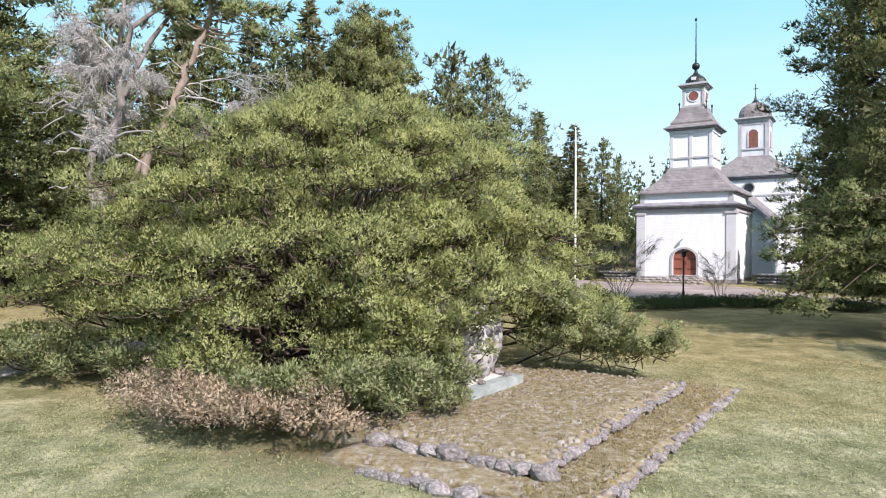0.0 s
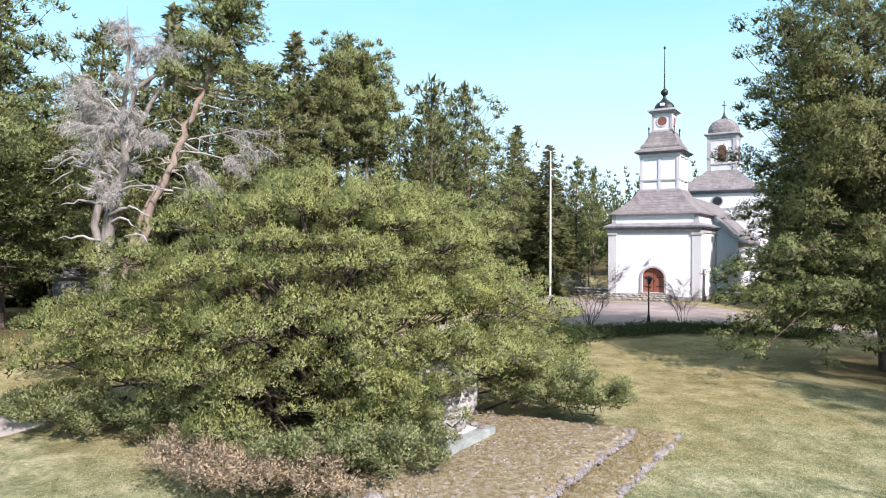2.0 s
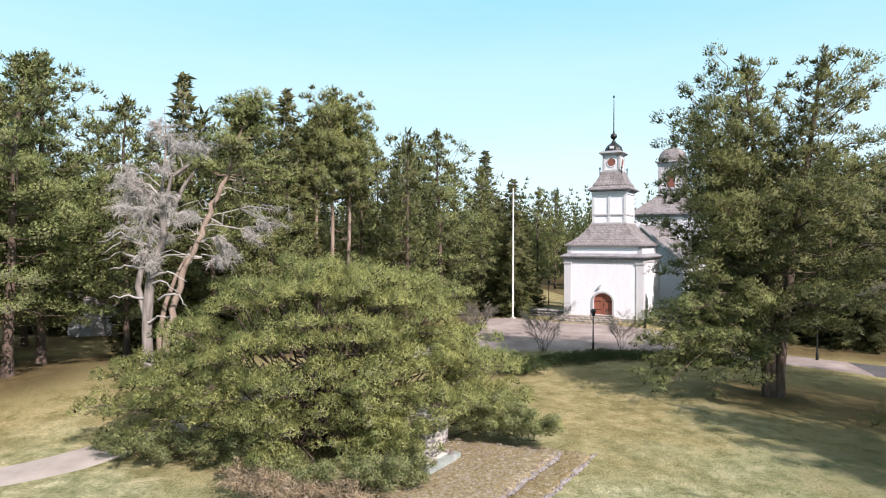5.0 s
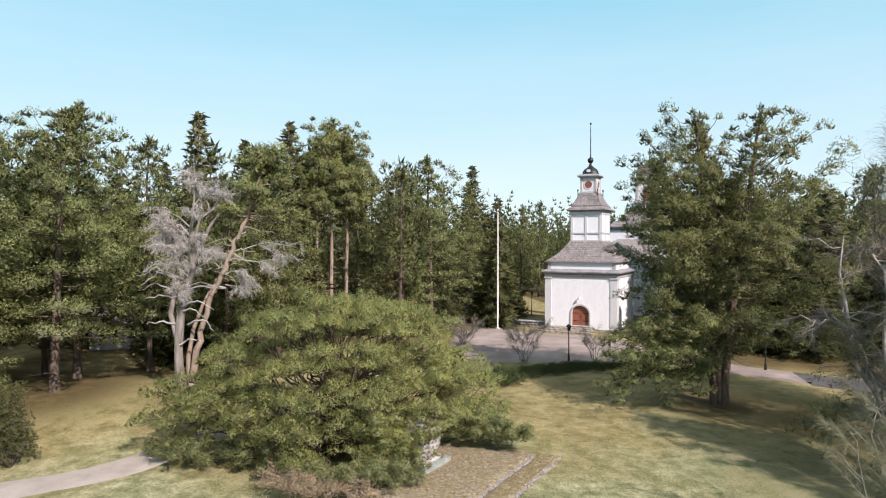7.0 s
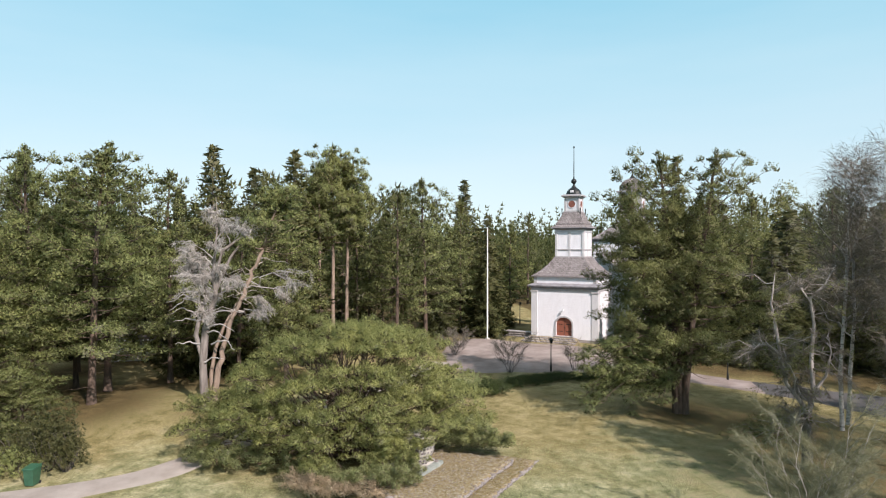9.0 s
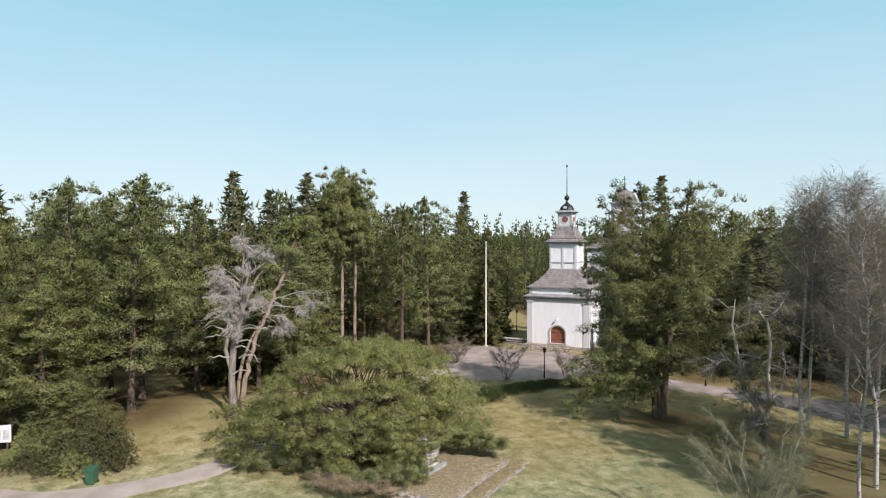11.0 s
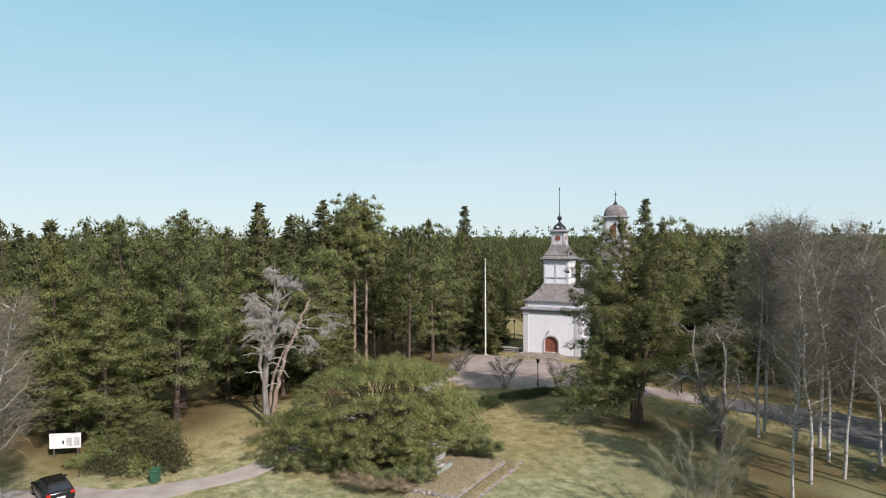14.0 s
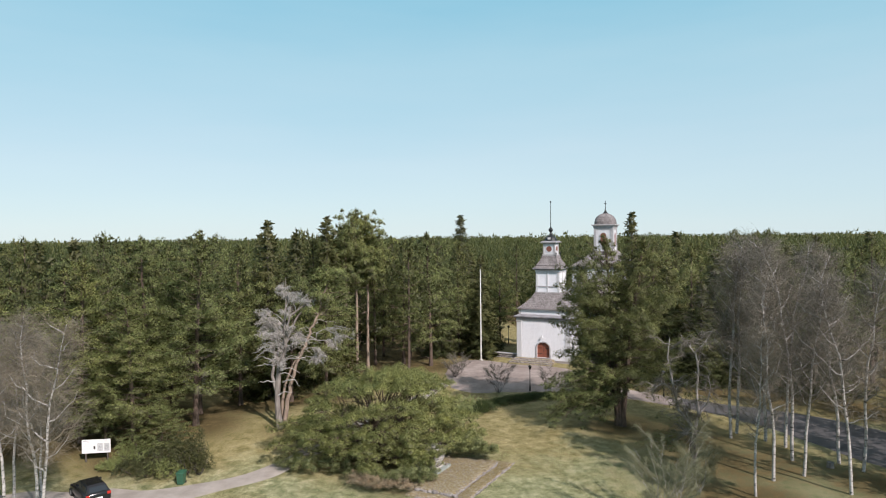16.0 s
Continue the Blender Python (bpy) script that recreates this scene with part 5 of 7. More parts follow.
    # low sprays at its rim: bluish live ones and brown dead ones
    for name, material, spots, label in (  # rim sprays
            ("low_branch", M_NEEDLE_BLUE, ((-6.8, 14.6), (-5.6, 14.0), (-4.4, 13.2), (-3.2, 12.6), (-2.6, 12.0), (-1.4, 12.4), (-0.6, 12.2), (-8.6, 15.8), (-0.2, 12.6), (-2.0, 11.6), (-10.2, 17.2), (-1.2, 11.8), (-0.4, 13.1), (-3.4, 11.9), (-7.6, 15.2), (-9.4, 16.6), (0.2, 12.3), (-2.8, 12.5), (-2.0, 12.3), (-0.9, 11.6), (-1.6, 12.9), (-3.8, 12.6), (-9.8, 15.2), (-10.4, 15.8), (-11.0, 16.2), (-10.9, 17.0), (-9.0, 15.4), (-11.6, 17.2)), "low bluish-green sprays near the ground"),
            ("side_branch", M_NEEDLE_BLUE, ((4.2, 17.0), (5.2, 17.2), (4.9, 16.6), (3.5, 17.6), (2.6, 16.8), (5.4, 16.2), (4.4, 18.0), (3.0, 17.4), (3.8, 16.4), (4.6, 17.4), (3.4, 17.0), (5.0, 16.8), (2.9, 16.3), (4.2, 16.8), (3.9, 17.5)), "low green sprays beside the stone bed"),
            ("front_branch", M_NEEDLE_SHRUB, ((-0.7, 13.0), (-0.2, 13.2), (0.1, 12.9), (-0.9, 13.8), (0.0, 13.7), (0.4, 13.5), (0.2, 13.2), (1.2, 14.8), (-0.4, 12.8), (0.6, 14.0), (1.4, 15.4), (-1.2, 13.2)), "olive sprays hanging round the monument"),
            ("dead_branch", M_NEEDLE_DEAD, ((-5.8, 12.7), (-5.1, 12.3), (-4.5, 11.8), (-3.9, 11.4), (-2.3, 11.3), (-1.8, 11.0), (-4.2, 11.2), (-5.4, 12.9), (-4.7, 12.4), (-5.0, 11.9), (-3.4, 11.2), (-3.0, 11.5)), "brown dead sprays close to the ground")):
        pp, oo, rr_, twigs_ = [], [], [], []
        for x, y in spots:
            for k in range(5):
                r, a = rng.uniform(0.1, 0.75), k * 1.257 + rng.uniform(-0.4, 0.4)
                z = rng.uniform(0.30, 0.75)
                if name == "side_branch":
                    z = rng.uniform(0.35, 1.0) * (2.1 - 0.42 * max(0, x - 3.4)) * (1.1 - 0.5 * r)
                elif name == "low_branch":
                    z = rng.uniform(0.35, 1.05)
                elif name == "front_branch":
                    z = rng.uniform(1.0, 2.1) + 0.9 * max(0, y - 13.2) + 0.5 * max(0, x - 0.2)
                at = np.array([x - cx + r * math.cos(a), y - cy + 0.7 * r * math.sin(a), z])
                way = unit(np.array([math.cos(a) * 0.5 - 0.2, -0.7 + math.sin(a) * 0.4, 0.3]))
                for q in range(3):                     # a foxtail of three bundles, thinner to its tip
                    pp.append(at + way * 0.22 * q)
                    oo.append(way)
                    rr_.append(rng.uniform(0.17, 0.26) * (1.15 - 0.22 * q))
                twigs_.append(tube(bent(at - way * 0.9 - np.array([0, 0, 0.1]), at + way * 0.4, rng, 0.04, 0.06, 4), [0.02, 0.016, 0.012, 0.006], 3))
        dead = name == "dead_branch"
        data = plates_to_shoots(rng, np.array(pp), np.array(oo), np.array(rr_), 56, 0.075 if dead else 0.088, 3, 0.85, 0.17, 0.2, 0.12, 0.12, 0 if dead else 2, 0.36, -0.7)
        link_mesh("twig", tri_mesh("twig", *join(twigs_), True), M_BARK, t, "thin brown twigs near the ground")
        link_crown(name, data, material, t, label)


spreading_pine()


def dead_tree():
    """The grey dead pine: crooked forked trunk, broken limbs, and twigs that hang in clumps; a live pine leans out beside it."""
    rng = np.random.default_rng(21)
    x, y = DEAD_TREE
    t = thing("dead_tree", pose(x, y, gz(x, y)), "silver-grey dead pine with clumps of bare hanging twigs", "tree")
    main_line = [(0, 0, -0.2), (-0.05, 0, 0.7), (-0.14, 0, 1.4), (-0.2, 0.05, 2.8), (-0.11, 0, 4.2), (0.0, 0, 5.3), (0.38, 0, 6.5), (0.68, 0, 7.5), (0.48, 0, 8.7), (0.56, 0, 9.6), (0.75, 0.1, 12.0), (0.7, 0, 13.9)]
    limb_a = [(0.64, 0, 7.5), (0.8, -0.1, 9.2), (1.12, -0.2, 10.4), (2.1, -0.2, 11.1), (3.1, -0.1, 11.9)]
    limb_b = [(0.72, 0, 7.9), (1.1, 0.2, 9.0), (1.6, 0.3, 10.05), (2.4, 0.3, 11.1), (2.8, 0.3, 12.2)]
    trunk = [tube(np.array(p, float), np.array(r) * 0.95, 9) for p, r in (
        (main_line, [0.42, 0.33, 0.29, 0.26, 0.27, 0.23, 0.19, 0.16, 0.13, 0.10, 0.05, 0.012]),
        ([(-0.15, 0, 3.2), (-0.4, 0.1, 3.9), (-0.62, 0, 4.9), (-0.4, 0.1, 6.2), (0.05, 0.1, 7.5), (-0.1, 0.1, 8.6)], [0.2, 0.18, 0.16, 0.14, 0.1, 0.03]),
        (limb_a, [0.13, 0.11, 0.1, 0.08, 0.03]),
        (limb_b, [0.13, 0.12, 0.1, 0.07, 0.02]))]
    hooks = [((0, 0, 7.0), (-1.15, -0.3, 7.2), (-2.2, -0.4, 6.5)), ((-0.35, 0, 5.85), (-1.3, 0.2, 5.9), (-2.3, 0.3, 5.75)), ((-0.25, 0, 4.35), (-1.15, -0.3, 4.45), (-1.8, -0.4, 4.35)), ((0.0, 0, 6.8), (-1.2, -0.5, 7.6), (-2.1, -0.6, 7.1)),
             ((0.3, 0, 4.2), (1.3, -0.4, 4.6), (2.0, -0.5, 4.0)), ((0.1, -0.1, 5.4), (1.1, -0.5, 5.7), (1.9, -0.6, 5.2)), ((0.2, 0, 6.2), (1.2, -0.4, 6.5), (2.6, -0.5, 6.4)), ((-0.2, 0, 3.0), (0.6, -0.4, 3.5), (1.3, -0.5, 3.4)),
             ((-0.4, 0, 6.2), (-1.4, 0.4, 6.6), (-2.4, 0.4, 6.2)), ((0.0, 0, 5.0), (0.8, -0.5, 5.2), (1.5, -0.5, 4.6))]
    limbs, starts, ways = [], [], []
    for h in hooks:
        p = np.array(h, float)
        fine = np.stack([np.interp(np.linspace(0, 2, 9), [0, 1, 2], p[:, j]) for j in range(3)], -1) + rng.normal(size=(9, 3)) * 0.06
        limbs.append(tube(fine, np.linspace(0.075, 0.014, 9), 5))
    spots = [(-1.5, 0, 10.7), (-1.2, -0.2, 9.6), (-0.8, 0.2, 10.2), (-1.65, 0, 9.0), (-0.2, -0.3, 8.6), (-0.5, -0.4, 7.7), (0.0, -0.4, 6.4), (0.95, -0.2, 10.7), (0.8, 0, 12.4), (1.2, 0.2, 12.0), (2.9, 0, 11.8), (1.8, 0.1, 8.5), (2.2, -0.2, 8.3),
             (-0.6, 0.3, 9.2), (0.4, 0.1, 13.0), (0.2, -0.4, 9.1), (0.2, -0.5, 7.3), (1.9, 0.2, 12.0), (-1.0, 0, 8.5), (-0.3, 0.3, 9.7), (3.7, 0.1, 6.9), (5.0, 0.4, 7.5), (5.9, 0.6, 8.2), (3.6, -0.2, 6.1), (0.5, -0.4, 6.0), (1.3, -0.3, 9.3)]
    spine = np.array(main_line, float)
    for sx, sy, sz in spots:
        c = np.array([sx, sy + rng.normal() * 0.5, sz])
        if sx > 3.2:
            root = np.array([2.0 + 0.25 * (sz - 6), 0.4, sz + 0.3])
        elif sx > 1.5 and sz > 10:
            root = np.array([1.4, 0.0, 10.4])
        else:
            root = np.array([np.interp(sz - 0.9, spine[:, 2], spine[:, 0]), 0.1, sz - 0.9])
        br = bent(root, c, rng, -0.15, 0.09, 6)
        limbs.append(tube(br, np.linspace(0.05, 0.012, 6), 5))
        for j in range(9):
            tip = c + rng.normal(size=3) * np.array([0.42, 0.42, 0.30])
            sub = bent(br[3] if j % 2 else br[4], tip, rng, -0.12, 0.1, 5)
            limbs.append(tube(sub, np.linspace(0.026, 0.008, 5), 4))
            n = 62
            f = rng.uniform(0.25, 1, n)
            starts.append(np.stack([np.interp(f, np.linspace(0, 1, 5), sub[:, q]) for q in range(3)], -1) + rng.normal(size=(n, 3)) * 0.05)
            ways.append(unit(tip - sub[0]) * 0.5 + np.array([0, 0, -0.55]) + rng.normal(size=(n, 3)) * 0.6)
    link_mesh("trunk", tri_mesh("trunk", *join(trunk), True), M_DEADWOOD, t, "forked crooked grey-brown trunk")
    link_mesh("limb", tri_mesh("limb", *join(limbs), True), M_TWIG_GREY, t, "broken silver-grey limbs")
    v, tr = threads(rng, np.concatenate(starts), np.concatenate(ways), 0.33, 0.010, 0.12)
    link_mesh("dead_crown", tri_mesh("dead_crown", v, tr), M_TWIG_GREY, t, "fine grey hanging twigs")

    lean = thing("pine_tree", pose(x + 0.35, y + 0.45, gz(x, y)), "leaning orange-barked pine growing beside the dead tree", "tree")
    line = np.array([(0.1, 0, -0.2), (0.2, 0, 1.8), (0.6, 0, 3.7), (1.25, 0, 6.0), (2.07, 0, 7.5), (2.57, 0, 9.05), (3.23, 0, 10.3), (3.6, 0, 11.8), (4.4, 0.1, 14.0)])
    t_ = np.linspace(0, 8, 33)
    line_fine = np.stack([np.interp(t_, np.arange(9), line[:, j]) for j in range(3)], -1)
    line_fine[1:-1] += rng.normal(size=(31, 3)) * np.array([0.05, 0.05, 0.0])
    wood, pads, outs = [tube(line_fine, np.interp(t_, np.arange(9), [0.26, 0.2, 0.17, 0.155, 0.145, 0.13, 0.11, 0.075, 0.03]), 9)], [], []
    wood.append(tube(np.array([(-0.1, 0.3, -0.2), (-0.2, 0.3, 2.2), (0.1, 0.3, 3.9), (0.7, 0.2, 5.4), (1.5, 0.1, 6.9)]), [0.17, 0.14, 0.12, 0.1, 0.04], 8))
    bare_limbs = []
    for i in range(26):
        at = line[3] + (line[6] - line[3]) * rng.uniform(0, 1)
        a = i * 2.4
        end = at + np.array([math.cos(a), math.sin(a) * 0.8, rng.uniform(-0.5, 0.5)]) * rng.uniform(0.7, 2.1)
        bare_limbs.append(tube(bent(at, end, rng, -0.15, 0.09, 6), np.linspace(0.035, 0.007, 6), 4))
    for i in range(46):
        f = rng.uniform(0, 1)
        at = line[6] + (line[8] - line[6]) * f
        a = i * 2.4
        reach = rng.uniform(0.7, 2.5) * (1.15 - 0.7 * f)
        end = at + np.array([math.cos(a) + 0.25, math.sin(a), 0.1 + 0.8 * f]) * reach
        br = bent(at, end, rng, 0.06, 0.06, 5)
        wood.append(tube(br, np.linspace(0.04, 0.01, 5), 4))
        for q in ((0.6, 0.8, 1.0) if i % 3 else (0.85, 1.0)):
            pads.append(np.array([np.interp(q, np.linspace(0, 1, 5), br[:, j]) for j in range(3)]) + rng.normal(size=3) * 0.15)
            outs.append(unit(end - at))
    link_mesh("trunk", tri_mesh("trunk", *join(wood), True), M_BARK_TAN, lean)
    link_mesh("dead_branch", tri_mesh("dead_branch", *join(bare_limbs), True), M_TWIG_GREY, lean, "bare grey dead branches")
    link_crown("crown", plates_to_shoots(rng, np.array(pads), np.array(outs), rng.uniform(0.32, 0.62, len(pads)), 52, 0.135), M_NEEDLE, lean)


dead_tree()


def birch_parts(seed, height=13.0, spread=3.0, twigs=4700):
    rng = np.random.default_rng(seed)
    s = np.linspace(0, 1, 10)
    line = np.stack([np.cumsum(rng.normal(size=10)) * 0.24 * s, np.cumsum(rng.normal(size=10)) * 0.24 * s, -0.2 + (height + 0.2) * s], -1)
    trunk = [tube(line, 0.10 * (1 - s) ** 0.8 + 0.01, 8)]
    limbs, starts, ways = [], [], []
    for i in range(34):
        f = 0.34 + 0.64 * (i + rng.uniform(0, 1)) / 34
        az = i * 2.399
        reach = spread * (1.25 - f) * rng.uniform(0.6, 1.1)
        root = np.array([np.interp(f, s, line[:, j]) for j in range(3)])
        tip = root + np.array([math.cos(az) * reach, math.sin(az) * reach, reach * rng.uniform(0.6, 1.3)])
        br = bent(root, tip, rng, 0.07, 0.04, 6)
        (trunk if i % 4 == 0 else limbs).append(tube(br, np.linspace(0.05 if i % 4 == 0 else 0.036, 0.008, 6), 5))
        for k in range(twigs // 34):
            q = rng.uniform(0.2, 1)
            starts.append(np.array([np.interp(q, np.linspace(0, 1, 6), br[:, j]) for j in range(3)]) + rng.normal(size=3) * 0.25)
            ways.append(np.array([math.cos(az), math.sin(az), 0.7]) + rng.normal(size=3) * 0.8)
    tw = threads(rng, np.array(starts), np.array(ways), 0.75, 0.0070, 0.3)
    return join(trunk), join(limbs), tw


BIRCHES = [(26.0, 9.8, 15.5), (28.85, 10.3, 15.5), (30.1, 13.5, 17.5), (23.0, 7.3, 12.0), (29.9, 6.6, 15.0), (28.2, 19.5, 18.0), (29.4, 20.6, 17.0), (31.5, 16.5, 17.5), (34.0, 10.5, 16.0), (33.4, 12.4, 17.0),
           (30.8, 18.3, 18.0), (-28.3, 13.7, 12.0), (-30.6, 14.4, 12.5), (-33.5, 16.0, 12.0), (-36.0, 13.0, 12.0), (-26.6, 9.4, 14.0), (-24.5, 5.6, 14.0), (-28.4, 9.0, 14.0)]
birch_first = {}
for i, (x, y, h) in enumerate(BIRCHES):
    k = i % 3
    m = pose(x, y, gz(x, y), 1.2 * math.sin(i * 2.3), 1.2 * math.cos(i * 1.7), i * 77) @ Matrix.Diagonal((h / 13, h / 13, h / 13, 1))
    if k in birch_first:
        copy_thing(birch_first[k], m).matrix_basis = m
    else:
        birch_first[k] = tree_from("birch_tree", birch_parts(61 + k), (M_BIRCH, M_TWIG, M_TWIG), m, "bare white-barked birch with a haze of brown twigs", "birches")

# ---- stone bed and monument ----
def stone_mesh(seed, flat=0.75):
    """A rounded, uneven field stone about one unit across."""
    rng = random.Random(seed)
    bm = bmesh.new()
    bmesh.ops.create_cube(bm, size=1.0)
    bmesh.ops.subdivide_edges(bm, edges=bm.edges[:], cuts=1, use_grid_fill=True)
    for v in bm.verts:
        d = v.co.normalized()
        v.co = d * (0.42 + 0.13 * noise.noise(d * 1.7 + Vector((seed * 3.1, 0, 0))) + rng.uniform(-0.06, 0.06))
        v.co.x += 0.12 * v.co.y * rng.uniform(-1, 1)
        v.co.z *= flat
    for f in bm.faces:
        f.smooth = rng.random() < 0.2
    me = bpy.data.meshes.new("stone")
    bm.to_mesh(me)
    bm.free()
    return me


def stones_of(material, count, seed, flat=0.75):
    out = []
    for k in range(count):
        me = stone_mesh(seed + k, flat)
        me.materials.append(material)
        out.append(me)
    return out


BORDER_STONES = stones_of(M_STONE, 8, 3)
COBBLES = stones_of(M_COBBLE, 6, 40, 0.6)
E1, E2 = Vector((0.577, 0.816, 0)), Vector((-0.85, 0.53, 0))
IN_NEAR, OUT_NEAR = Vector((1.52, 9.60, 0)), Vector((1.85, 8.35, 0))


def flat_bed(a, long_, wide, z0, z1, bumps):
    """A filled terrace with an uneven top: a grid along the two edge directions, with sides down into the ground."""
    nu, nv = max(2, int(long_ / 0.3)), max(2, int(wide / 0.3))
    bm = bmesh.new()
    g = []
    for i in range(nu + 1):
        row = []
        for j in range(nv + 1):
            p = a + E1 * (long_ * i / nu) + E2 * (wide * j / nv)
            edge = i in (0, nu) or j in (0, nv)
            row.append(bm.verts.new((p.x, p.y, z1 - (0.06 if edge else 0) + bumps * noise.noise(p * 1.3))))
        g.append(row)
    for i in range(nu):
        for j in range(nv):
            f = bm.faces.new((g[i][j], g[i + 1][j], g[i + 1][j + 1], g[i][j + 1]))
            f.smooth = True
    rim = [g[i][0] for i in range(nu + 1)] + [g[nu][j] for j in range(1, nv + 1)] + [g[i][nv] for i in range(nu - 1, -1, -1)] + [g[0][j] for j in range(nv - 1, 0, -1)]
    low = [bm.verts.new((v.co.x, v.co.y, z0)) for v in rim]
    for i in range(len(rim)):
        k = (i + 1) % len(rim)
        bm.faces.new((rim[i], low[i], low[k], rim[k]))
    bmesh.ops.recalc_face_normals(bm, faces=bm.faces[:])
    return bm


def place_stone(meshes, rng, p, size, parent, name="stone", stretch=1.25, turn=None):
    ob = new(name, rng.choice(meshes))
    ob.parent = parent
    s = size * rng.uniform(0.8, 1.25)
    ob.matrix_basis = Matrix.Translation(p) @ Euler((rng.uniform(-0.25, 0.25), rng.uniform(-0.25, 0.25), rng.uniform(0, 6.28) if turn is None else turn + rng.uniform(-0.3, 0.3))).to_matrix().to_4x4() @ Matrix.Diagonal((s * stretch, s, s * rng.uniform(0.8, 1.15), 1))
    return ob


def pebble_floor(rng, a, long_, wide, z, count, size):
    """Cobbles set flush in moss: low domes, all in one mesh."""
    n = count
    u, w = rng.uniform(0.05, long_ - 0.05, n), rng.uniform(0.05, wide - 0.05, n)
    px, py = a.x + E1.x * u + E2.x * w, a.y + E1.y * u + E2.y * w
    r = size * rng.uniform(0.5, 1.25, n)
    k = 7
    ang = np.linspace(0, 6.283, k, endpoint=False)[None] + rng.uniform(0, 6.28, (n, 1))
    wob = rng.uniform(0.75, 1.2, (n, k))
    rim = np.stack([px[:, None] + r[:, None] * wob * np.cos(ang), py[:, None] + r[:, None] * wob * np.sin(ang) * 0.8, np.full((n, k), z - 0.03)], -1)
    mid = np.stack([px[:, None] + 0.6 * r[:, None] * wob * np.cos(ang), py[:, None] + 0.5 * r[:, None] * wob * np.sin(ang), z + 0.25 * r[:, None] + rng.uniform(-0.02, 0.02, (n, k))], -1)
    top = np.stack([px, py, z + 0.32 * r], -1)[:, None]
    v = np.concatenate([rim, mid, top], 1).reshape(-1, 3)
    b = np.arange(n)[:, None] * (2 * k + 1)
    j = np.arange(k)[None]
    q = (j + 1) % k
    t = np.concatenate([np.stack(c, -1).reshape(-1, 3) for c in ((b + j, b + q, b + k + q), (b + j, b + k + q, b + k + j), (b + k + j, b + k + q, b + 2 * k + 0 * j))])
    return v, t


def stone_bed():
    rng = random.Random(12)
    nrng = np.random.default_rng(12)
    bed = thing("stone_bed", pose(0, 0, 0), "two-tiered bed edged with grey field stones, filled with moss and cobbles", "flower bed")
    part("lower_tier", flat_bed(OUT_NEAR, 9.4, 4.6, -0.15, 0.22, 0.04), M_MOSS, bed, "ochre moss and soil")
    part("upper_tier", flat_bed(IN_NEAR, 7.25, 5.6, 0.0, 0.46, 0.04), M_MOSS, bed, "moss, dry grass and cobbles")
    v, t = join([pebble_floor(nrng, IN_NEAR, 7.2, 5.0, 0.445, 1500, 0.07), pebble_floor(nrng, OUT_NEAR + E1 * 0.3, 8.8, 1.1, 0.2, 200, 0.06), pebble_floor(nrng, OUT_NEAR + E2 * 0.3, 1.0, 3.6, 0.2, 110, 0.06)])
    tagged(link_mesh("cobble", tri_mesh("cobble", v, t, True), M_PEBBLE, bed, "small worn cobbles set in moss"), kind="stuff")
    n = 2600
    u, w = nrng.uniform(0.1, 7.1, n), nrng.uniform(0.1, 4.2, n)
    c = np.stack([IN_NEAR.x + E1.x * u + E2.x * w, IN_NEAR.y + E1.y * u + E2.y * w, np.full(n, 0.46)], -1)
    u, w = nrng.uniform(0.1, 9.2, n), nrng.uniform(0.1, 1.1, n)
    c2 = np.stack([OUT_NEAR.x + E1.x * u + E2.x * w, OUT_NEAR.y + E1.y * u + E2.y * w, np.full(n, 0.22)], -1)
    c = np.concatenate([c, c2])
    v, t = tufts(nrng, c, nrng.normal(size=c.shape) * 0.5 + np.array([0, 0, 1.0]), nrng.uniform(0.025, 0.07, len(c)), 5, 1.0)
    tagged(link_mesh("dry_grass", tri_mesh("dry_grass", v, t), M_STRAW, bed, "sparse straw-coloured dry grass"), kind="stuff")
    turn1, turn2 = math.atan2(E1.y, E1.x), math.atan2(E2.y, E2.x)
    for a, z, size, long_, wide in ((OUT_NEAR, 0.13, 0.20, 9.5, 3.7), (IN_NEAR, 0.34, 0.21, 7.3, 3.2)):
        for d, length, turn in ((E1, long_, turn1), (E2, wide, turn2)):
            s = 0.0
            while s < length:
                big = rng.uniform(0.6, 1.35) * (1.3 if d is E2 else 0.95)
                p = a + d * s
                z0 = z if d is E1 else z - 0.05
                place_stone(BORDER_STONES, rng, (p.x + rng.uniform(-0.05, 0.05), p.y + rng.uniform(-0.05, 0.05), z0 + rng.uniform(-0.05, 0.03)), size * big * 1.12, bed, "border_stone", 1.45, turn)
                s += size * big * rng.uniform(0.62, 0.86)
    return bed


stone_bed()
MONUMENT = Vector((0.47, 15.2, 0.60))


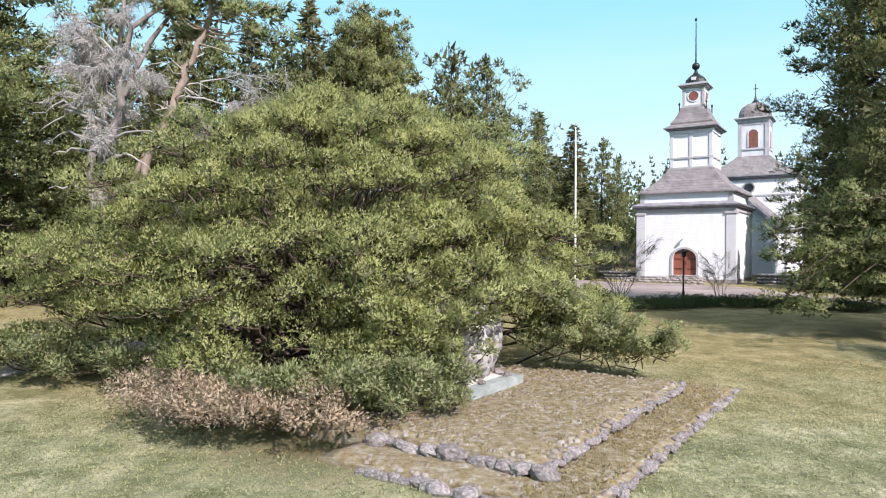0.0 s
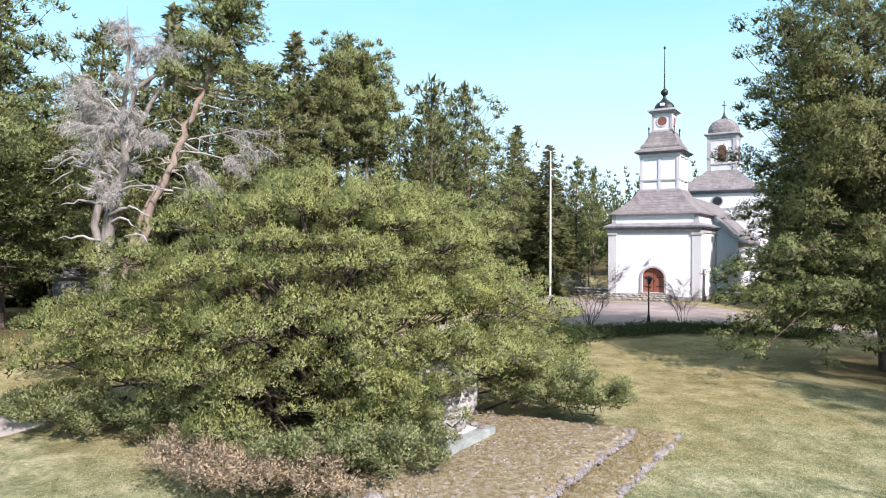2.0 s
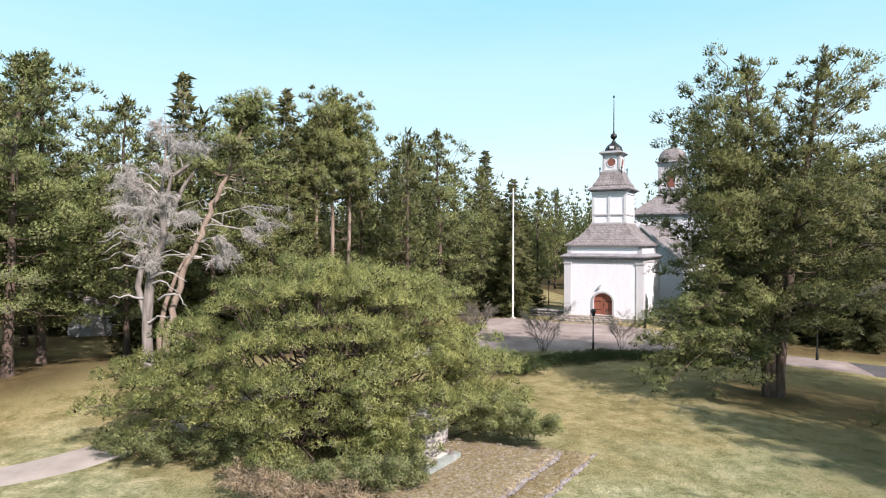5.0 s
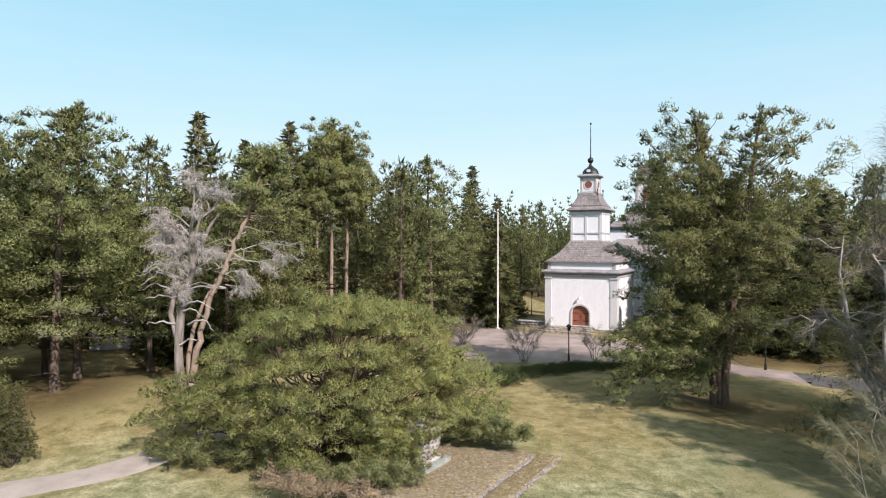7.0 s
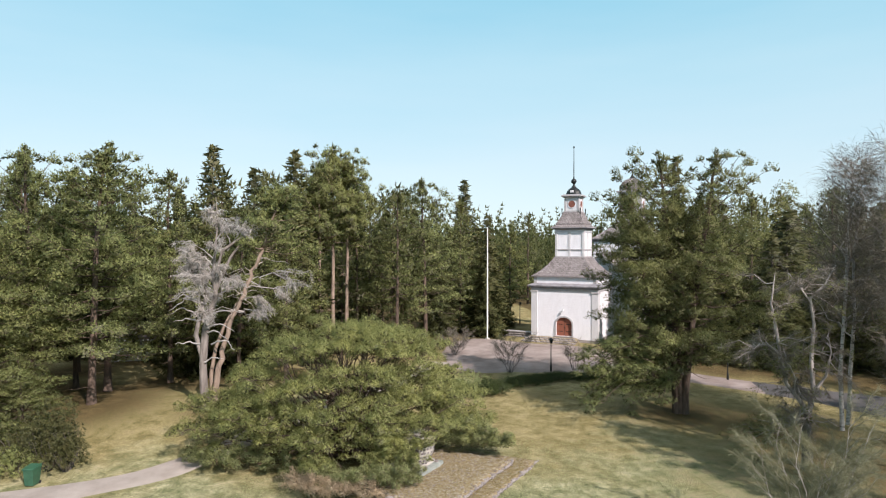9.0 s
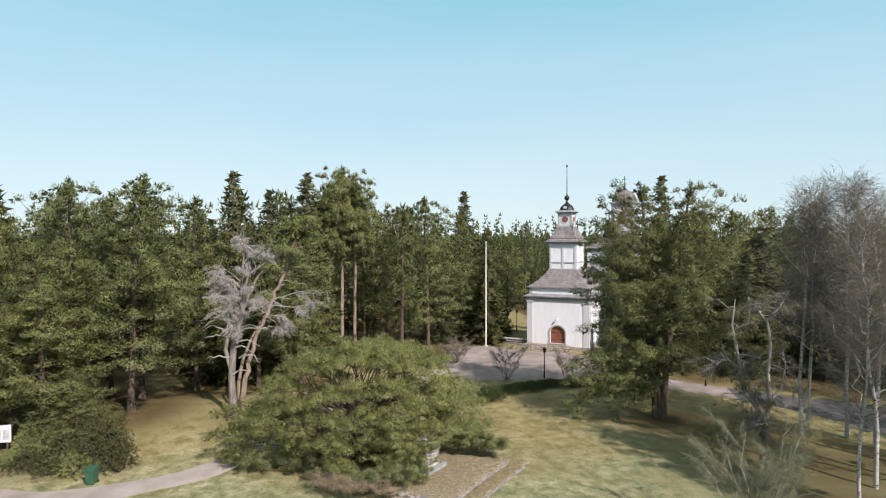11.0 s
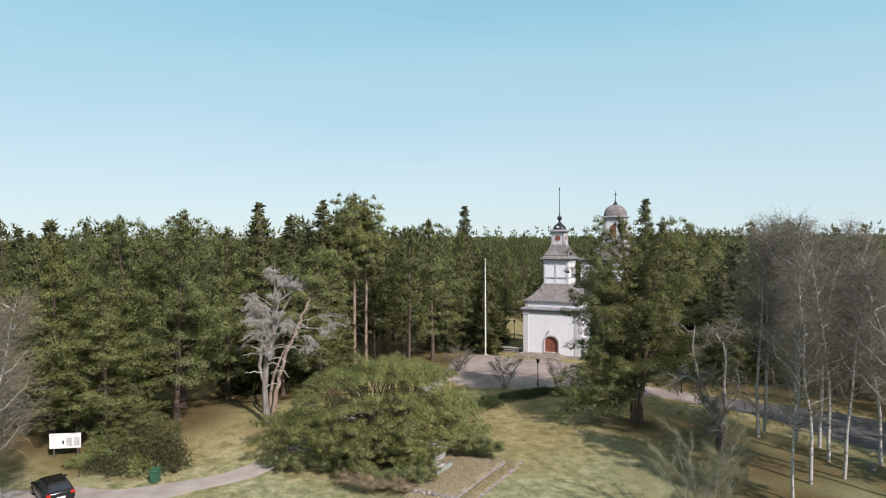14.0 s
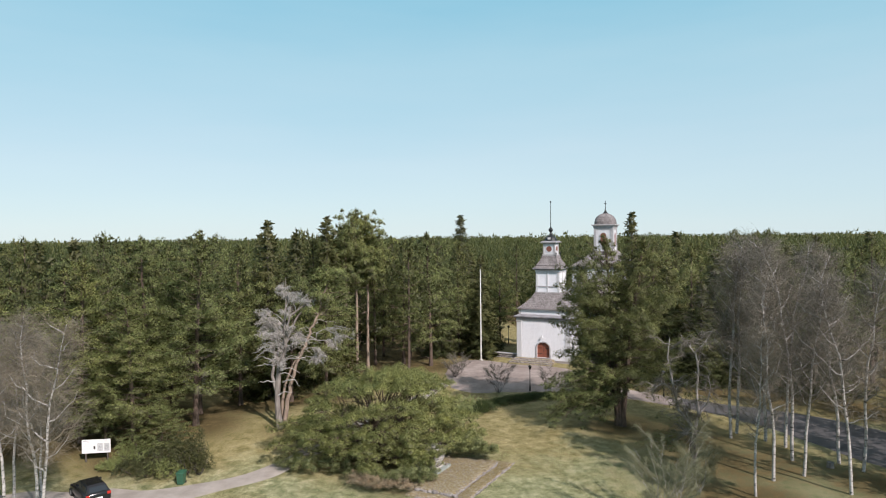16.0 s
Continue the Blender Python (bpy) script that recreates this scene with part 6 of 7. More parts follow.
def monument():
    rng = random.Random(4)
    slab = thing("concrete_kerb", pose(0, 0, 0), "pale green weathered concrete kerb before the monument", "kerb")
    bm = bmesh.new()
    a = Vector((0.60, 13.37, 0))
    corners = [a, a + E1 * 2.25, a + E1 * 2.25 + E2 * 0.36, a + E2 * 0.36]
    for z in (0.44, 0.66):
        for c in corners:
            bm.verts.new((c.x, c.y, z))
    bm.verts.ensure_lookup_table()
    vs = bm.verts
    bm.faces.new([vs[i] for i in (4, 5, 6, 7)])
    bm.faces.new([vs[i] for i in (3, 2, 1, 0)])
    for i in range(4):
        k = (i + 1) % 4
        bm.faces.new([vs[i], vs[k], vs[4 + k], vs[4 + i]])
    bmesh.ops.bevel(bm, geom=bm.edges[:], offset=0.025, segments=2, affect="EDGES")
    part("beam", bm, M_SLAB, slab)
    rubble = flat_bed(a + E2 * 0.36, 2.25, 2.3, 0.3, 0.64, 0.08)
    tagged(part("monument_base", rubble, M_MORTAR, None), "pale rubble and gravel base round the monument", "base")
    m = thing("stone_monument", Matrix.Translation(MONUMENT), "egg-shaped monument of dark cobbles in pale mortar on a rubble base", "monument")
    prof = ((0.56, 0.0), (0.66, 0.18), (0.80, 0.42), (0.90, 0.72), (0.93, 1.0), (0.88, 1.28), (0.74, 1.52), (0.5, 1.7), (0.2, 1.8))
    core = loft([circle(r, z, 28) for r, z in prof])
    for f in core.faces:
        f.smooth = True
    part("core", core, M_MORTAR, m, "pale lime mortar body")
    zs, rs = [p[1] for p in prof], [p[0] for p in prof]
    z = 0.1
    row = 0
    while z < 1.72:
        r = float(np.interp(z, zs, rs))
        n = max(6, int(2 * math.pi * r / 0.22))
        for i in range(n):
            a = 2 * math.pi * (i + 0.5 * (row % 2)) / n + rng.uniform(-0.06, 0.06)
            ob = new("cobble", rng.choice(COBBLES))
            ob.parent = m
            # upper cobbles enlarged: dark cover that stands for shade and wet stains
            s = rng.uniform(0.165, 0.215) * (1.5 if z > 0.95 else 1.0)
            ob.matrix_basis = Matrix.Translation((math.cos(a) * (r - 0.01), math.sin(a) * (r - 0.01), z + rng.uniform(-0.02, 0.02))) @ Euler((0, 0, a)).to_matrix().to_4x4() @ Matrix.Diagonal((s * 0.4, s, s * 1.5, 1))
        z += 0.205
        row += 1
    for x, y, s in ((1.5, 15.0, 0.2), (1.3, 15.3, 0.24), (0.85, 14.1, 0.22), (0.4, 13.75, 0.26), (0.1, 13.65, 0.3)):
        ob = place_stone(BORDER_STONES, rng, (x, y, 0.64 + s * 0.25), s, None, "loose_stone")
        tagged(ob, "small pale loose stone lying by the monument", "stone", "loose stones")


monument()


# ---- foliage clumps ----
def clump_parts(seed, radius, height, material, count, size, rise=0.6, woody=14):
    """A low bush: stems from the foot and tufts on them."""
    rng = np.random.default_rng(seed)
    az, q = rng.uniform(0, 6.283, count), np.sqrt(rng.uniform(0.05, 1, count))
    ruffle = 1 + 0.28 * np.sin(3 * az + seed) + 0.2 * np.sin(7 * az + 2 * seed)
    z = height * np.sqrt(np.clip(1 - q ** 2 * 0.85, 0.05, 1)) * rng.uniform(0.4, 1.1, count) * (0.75 + 0.25 * ruffle)
    q = q * ruffle
    c = np.stack([radius * q * np.cos(az), radius * q * np.sin(az), z], -1)
    w = np.stack([np.cos(az) * q, np.sin(az) * q, np.full(count, rise)], -1)
    wood = []
    for i in range(woody):
        a = i * 2.4
        tip = np.array([math.cos(a) * radius * 0.8, math.sin(a) * radius * 0.8, height * 0.6])
        wood.append(tube(bent((math.cos(a) * 0.08, math.sin(a) * 0.08, -0.1), tip, rng, 0.05, 0.05, 4), [0.03, 0.022, 0.015, 0.008], 4))
    return join(wood), tufts(rng, c, w, size, 6)


def bush(name, x, y, radius, height, material, label, group, seed, count=420, size=0.16):
    b = thing(name, pose(x, y, gz(x, y), 0, 0, seed * 53), label, "bush", group)
    wood, leaves = clump_parts(seed, radius, height, material, count, size)
    link_mesh("stem", tri_mesh("stem", *wood, True), M_BARK_DARK, b)
    link_mesh("foliage", tri_mesh("foliage", *leaves), material, b)
    return b


HEDGE = smooth_line([(6.4, 31.2), (9.2, 33.4), (12.5, 34.9), (16.0, 35.3), (19.8, 34.3), (21.5, 33.4)], 4)
proto = bush("juniper_bush", *HEDGE[0], 1.15, 0.85, M_HEDGE, "low dark green juniper in the row before the forecourt", "juniper row", 5, 620, 0.14)
rr = random.Random(8)
for x, y in HEDGE[1:]:
    m = pose(x, y + rr.uniform(-0.2, 0.2), gz(x, y), 0, 0, rr.uniform(0, 360)) @ Matrix.Diagonal((rr.uniform(0.85, 1.15), rr.uniform(0.9, 1.2), rr.uniform(0.5, 0.75), 1))
    copy_thing(proto, m).matrix_basis = m
for i, (x, y, r, h) in enumerate(((7.2, 30.6, 1.3, 1.15), (5.6, 31.0, 1.4, 1.5), (4.2, 30.4, 1.3, 1.4))):
    bush("shrub", x, y, r, h, M_NEEDLE_BLUE if i else M_HEDGE, "rounded green shrub at the end of the juniper row", "", 20 + i, 700, 0.17)
for i, (x, y, r, h) in enumerate(((-25.3, 18.6, 0.9, 0.8), (-23.4, 17.6, 1.2, 1.1), (-21.9, 17.0, 1.3, 1.2), (-20.3, 16.7, 1.3, 1.4), (-19.0, 16.9, 1.1, 2.9), (-18.0, 16.7, 0.9, 1.9), (-22.5, 18.8, 1.4, 2.4), (-20.8, 17.8, 1.4, 2.9), (-19.4, 17.9, 1.1, 3.0), (-24.2, 19.4, 1.2, 2.0), (-18.3, 17.3, 0.8, 3.3))):
    bush("bush", x, y, r, h, M_LEAF if i % 3 else M_NEEDLE, "brownish-green low bush beside the gravel path", "bushes beside the path", 30 + i, 520, 0.17)


# ---- bare bushes and the half-dead pine ----
def bare_parts(seed, height, spread, stems, twigs, width=0.008):
    rng = np.random.default_rng(seed)
    wood, starts, ways = [], [], []
    for i in range(stems):
        a = i * 6.283 / stems + rng.uniform(-0.3, 0.3)
        tip = np.array([math.cos(a) * spread * rng.uniform(0.5, 1), math.sin(a) * spread * rng.uniform(0.5, 1), height * rng.uniform(0.75, 1.0)])
        st = bent((math.cos(a) * 0.06, math.sin(a) * 0.06, -0.1), tip, rng, -0.06, 0.04, 7)
        wood.append(tube(st, np.linspace(0.030, 0.005, 7) * (0.4 + height / 14), 5))
        for k in range(7):
            q = rng.uniform(0.25, 0.95)
            at = np.array([np.interp(q, np.linspace(0, 1, 7), st[:, j]) for j in range(3)])
            a2 = a + rng.uniform(-1.3, 1.3)
            end = at + np.array([math.cos(a2), math.sin(a2), 0.9]) * height * 0.22 * rng.uniform(0.5, 1.2)
            br = bent(at, end, rng, -0.05, 0.05, 4)
            wood.append(tube(br, [0.011, 0.008, 0.006, 0.003], 3))
            for j in range(twigs // (stems * 7)):
                s = rng.uniform(0.1, 1)
                starts.append(np.array([np.interp(s, np.linspace(0, 1, 4), br[:, c]) for c in range(3)]))
                ways.append(np.array([math.cos(a2), math.sin(a2), 0.5]) + rng.normal(size=3) * 0.9)
    return join(wood), threads(rng, np.array(starts), np.array(ways), min(0.45, height * 0.13), width, 0.1)


def bare_bush(name, x, y, height, spread, stems, twigs, seed, label, wood_mat=M_BARK_DARK, twig_mat=M_TWIG, width=0.005):
    b = thing(name, pose(x, y, gz(x, y)), label, "bush")
    w, tw = bare_parts(seed, height, spread, stems, twigs, width)
    link_mesh("stem", tri_mesh("stem", *w, True), wood_mat, b)
    link_mesh("crown", tri_mesh("crown", *tw), twig_mat, b)


bare_bush("bare_shrub", 10.4, 38.2, 3.3, 2.0, 12, 3200, 1, "leafless dark many-stemmed shrub behind the junipers")
bare_bush("bare_shrub", 16.35, 38.6, 2.7, 1.2, 7, 1800, 2, "small leafless young tree behind the junipers")
bare_bush("bare_shrub", 6.4, 46.6, 2.3, 2.0, 13, 3600, 7, "leafless brown bush at the end of the forecourt")
bare_bush("bare_shrub", 7.4, 51.4, 2.0, 1.8, 12, 3200, 8, "leafless brown bush at the end of the forecourt")
bare_bush("bare_shrub", 14.2, 2.7, 5.7, 2.4, 13, 15000, 3, "tall leafless grey-green bush on the lawn", M_GREYLIMB, M_TWIG_BUSH, 0.0042)
bare_bush("bare_shrub", 19.4, 8.6, 3.4, 1.4, 9, 9000, 4, "leafless grey-green bush on the lawn", M_GREYLIMB, M_TWIG_BUSH, 0.0042)
bare_bush("bare_shrub", -34.0, 10.8, 4.0, 2.2, 12, 4000, 6, "leafless brown bush by the car", M_BARK_DARK, M_TWIG, 0.005)


def gnarled_pine():
    rng = np.random.default_rng(17)
    x, y = 21.6, 13.5
    t = thing("gnarled_pine", pose(x, y, gz(x, y)), "half-dead forked pine with bare grey limbs and thin needles", "tree")
    lines = [([(-0.1, 0, -0.2), (-0.05, 0, 0.9), (-0.2, 0, 1.9), (0, 0, 3.0)], [0.44, 0.36, 0.33, 0.30]),
             ([(0, 0, 2.9), (-0.6, -0.2, 3.7), (-1.5, -0.3, 4.7), (-1.9, -0.4, 6.2), (-2.2, -0.5, 7.6), (-2.5, -0.5, 9.0), (-2.3, -0.5, 10.6)], [0.2, 0.17, 0.14, 0.12, 0.10, 0.07, 0.02]),
             ([(0, 0, 2.9), (0.5, 0.3, 4.1), (0.35, 0.3, 5.8), (0.5, 0.3, 7.8), (0.2, 0.2, 9.2), (1.0, 0.1, 10.0), (1.6, 0.1, 11.0)], [0.2, 0.17, 0.14, 0.11, 0.09, 0.06, 0.02]),
             ([(0.5, 0.3, 4.0), (1.3, 0.4, 4.9), (1.6, 0.4, 6.2), (1.4, 0.4, 7.2)], [0.12, 0.1, 0.06, 0.02]),
             ([(-0.7, -0.2, 3.8), (-0.9, -0.3, 4.8), (-1.3, -0.3, 5.7)], [0.11, 0.08, 0.03]),
             ([(-1.9, -0.4, 6.2), (-2.5, -0.5, 6.7), (-3.2, -0.6, 6.9), (-3.9, -0.7, 6.4)], [0.09, 0.07, 0.05, 0.015]),
             ([(-0.1, 0, 2.7), (-0.7, -0.3, 2.8), (-1.2, -0.5, 2.7)], [0.08, 0.06, 0.03]),
             ([(0.3, 0.2, 8.9), (-0.4, 0.2, 9.8), (-0.9, 0.2, 10.4)], [0.07, 0.05, 0.015])]
    wood = [tube(np.array(p, float), np.array(r) * 0.74, 8) for p, r in lines[1:]]
    butt = tube(np.array(lines[0][0], float), np.array(lines[0][1]) * 0.74, 10)
    starts, ways = [], []
    pads, outs = [], []
    for p, r in lines[1:]:
        p = np.array(p, float)
        for k in range(18):
            q = rng.uniform(0.2, 1)
            at = np.array([np.interp(q, np.linspace(0, 1, len(p)), p[:, j]) for j in range(3)])
            end = at + np.clip(rng.normal(size=3), -1.3, 1.3) * np.array([0.9, 1.2, 0.6]) - np.array([0, 0, 0.2])
            br = bent(at, end, rng, -0.1, 0.08, 5)
            wood.append(tube(br, np.linspace(0.03, 0.008, 5), 4))
            for i in range(90):
                s = rng.uniform(0.2, 1)
                starts.append(np.array([np.interp(s, np.linspace(0, 1, 5), br[:, c]) for c in range(3)]))
                ways.append(unit(end - at) + rng.normal(size=3) * 0.7)
            if k % 2 == 0:
                pads.append(end)
                outs.append(unit(end - at))
    # low drooping boughs with thin dark needles
    for k in range(7):
        root = np.array([-0.2, 0, rng.uniform(2.4, 3.4)])
        end = np.array([rng.uniform(-4.4, -2.0), rng.uniform(-0.6, 1.8), rng.uniform(1.0, 3.0)])
        br = bent(root, end, rng, 0.06, 0.05, 6)
        wood.append(tube(br, np.linspace(0.03, 0.006, 6), 4))
        for q in (0.55, 0.7, 0.85, 1.0):
            pads.append(np.array([np.interp(q, np.linspace(0, 1, 6), br[:, j]) for j in range(3)]) + rng.normal(size=3) * 0.12)
            outs.append(unit(end - root + np.array([0, 0, 0.6])))
    link_mesh("trunk", tri_mesh("trunk", *butt, True), M_BARK_DARK, t, "dark rough foot of the trunk")
    link_mesh("limb", tri_mesh("limb", *join(wood), True), M_GREYLIMB, t, "grey crooked limbs, bare and broken")
    link_mesh("dead_crown", tri_mesh("dead_crown", *threads(rng, np.array(starts), np.array(ways), 0.5, 0.006, 0.25)), M_TWIG, t, "bare brown twigs")
    link_crown("crown", pads_to_tufts(rng, np.array(pads), np.array(outs), np.full(len(pads), 0.6), 0.45, 40, 0.11, 4, 0.5, 0.16, 0.2, 1), M_NEEDLE_LAWN, t)


gnarled_pine()


# ---- forecourt things ----
def flagpole():
    x, y = 11.4, 56.2
    f = thing("flagpole", pose(x, y, gz(x, y)), "tall white flagpole on a low concrete foot", "flagpole")
    part("pole", loft([circle(r, z, 12) for r, z in ((0.085, 0.1), (0.085, 3.0), (0.07, 8.0), (0.045, 13.0))]), M_POLE, f)
    bm = bmesh.new()
    bmesh.ops.create_uvsphere(bm, u_segments=10, v_segments=8, radius=0.09, matrix=Matrix.Translation((0, 0, 13.08)))
    part("knob", bm, M_POLE, f)
    part("foot", loft([circle(0.32, -0.1, 12), circle(0.3, 0.14, 12)]), M_MORTAR, f, "grey concrete foot")
    part("halyard", loft([circle(0.008, 1.2, 4, 0.10, 0), circle(0.008, 12.9, 4, 0.07, 0)]), M_POLE, f)
    part("cleat", box(0.07, 0.12, -0.03, 0.03, 1.15, 1.3), M_METAL, f)


flagpole()


def street_lamp(x, y, first_one=None):
    m = pose(x, y, gz(x, y))
    if first_one:
        return copy_thing(first_one, m)
    s = thing("street_lamp", m, "black iron park lamp with a small lantern", "street lamp", "park lamps")
    part("post", loft([circle(r, z, 10) for r, z in ((0.10, 0.0), (0.09, 0.5), (0.055, 0.6), (0.05, 1.35), (0.065, 1.4), (0.045, 1.46), (0.04, 2.55))]), M_IRON, s)
    part("lantern", loft([square(0.09, 0.09, 2.55), square(0.15, 0.15, 2.86)]), M_GLASS, s, "dark glazed lantern")
    part("cap", loft([square(0.2, 0.2, 2.86), square(0.19, 0.19, 2.9), square(0.05, 0.05, 3.05)]), M_IRON, s)
    part("arm", box(-0.16, 0.16, -0.015, 0.015, 2.3, 2.33), M_IRON, s)
    return s


lamp_one = street_lamp(14.2, 38.5)
for x, y in ((28.4, 33.6), (18.3, 69.5)):
    street_lamp(x, y, lamp_one)


# ---- terrace of stones before the tower door ----
def terrace():
    x, y, turn = TOWER
    rng = random.Random(6)
    t = thing("stone_terrace", pose(x, y, 0, 0, 0, turn), "low dry-stone terrace with steps before the tower door", "terrace")
    bm = bmesh.new()
    for k, (x0, x1, y0, z1) in enumerate(((-4.6, 1.9, -6.5, 0.86), (-4.4, 1.8, -5.9, 1.02), (-4.2, 1.7, -5.3, 1.16), (-4.0, 1.6, -4.8, 1.27))):
        box_bm(bm, x0, x1, y0, -3.95 + 0.001 * k, 0.4, z1)
    part("fill", bm, M_MOSS, t, "moss and dry grass on the steps")
    for k, (y0, z) in enumerate(((-6.55, 0.72), (-5.95, 0.92), (-5.35, 1.08), (-4.85, 1.2))):
        s = -4.6 + 0.15 * k
        while s < 1.9 - 0.1 * k:
            w = rng.uniform(0.35, 0.75)
            ob = new("step_stone", rng.choice(BORDER_STONES))
            ob.parent = t
            ob.matrix_basis = Matrix.Translation((s + w / 2, y0 + rng.uniform(-0.05, 0.05), z)) @ Euler((0, 0, rng.uniform(-0.08, 0.08))).to_matrix().to_4x4() @ Matrix.Diagonal((w * 1.3, 0.5, 0.34, 1))
            s += w * 0.98
    for label_x0, label_x1, yy in ((-8.6, -4.05, -3.2), (5.2, 9.0, -2.0)):
        w = thing("stone_wall", pose(x, y, 0, 0, 0, turn), "low grey dry-stone wall joining the tower", "wall", "low stone walls")
        part("core", box(label_x0, label_x1, yy - 0.22, yy + 0.22, 0.5, 1.5), M_COBBLE, w)
        for r in range(4):
            s = label_x0
            while s < label_x1:
                k = rng.uniform(0.3, 0.6)
                ob = new("wall_stone", rng.choice(BORDER_STONES))
                ob.parent = w
                ob.matrix_basis = Matrix.Translation((s + k / 2, yy - 0.2, 0.72 + r * 0.26)) @ Matrix.Diagonal((k * 1.25, 0.4, 0.36, 1))
                s += k
        part("coping", box(label_x0 - 0.05, label_x1 + 0.05, yy - 0.34, yy + 0.34, 1.5, 1.6, 0.02), M_TRIM, w, "pale flat coping")


terrace()


# ---- things by the path ----
def info_board():
    b = thing("information_board", pose(-27.2, 20.42, gz(-27.2, 20.4), 0, 0, 2), "wide white information board with a map on two posts", "sign")
    part("panel", box(-1.12, 1.12, -0.04, 0.04, 0.72, 1.86, 0.015), M_SIGN, b, "white printed panel")
    for s in (-0.85, 0.85):
        part("post", box(s - 0.05, s + 0.05, 0.04, 0.14, -0.1, 1.8, 0.01), M_BARK_DARK, b)
    for x0 in (0.1, 0.62):
        for k in range(13):
            part("text_line", box(x0, x0 + 0.42, -0.05, -0.042, 0.9 + k * 0.05, 0.93 + k * 0.05), M_INK, b)
    for k in range(5):
        pts = [(-1.0 + 0.12 * i + 0.03 * k, -0.046, 1.0 + 0.16 * k + 0.06 * math.sin(i * 1.3 + k)) for i in range(6)]
        part("map_line", tube_bm(pts, 0.006, 4), M_INK, b)
    part("emblem", box(-0.2, -0.06, -0.05, -0.042, 1.05, 1.32), M_DARK, b, "small dark emblem")
    part("heading", box(-1.0, -0.55, -0.05, -0.042, 1.74, 1.79), M_INK, b)


info_board()


def wheelie_bin():
    x, y = -18.95, 15.2
    b = thing("wheelie_bin", pose(x, y, gz(x, y), 0, 0, -8) @ Matrix.Scale(0.86, 4), "green plastic wheeled rubbish bin beside the path", "rubbish bin")
    part("body", loft([square(0.25, 0.29, 0.06), square(0.31, 0.37, 0.98), square(0.34, 0.4, 0.98), square(0.34, 0.4, 1.03)]), M_BIN, b)
    part("lid", loft([[(-0.34, -0.42, 1.03), (0.34, -0.42, 1.03), (0.34, 0.38, 1.03), (-0.34, 0.38, 1.03)], [(-0.33, -0.40, 1.08), (0.33, -0.40, 1.08), (0.33, 0.38, 1.16), (-0.33, 0.38, 1.16)]]), M_BIN, b, "green sloping lid")
    part("handle", box(-0.26, 0.26, 0.42, 0.46, 0.98, 1.02, 0.01), M_BIN, b)
    for s in (-0.27, 0.27):
        w = part("wheel", disc(0.1, -0.03, 0.03, 0.0, 14), M_TYRE, b)
        w.matrix_basis = pose(s, 0.3, 0.1, 0, 0, 90)


wheelie_bin()


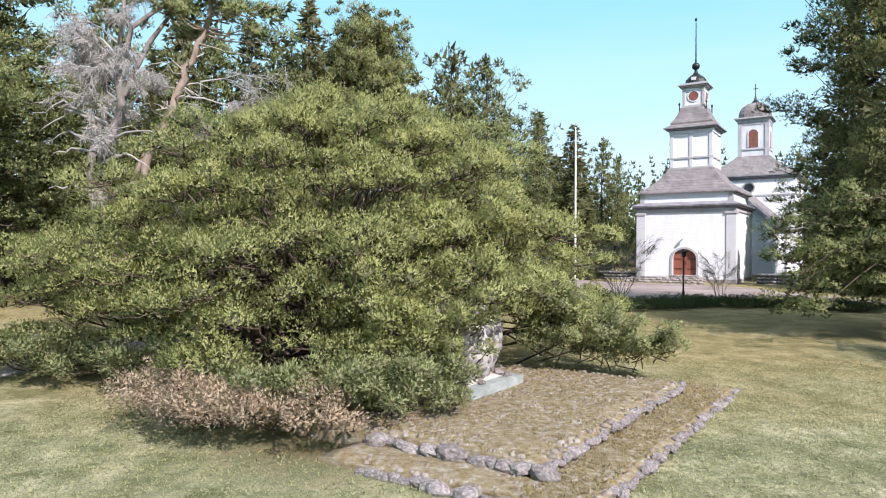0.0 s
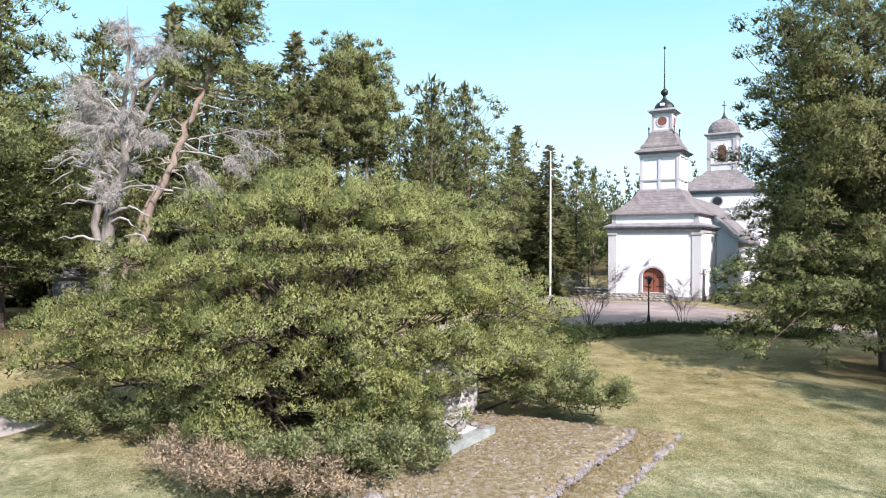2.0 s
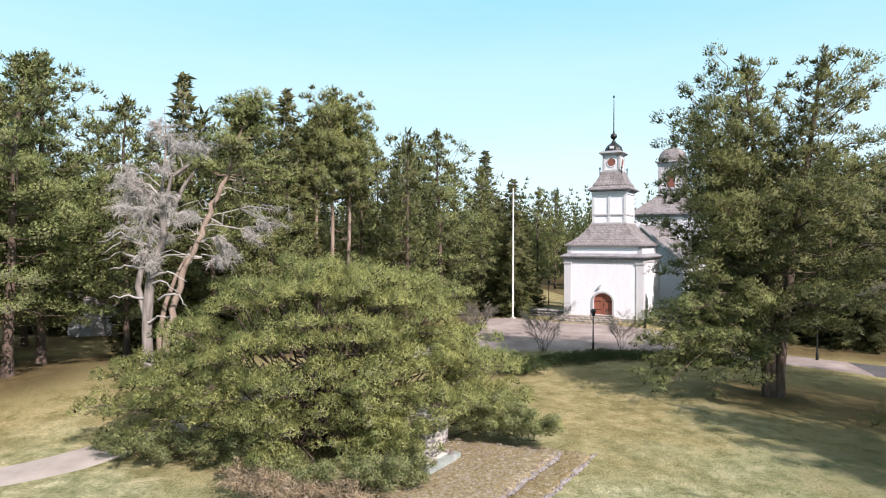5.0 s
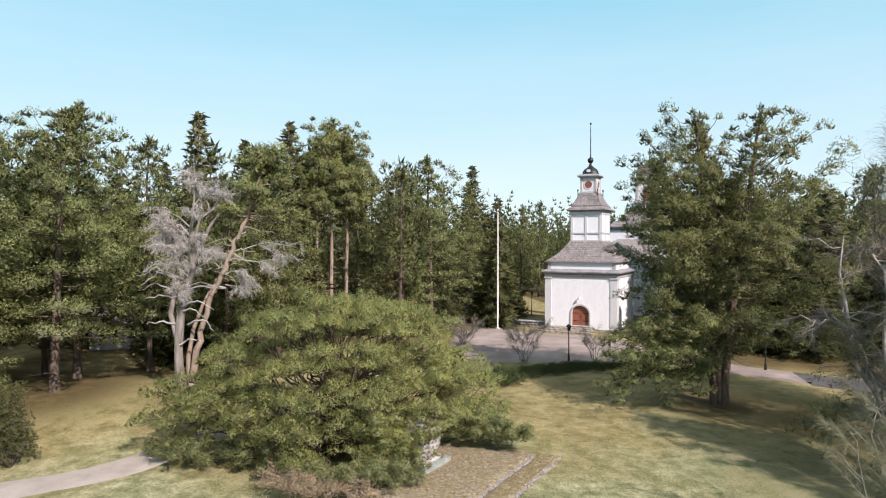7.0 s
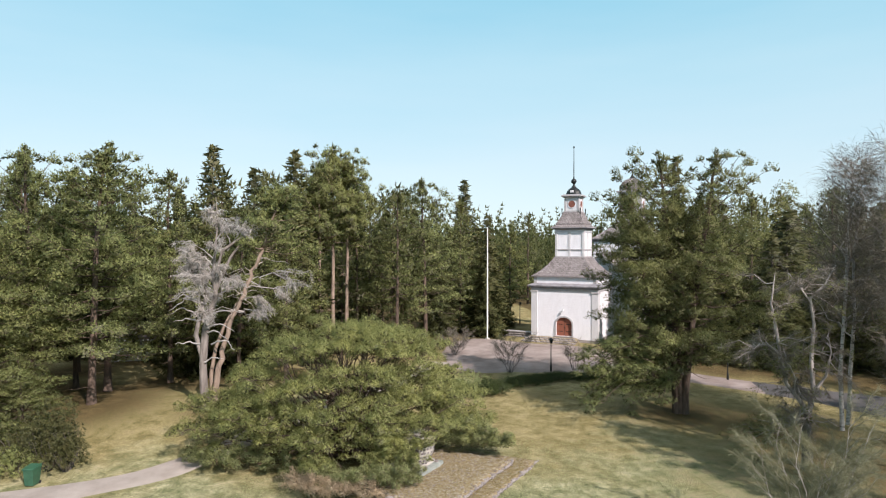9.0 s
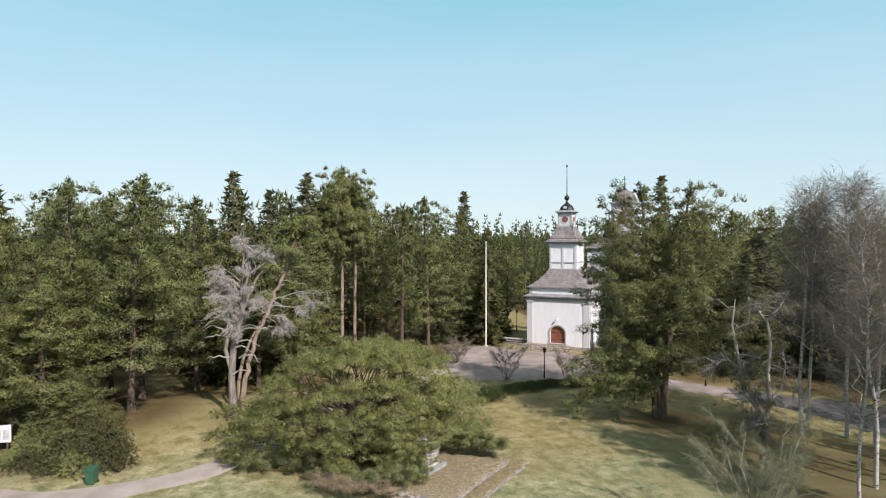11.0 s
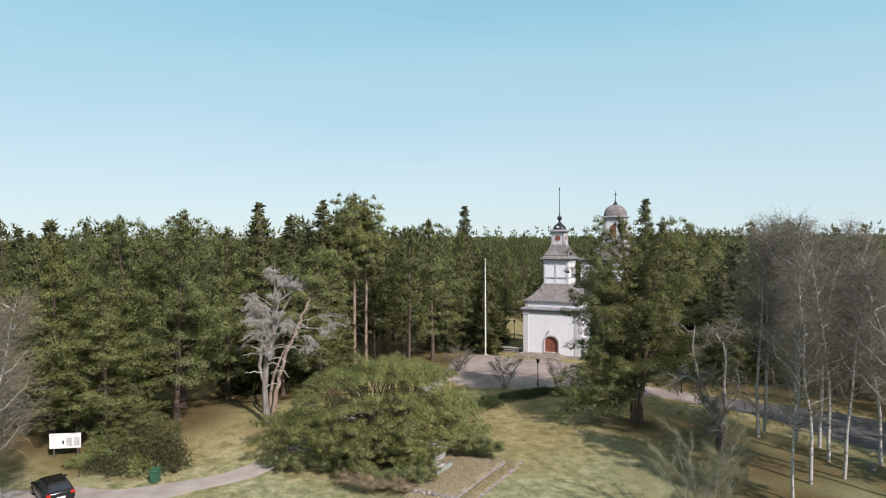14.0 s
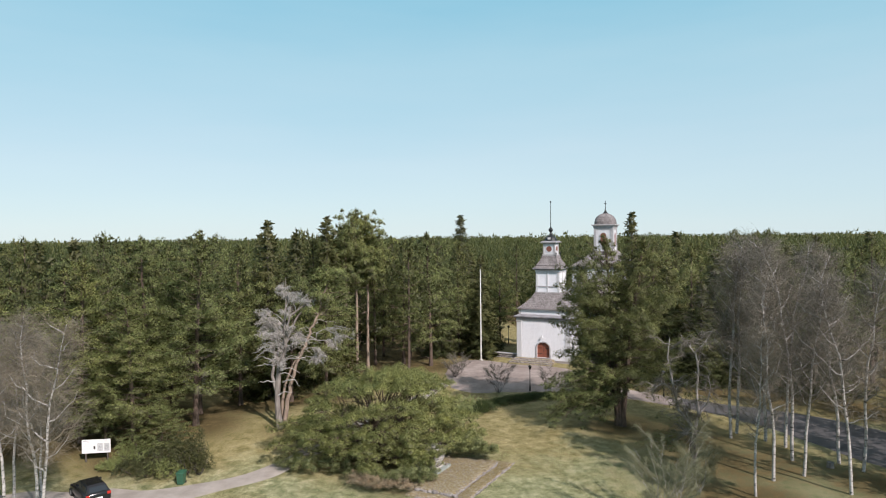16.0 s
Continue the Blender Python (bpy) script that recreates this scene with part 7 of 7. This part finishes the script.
def parked_car():
    """A dark estate car: sections along its length give the body, a narrower set the cabin."""
    x, y = -25.0, 13.6
    c = thing("car", pose(x, y, gz(x, y) + 0.02, 0, 0, 128), "black parked hatchback car on the gravel", "car")

    def section(px, half, z0, z1, tuck):
        return [(px, -half + tuck, z0), (px, -half, z0 + 0.25), (px, -half, z1 - 0.12), (px, -half + 0.08, z1), (px, half - 0.08, z1), (px, half, z1 - 0.12), (px, half, z0 + 0.25), (px, half - tuck, z0)]

    body = loft([section(*s) for s in ((-2.12, 0.72, 0.38, 0.86, 0.1), (-2.05, 0.84, 0.24, 0.98, 0.1), (-1.2, 0.9, 0.2, 1.0, 0.08), (0.6, 0.9, 0.2, 0.98, 0.08), (1.5, 0.87, 0.22, 0.86, 0.1), (2.0, 0.78, 0.28, 0.72, 0.12), (2.15, 0.6, 0.36, 0.6, 0.1))])
    for f in body.faces:
        f.smooth = True
    body = part("body", body, M_CARPAINT, c, "glossy black body")
    cab = part("cabin", loft([[(-2.0, -0.74, 0.98), (1.05, -0.76, 0.96), (1.05, 0.76, 0.96), (-2.0, 0.74, 0.98)], [(-1.72, -0.62, 1.36), (0.2, -0.64, 1.4), (0.2, 0.64, 1.4), (-1.72, 0.62, 1.36)], [(-1.55, -0.54, 1.46), (0.0, -0.56, 1.48), (0.0, 0.56, 1.48), (-1.55, 0.54, 1.46)]]), M_CARPAINT, c)
    part("rear_window", loft([[(-2.01, -0.62, 1.02), (-2.01, 0.62, 1.02), (-2.0, 0.62, 1.03), (-2.0, -0.62, 1.03)], [(-1.77, -0.53, 1.35), (-1.77, 0.53, 1.35), (-1.75, 0.53, 1.35), (-1.75, -0.53, 1.35)]]), M_GLASS, cab, "dark rear window")
    part("windscreen", loft([[(1.06, -0.66, 0.99), (1.04, -0.66, 0.98), (1.04, 0.66, 0.98), (1.06, 0.66, 0.99)], [(0.28, -0.56, 1.37), (0.26, -0.56, 1.36), (0.26, 0.56, 1.36), (0.28, 0.56, 1.37)]]), M_GLASS, cab)
    for s in (-1, 1):
        for x0, x1 in ((-1.7, -0.75), (-0.68, 0.5)):
            part("side_window", loft([[(x0, s * 0.765, 1.02), (x1 + 0.2, s * 0.775, 1.02), (x1 + 0.2, s * 0.74, 1.02), (x0, s * 0.74, 1.02)], [(x0 + 0.1, s * 0.655, 1.33), (x1 - 0.15, s * 0.66, 1.33), (x1 - 0.15, s * 0.63, 1.33), (x0 + 0.1, s * 0.63, 1.33)]]), M_GLASS, cab)
        part("tail_light", box(-2.13, -2.0, min(s * 0.56, s * 0.82), max(s * 0.56, s * 0.82), 0.72, 0.92, 0.02), M_RED_LAMP, body, "red tail light")
        part("headlight", box(2.0, 2.1, min(s * 0.42, s * 0.68), max(s * 0.42, s * 0.68), 0.56, 0.68, 0.02), M_GLASS, body)
        part("mirror", box(0.62, 0.78, min(s * 0.88, s * 1.06), max(s * 0.88, s * 1.06), 0.98, 1.12, 0.03), M_CARPAINT, body)
        for wx in (-1.35, 1.35):
            w = part("wheel", ring_disc(0.19, 0.13, -0.1, 0.1, 0.0, 20), M_TYRE, c, "black tyre")
            w.matrix_basis = pose(wx, s * 0.8, 0.32)
            part("rim", disc(0.2, -0.09, 0.09, 0.0, 16), M_METAL, w)
    part("number_plate", box(-2.16, -2.12, -0.26, 0.26, 0.55, 0.66), M_SIGN, body)


parked_car()


def far_house():
    h = thing("shed", pose(-25.4, 48.6, 0.7, 0, 0, 12), "small pale blue-grey wooden shed behind the pines", "shed")
    part("wall", loft([square(2.3, 1.7, 0), square(2.3, 1.7, 2.4)]), M_HOUSE, h)
    part("roof", loft([[(-2.6, -2.0, 2.35), (2.6, -2.0, 2.35), (2.6, 2.0, 2.35), (-2.6, 2.0, 2.35)], [(-2.6, -0.08, 3.6), (2.6, -0.08, 3.6), (2.6, 0.08, 3.6), (-2.6, 0.08, 3.6)]]), M_SHINGLE, h)
    part("door", box(-0.45, 0.45, -1.75, -1.69, 0.05, 1.95), M_TRIM, h)
    w = part("window", box(1.0, 1.7, -1.74, -1.69, 1.0, 1.7), M_GLASS, h)
    part("window_frame", box(0.94, 1.76, -1.76, -1.7, 0.92, 1.0), M_TRIM, w)


far_house()

# stump by the drive
sx, sy = 32.1, 11.7
tagged(part("tree_stump", loft([circle(r, z + gz(sx, sy), 12, sx, sy) for r, z in ((0.34, -0.1), (0.27, 0.15), (0.25, 0.42))]), M_DEADWOOD, None), "short pale sawn birch stump on the grass", "stump")


# ---- grass ----
def grass():
    rng = np.random.default_rng(30)
    n = 62000
    x, y = rng.uniform(-12, 15, n), 5.5 + 14 * rng.uniform(0, 1, n) ** 1.5
    p = np.stack([x, y], -1)
    rel = p - np.array([OUT_NEAR.x, OUT_NEAR.y])
    det = E1.x * E2.y - E1.y * E2.x
    u, w = (rel[:, 0] * E2.y - rel[:, 1] * E2.x) / det, (E1.x * rel[:, 1] - E1.y * rel[:, 0]) / det
    keep = ~((u > 0) & (u < 9.4) & (w > 0) & (w < 8.6)) & ~((x < -8.5) & (y > 12.0) & (y < 21))
    x, y = x[keep], y[keep]
    c = np.stack([x, y, ground_z(x, y) + 0.01], -1)
    way = rng.normal(size=c.shape) * 0.35 + np.array([0, 0, 1.0])
    v, t = tufts(rng, c, way, rng.uniform(0.024, 0.052, len(c)), 3, 0.9)
    tagged(link_mesh("grass", tri_mesh("grass", v, t), M_GRASS), "short spring grass, green and straw-coloured", "grass", kind="stuff")


grass()
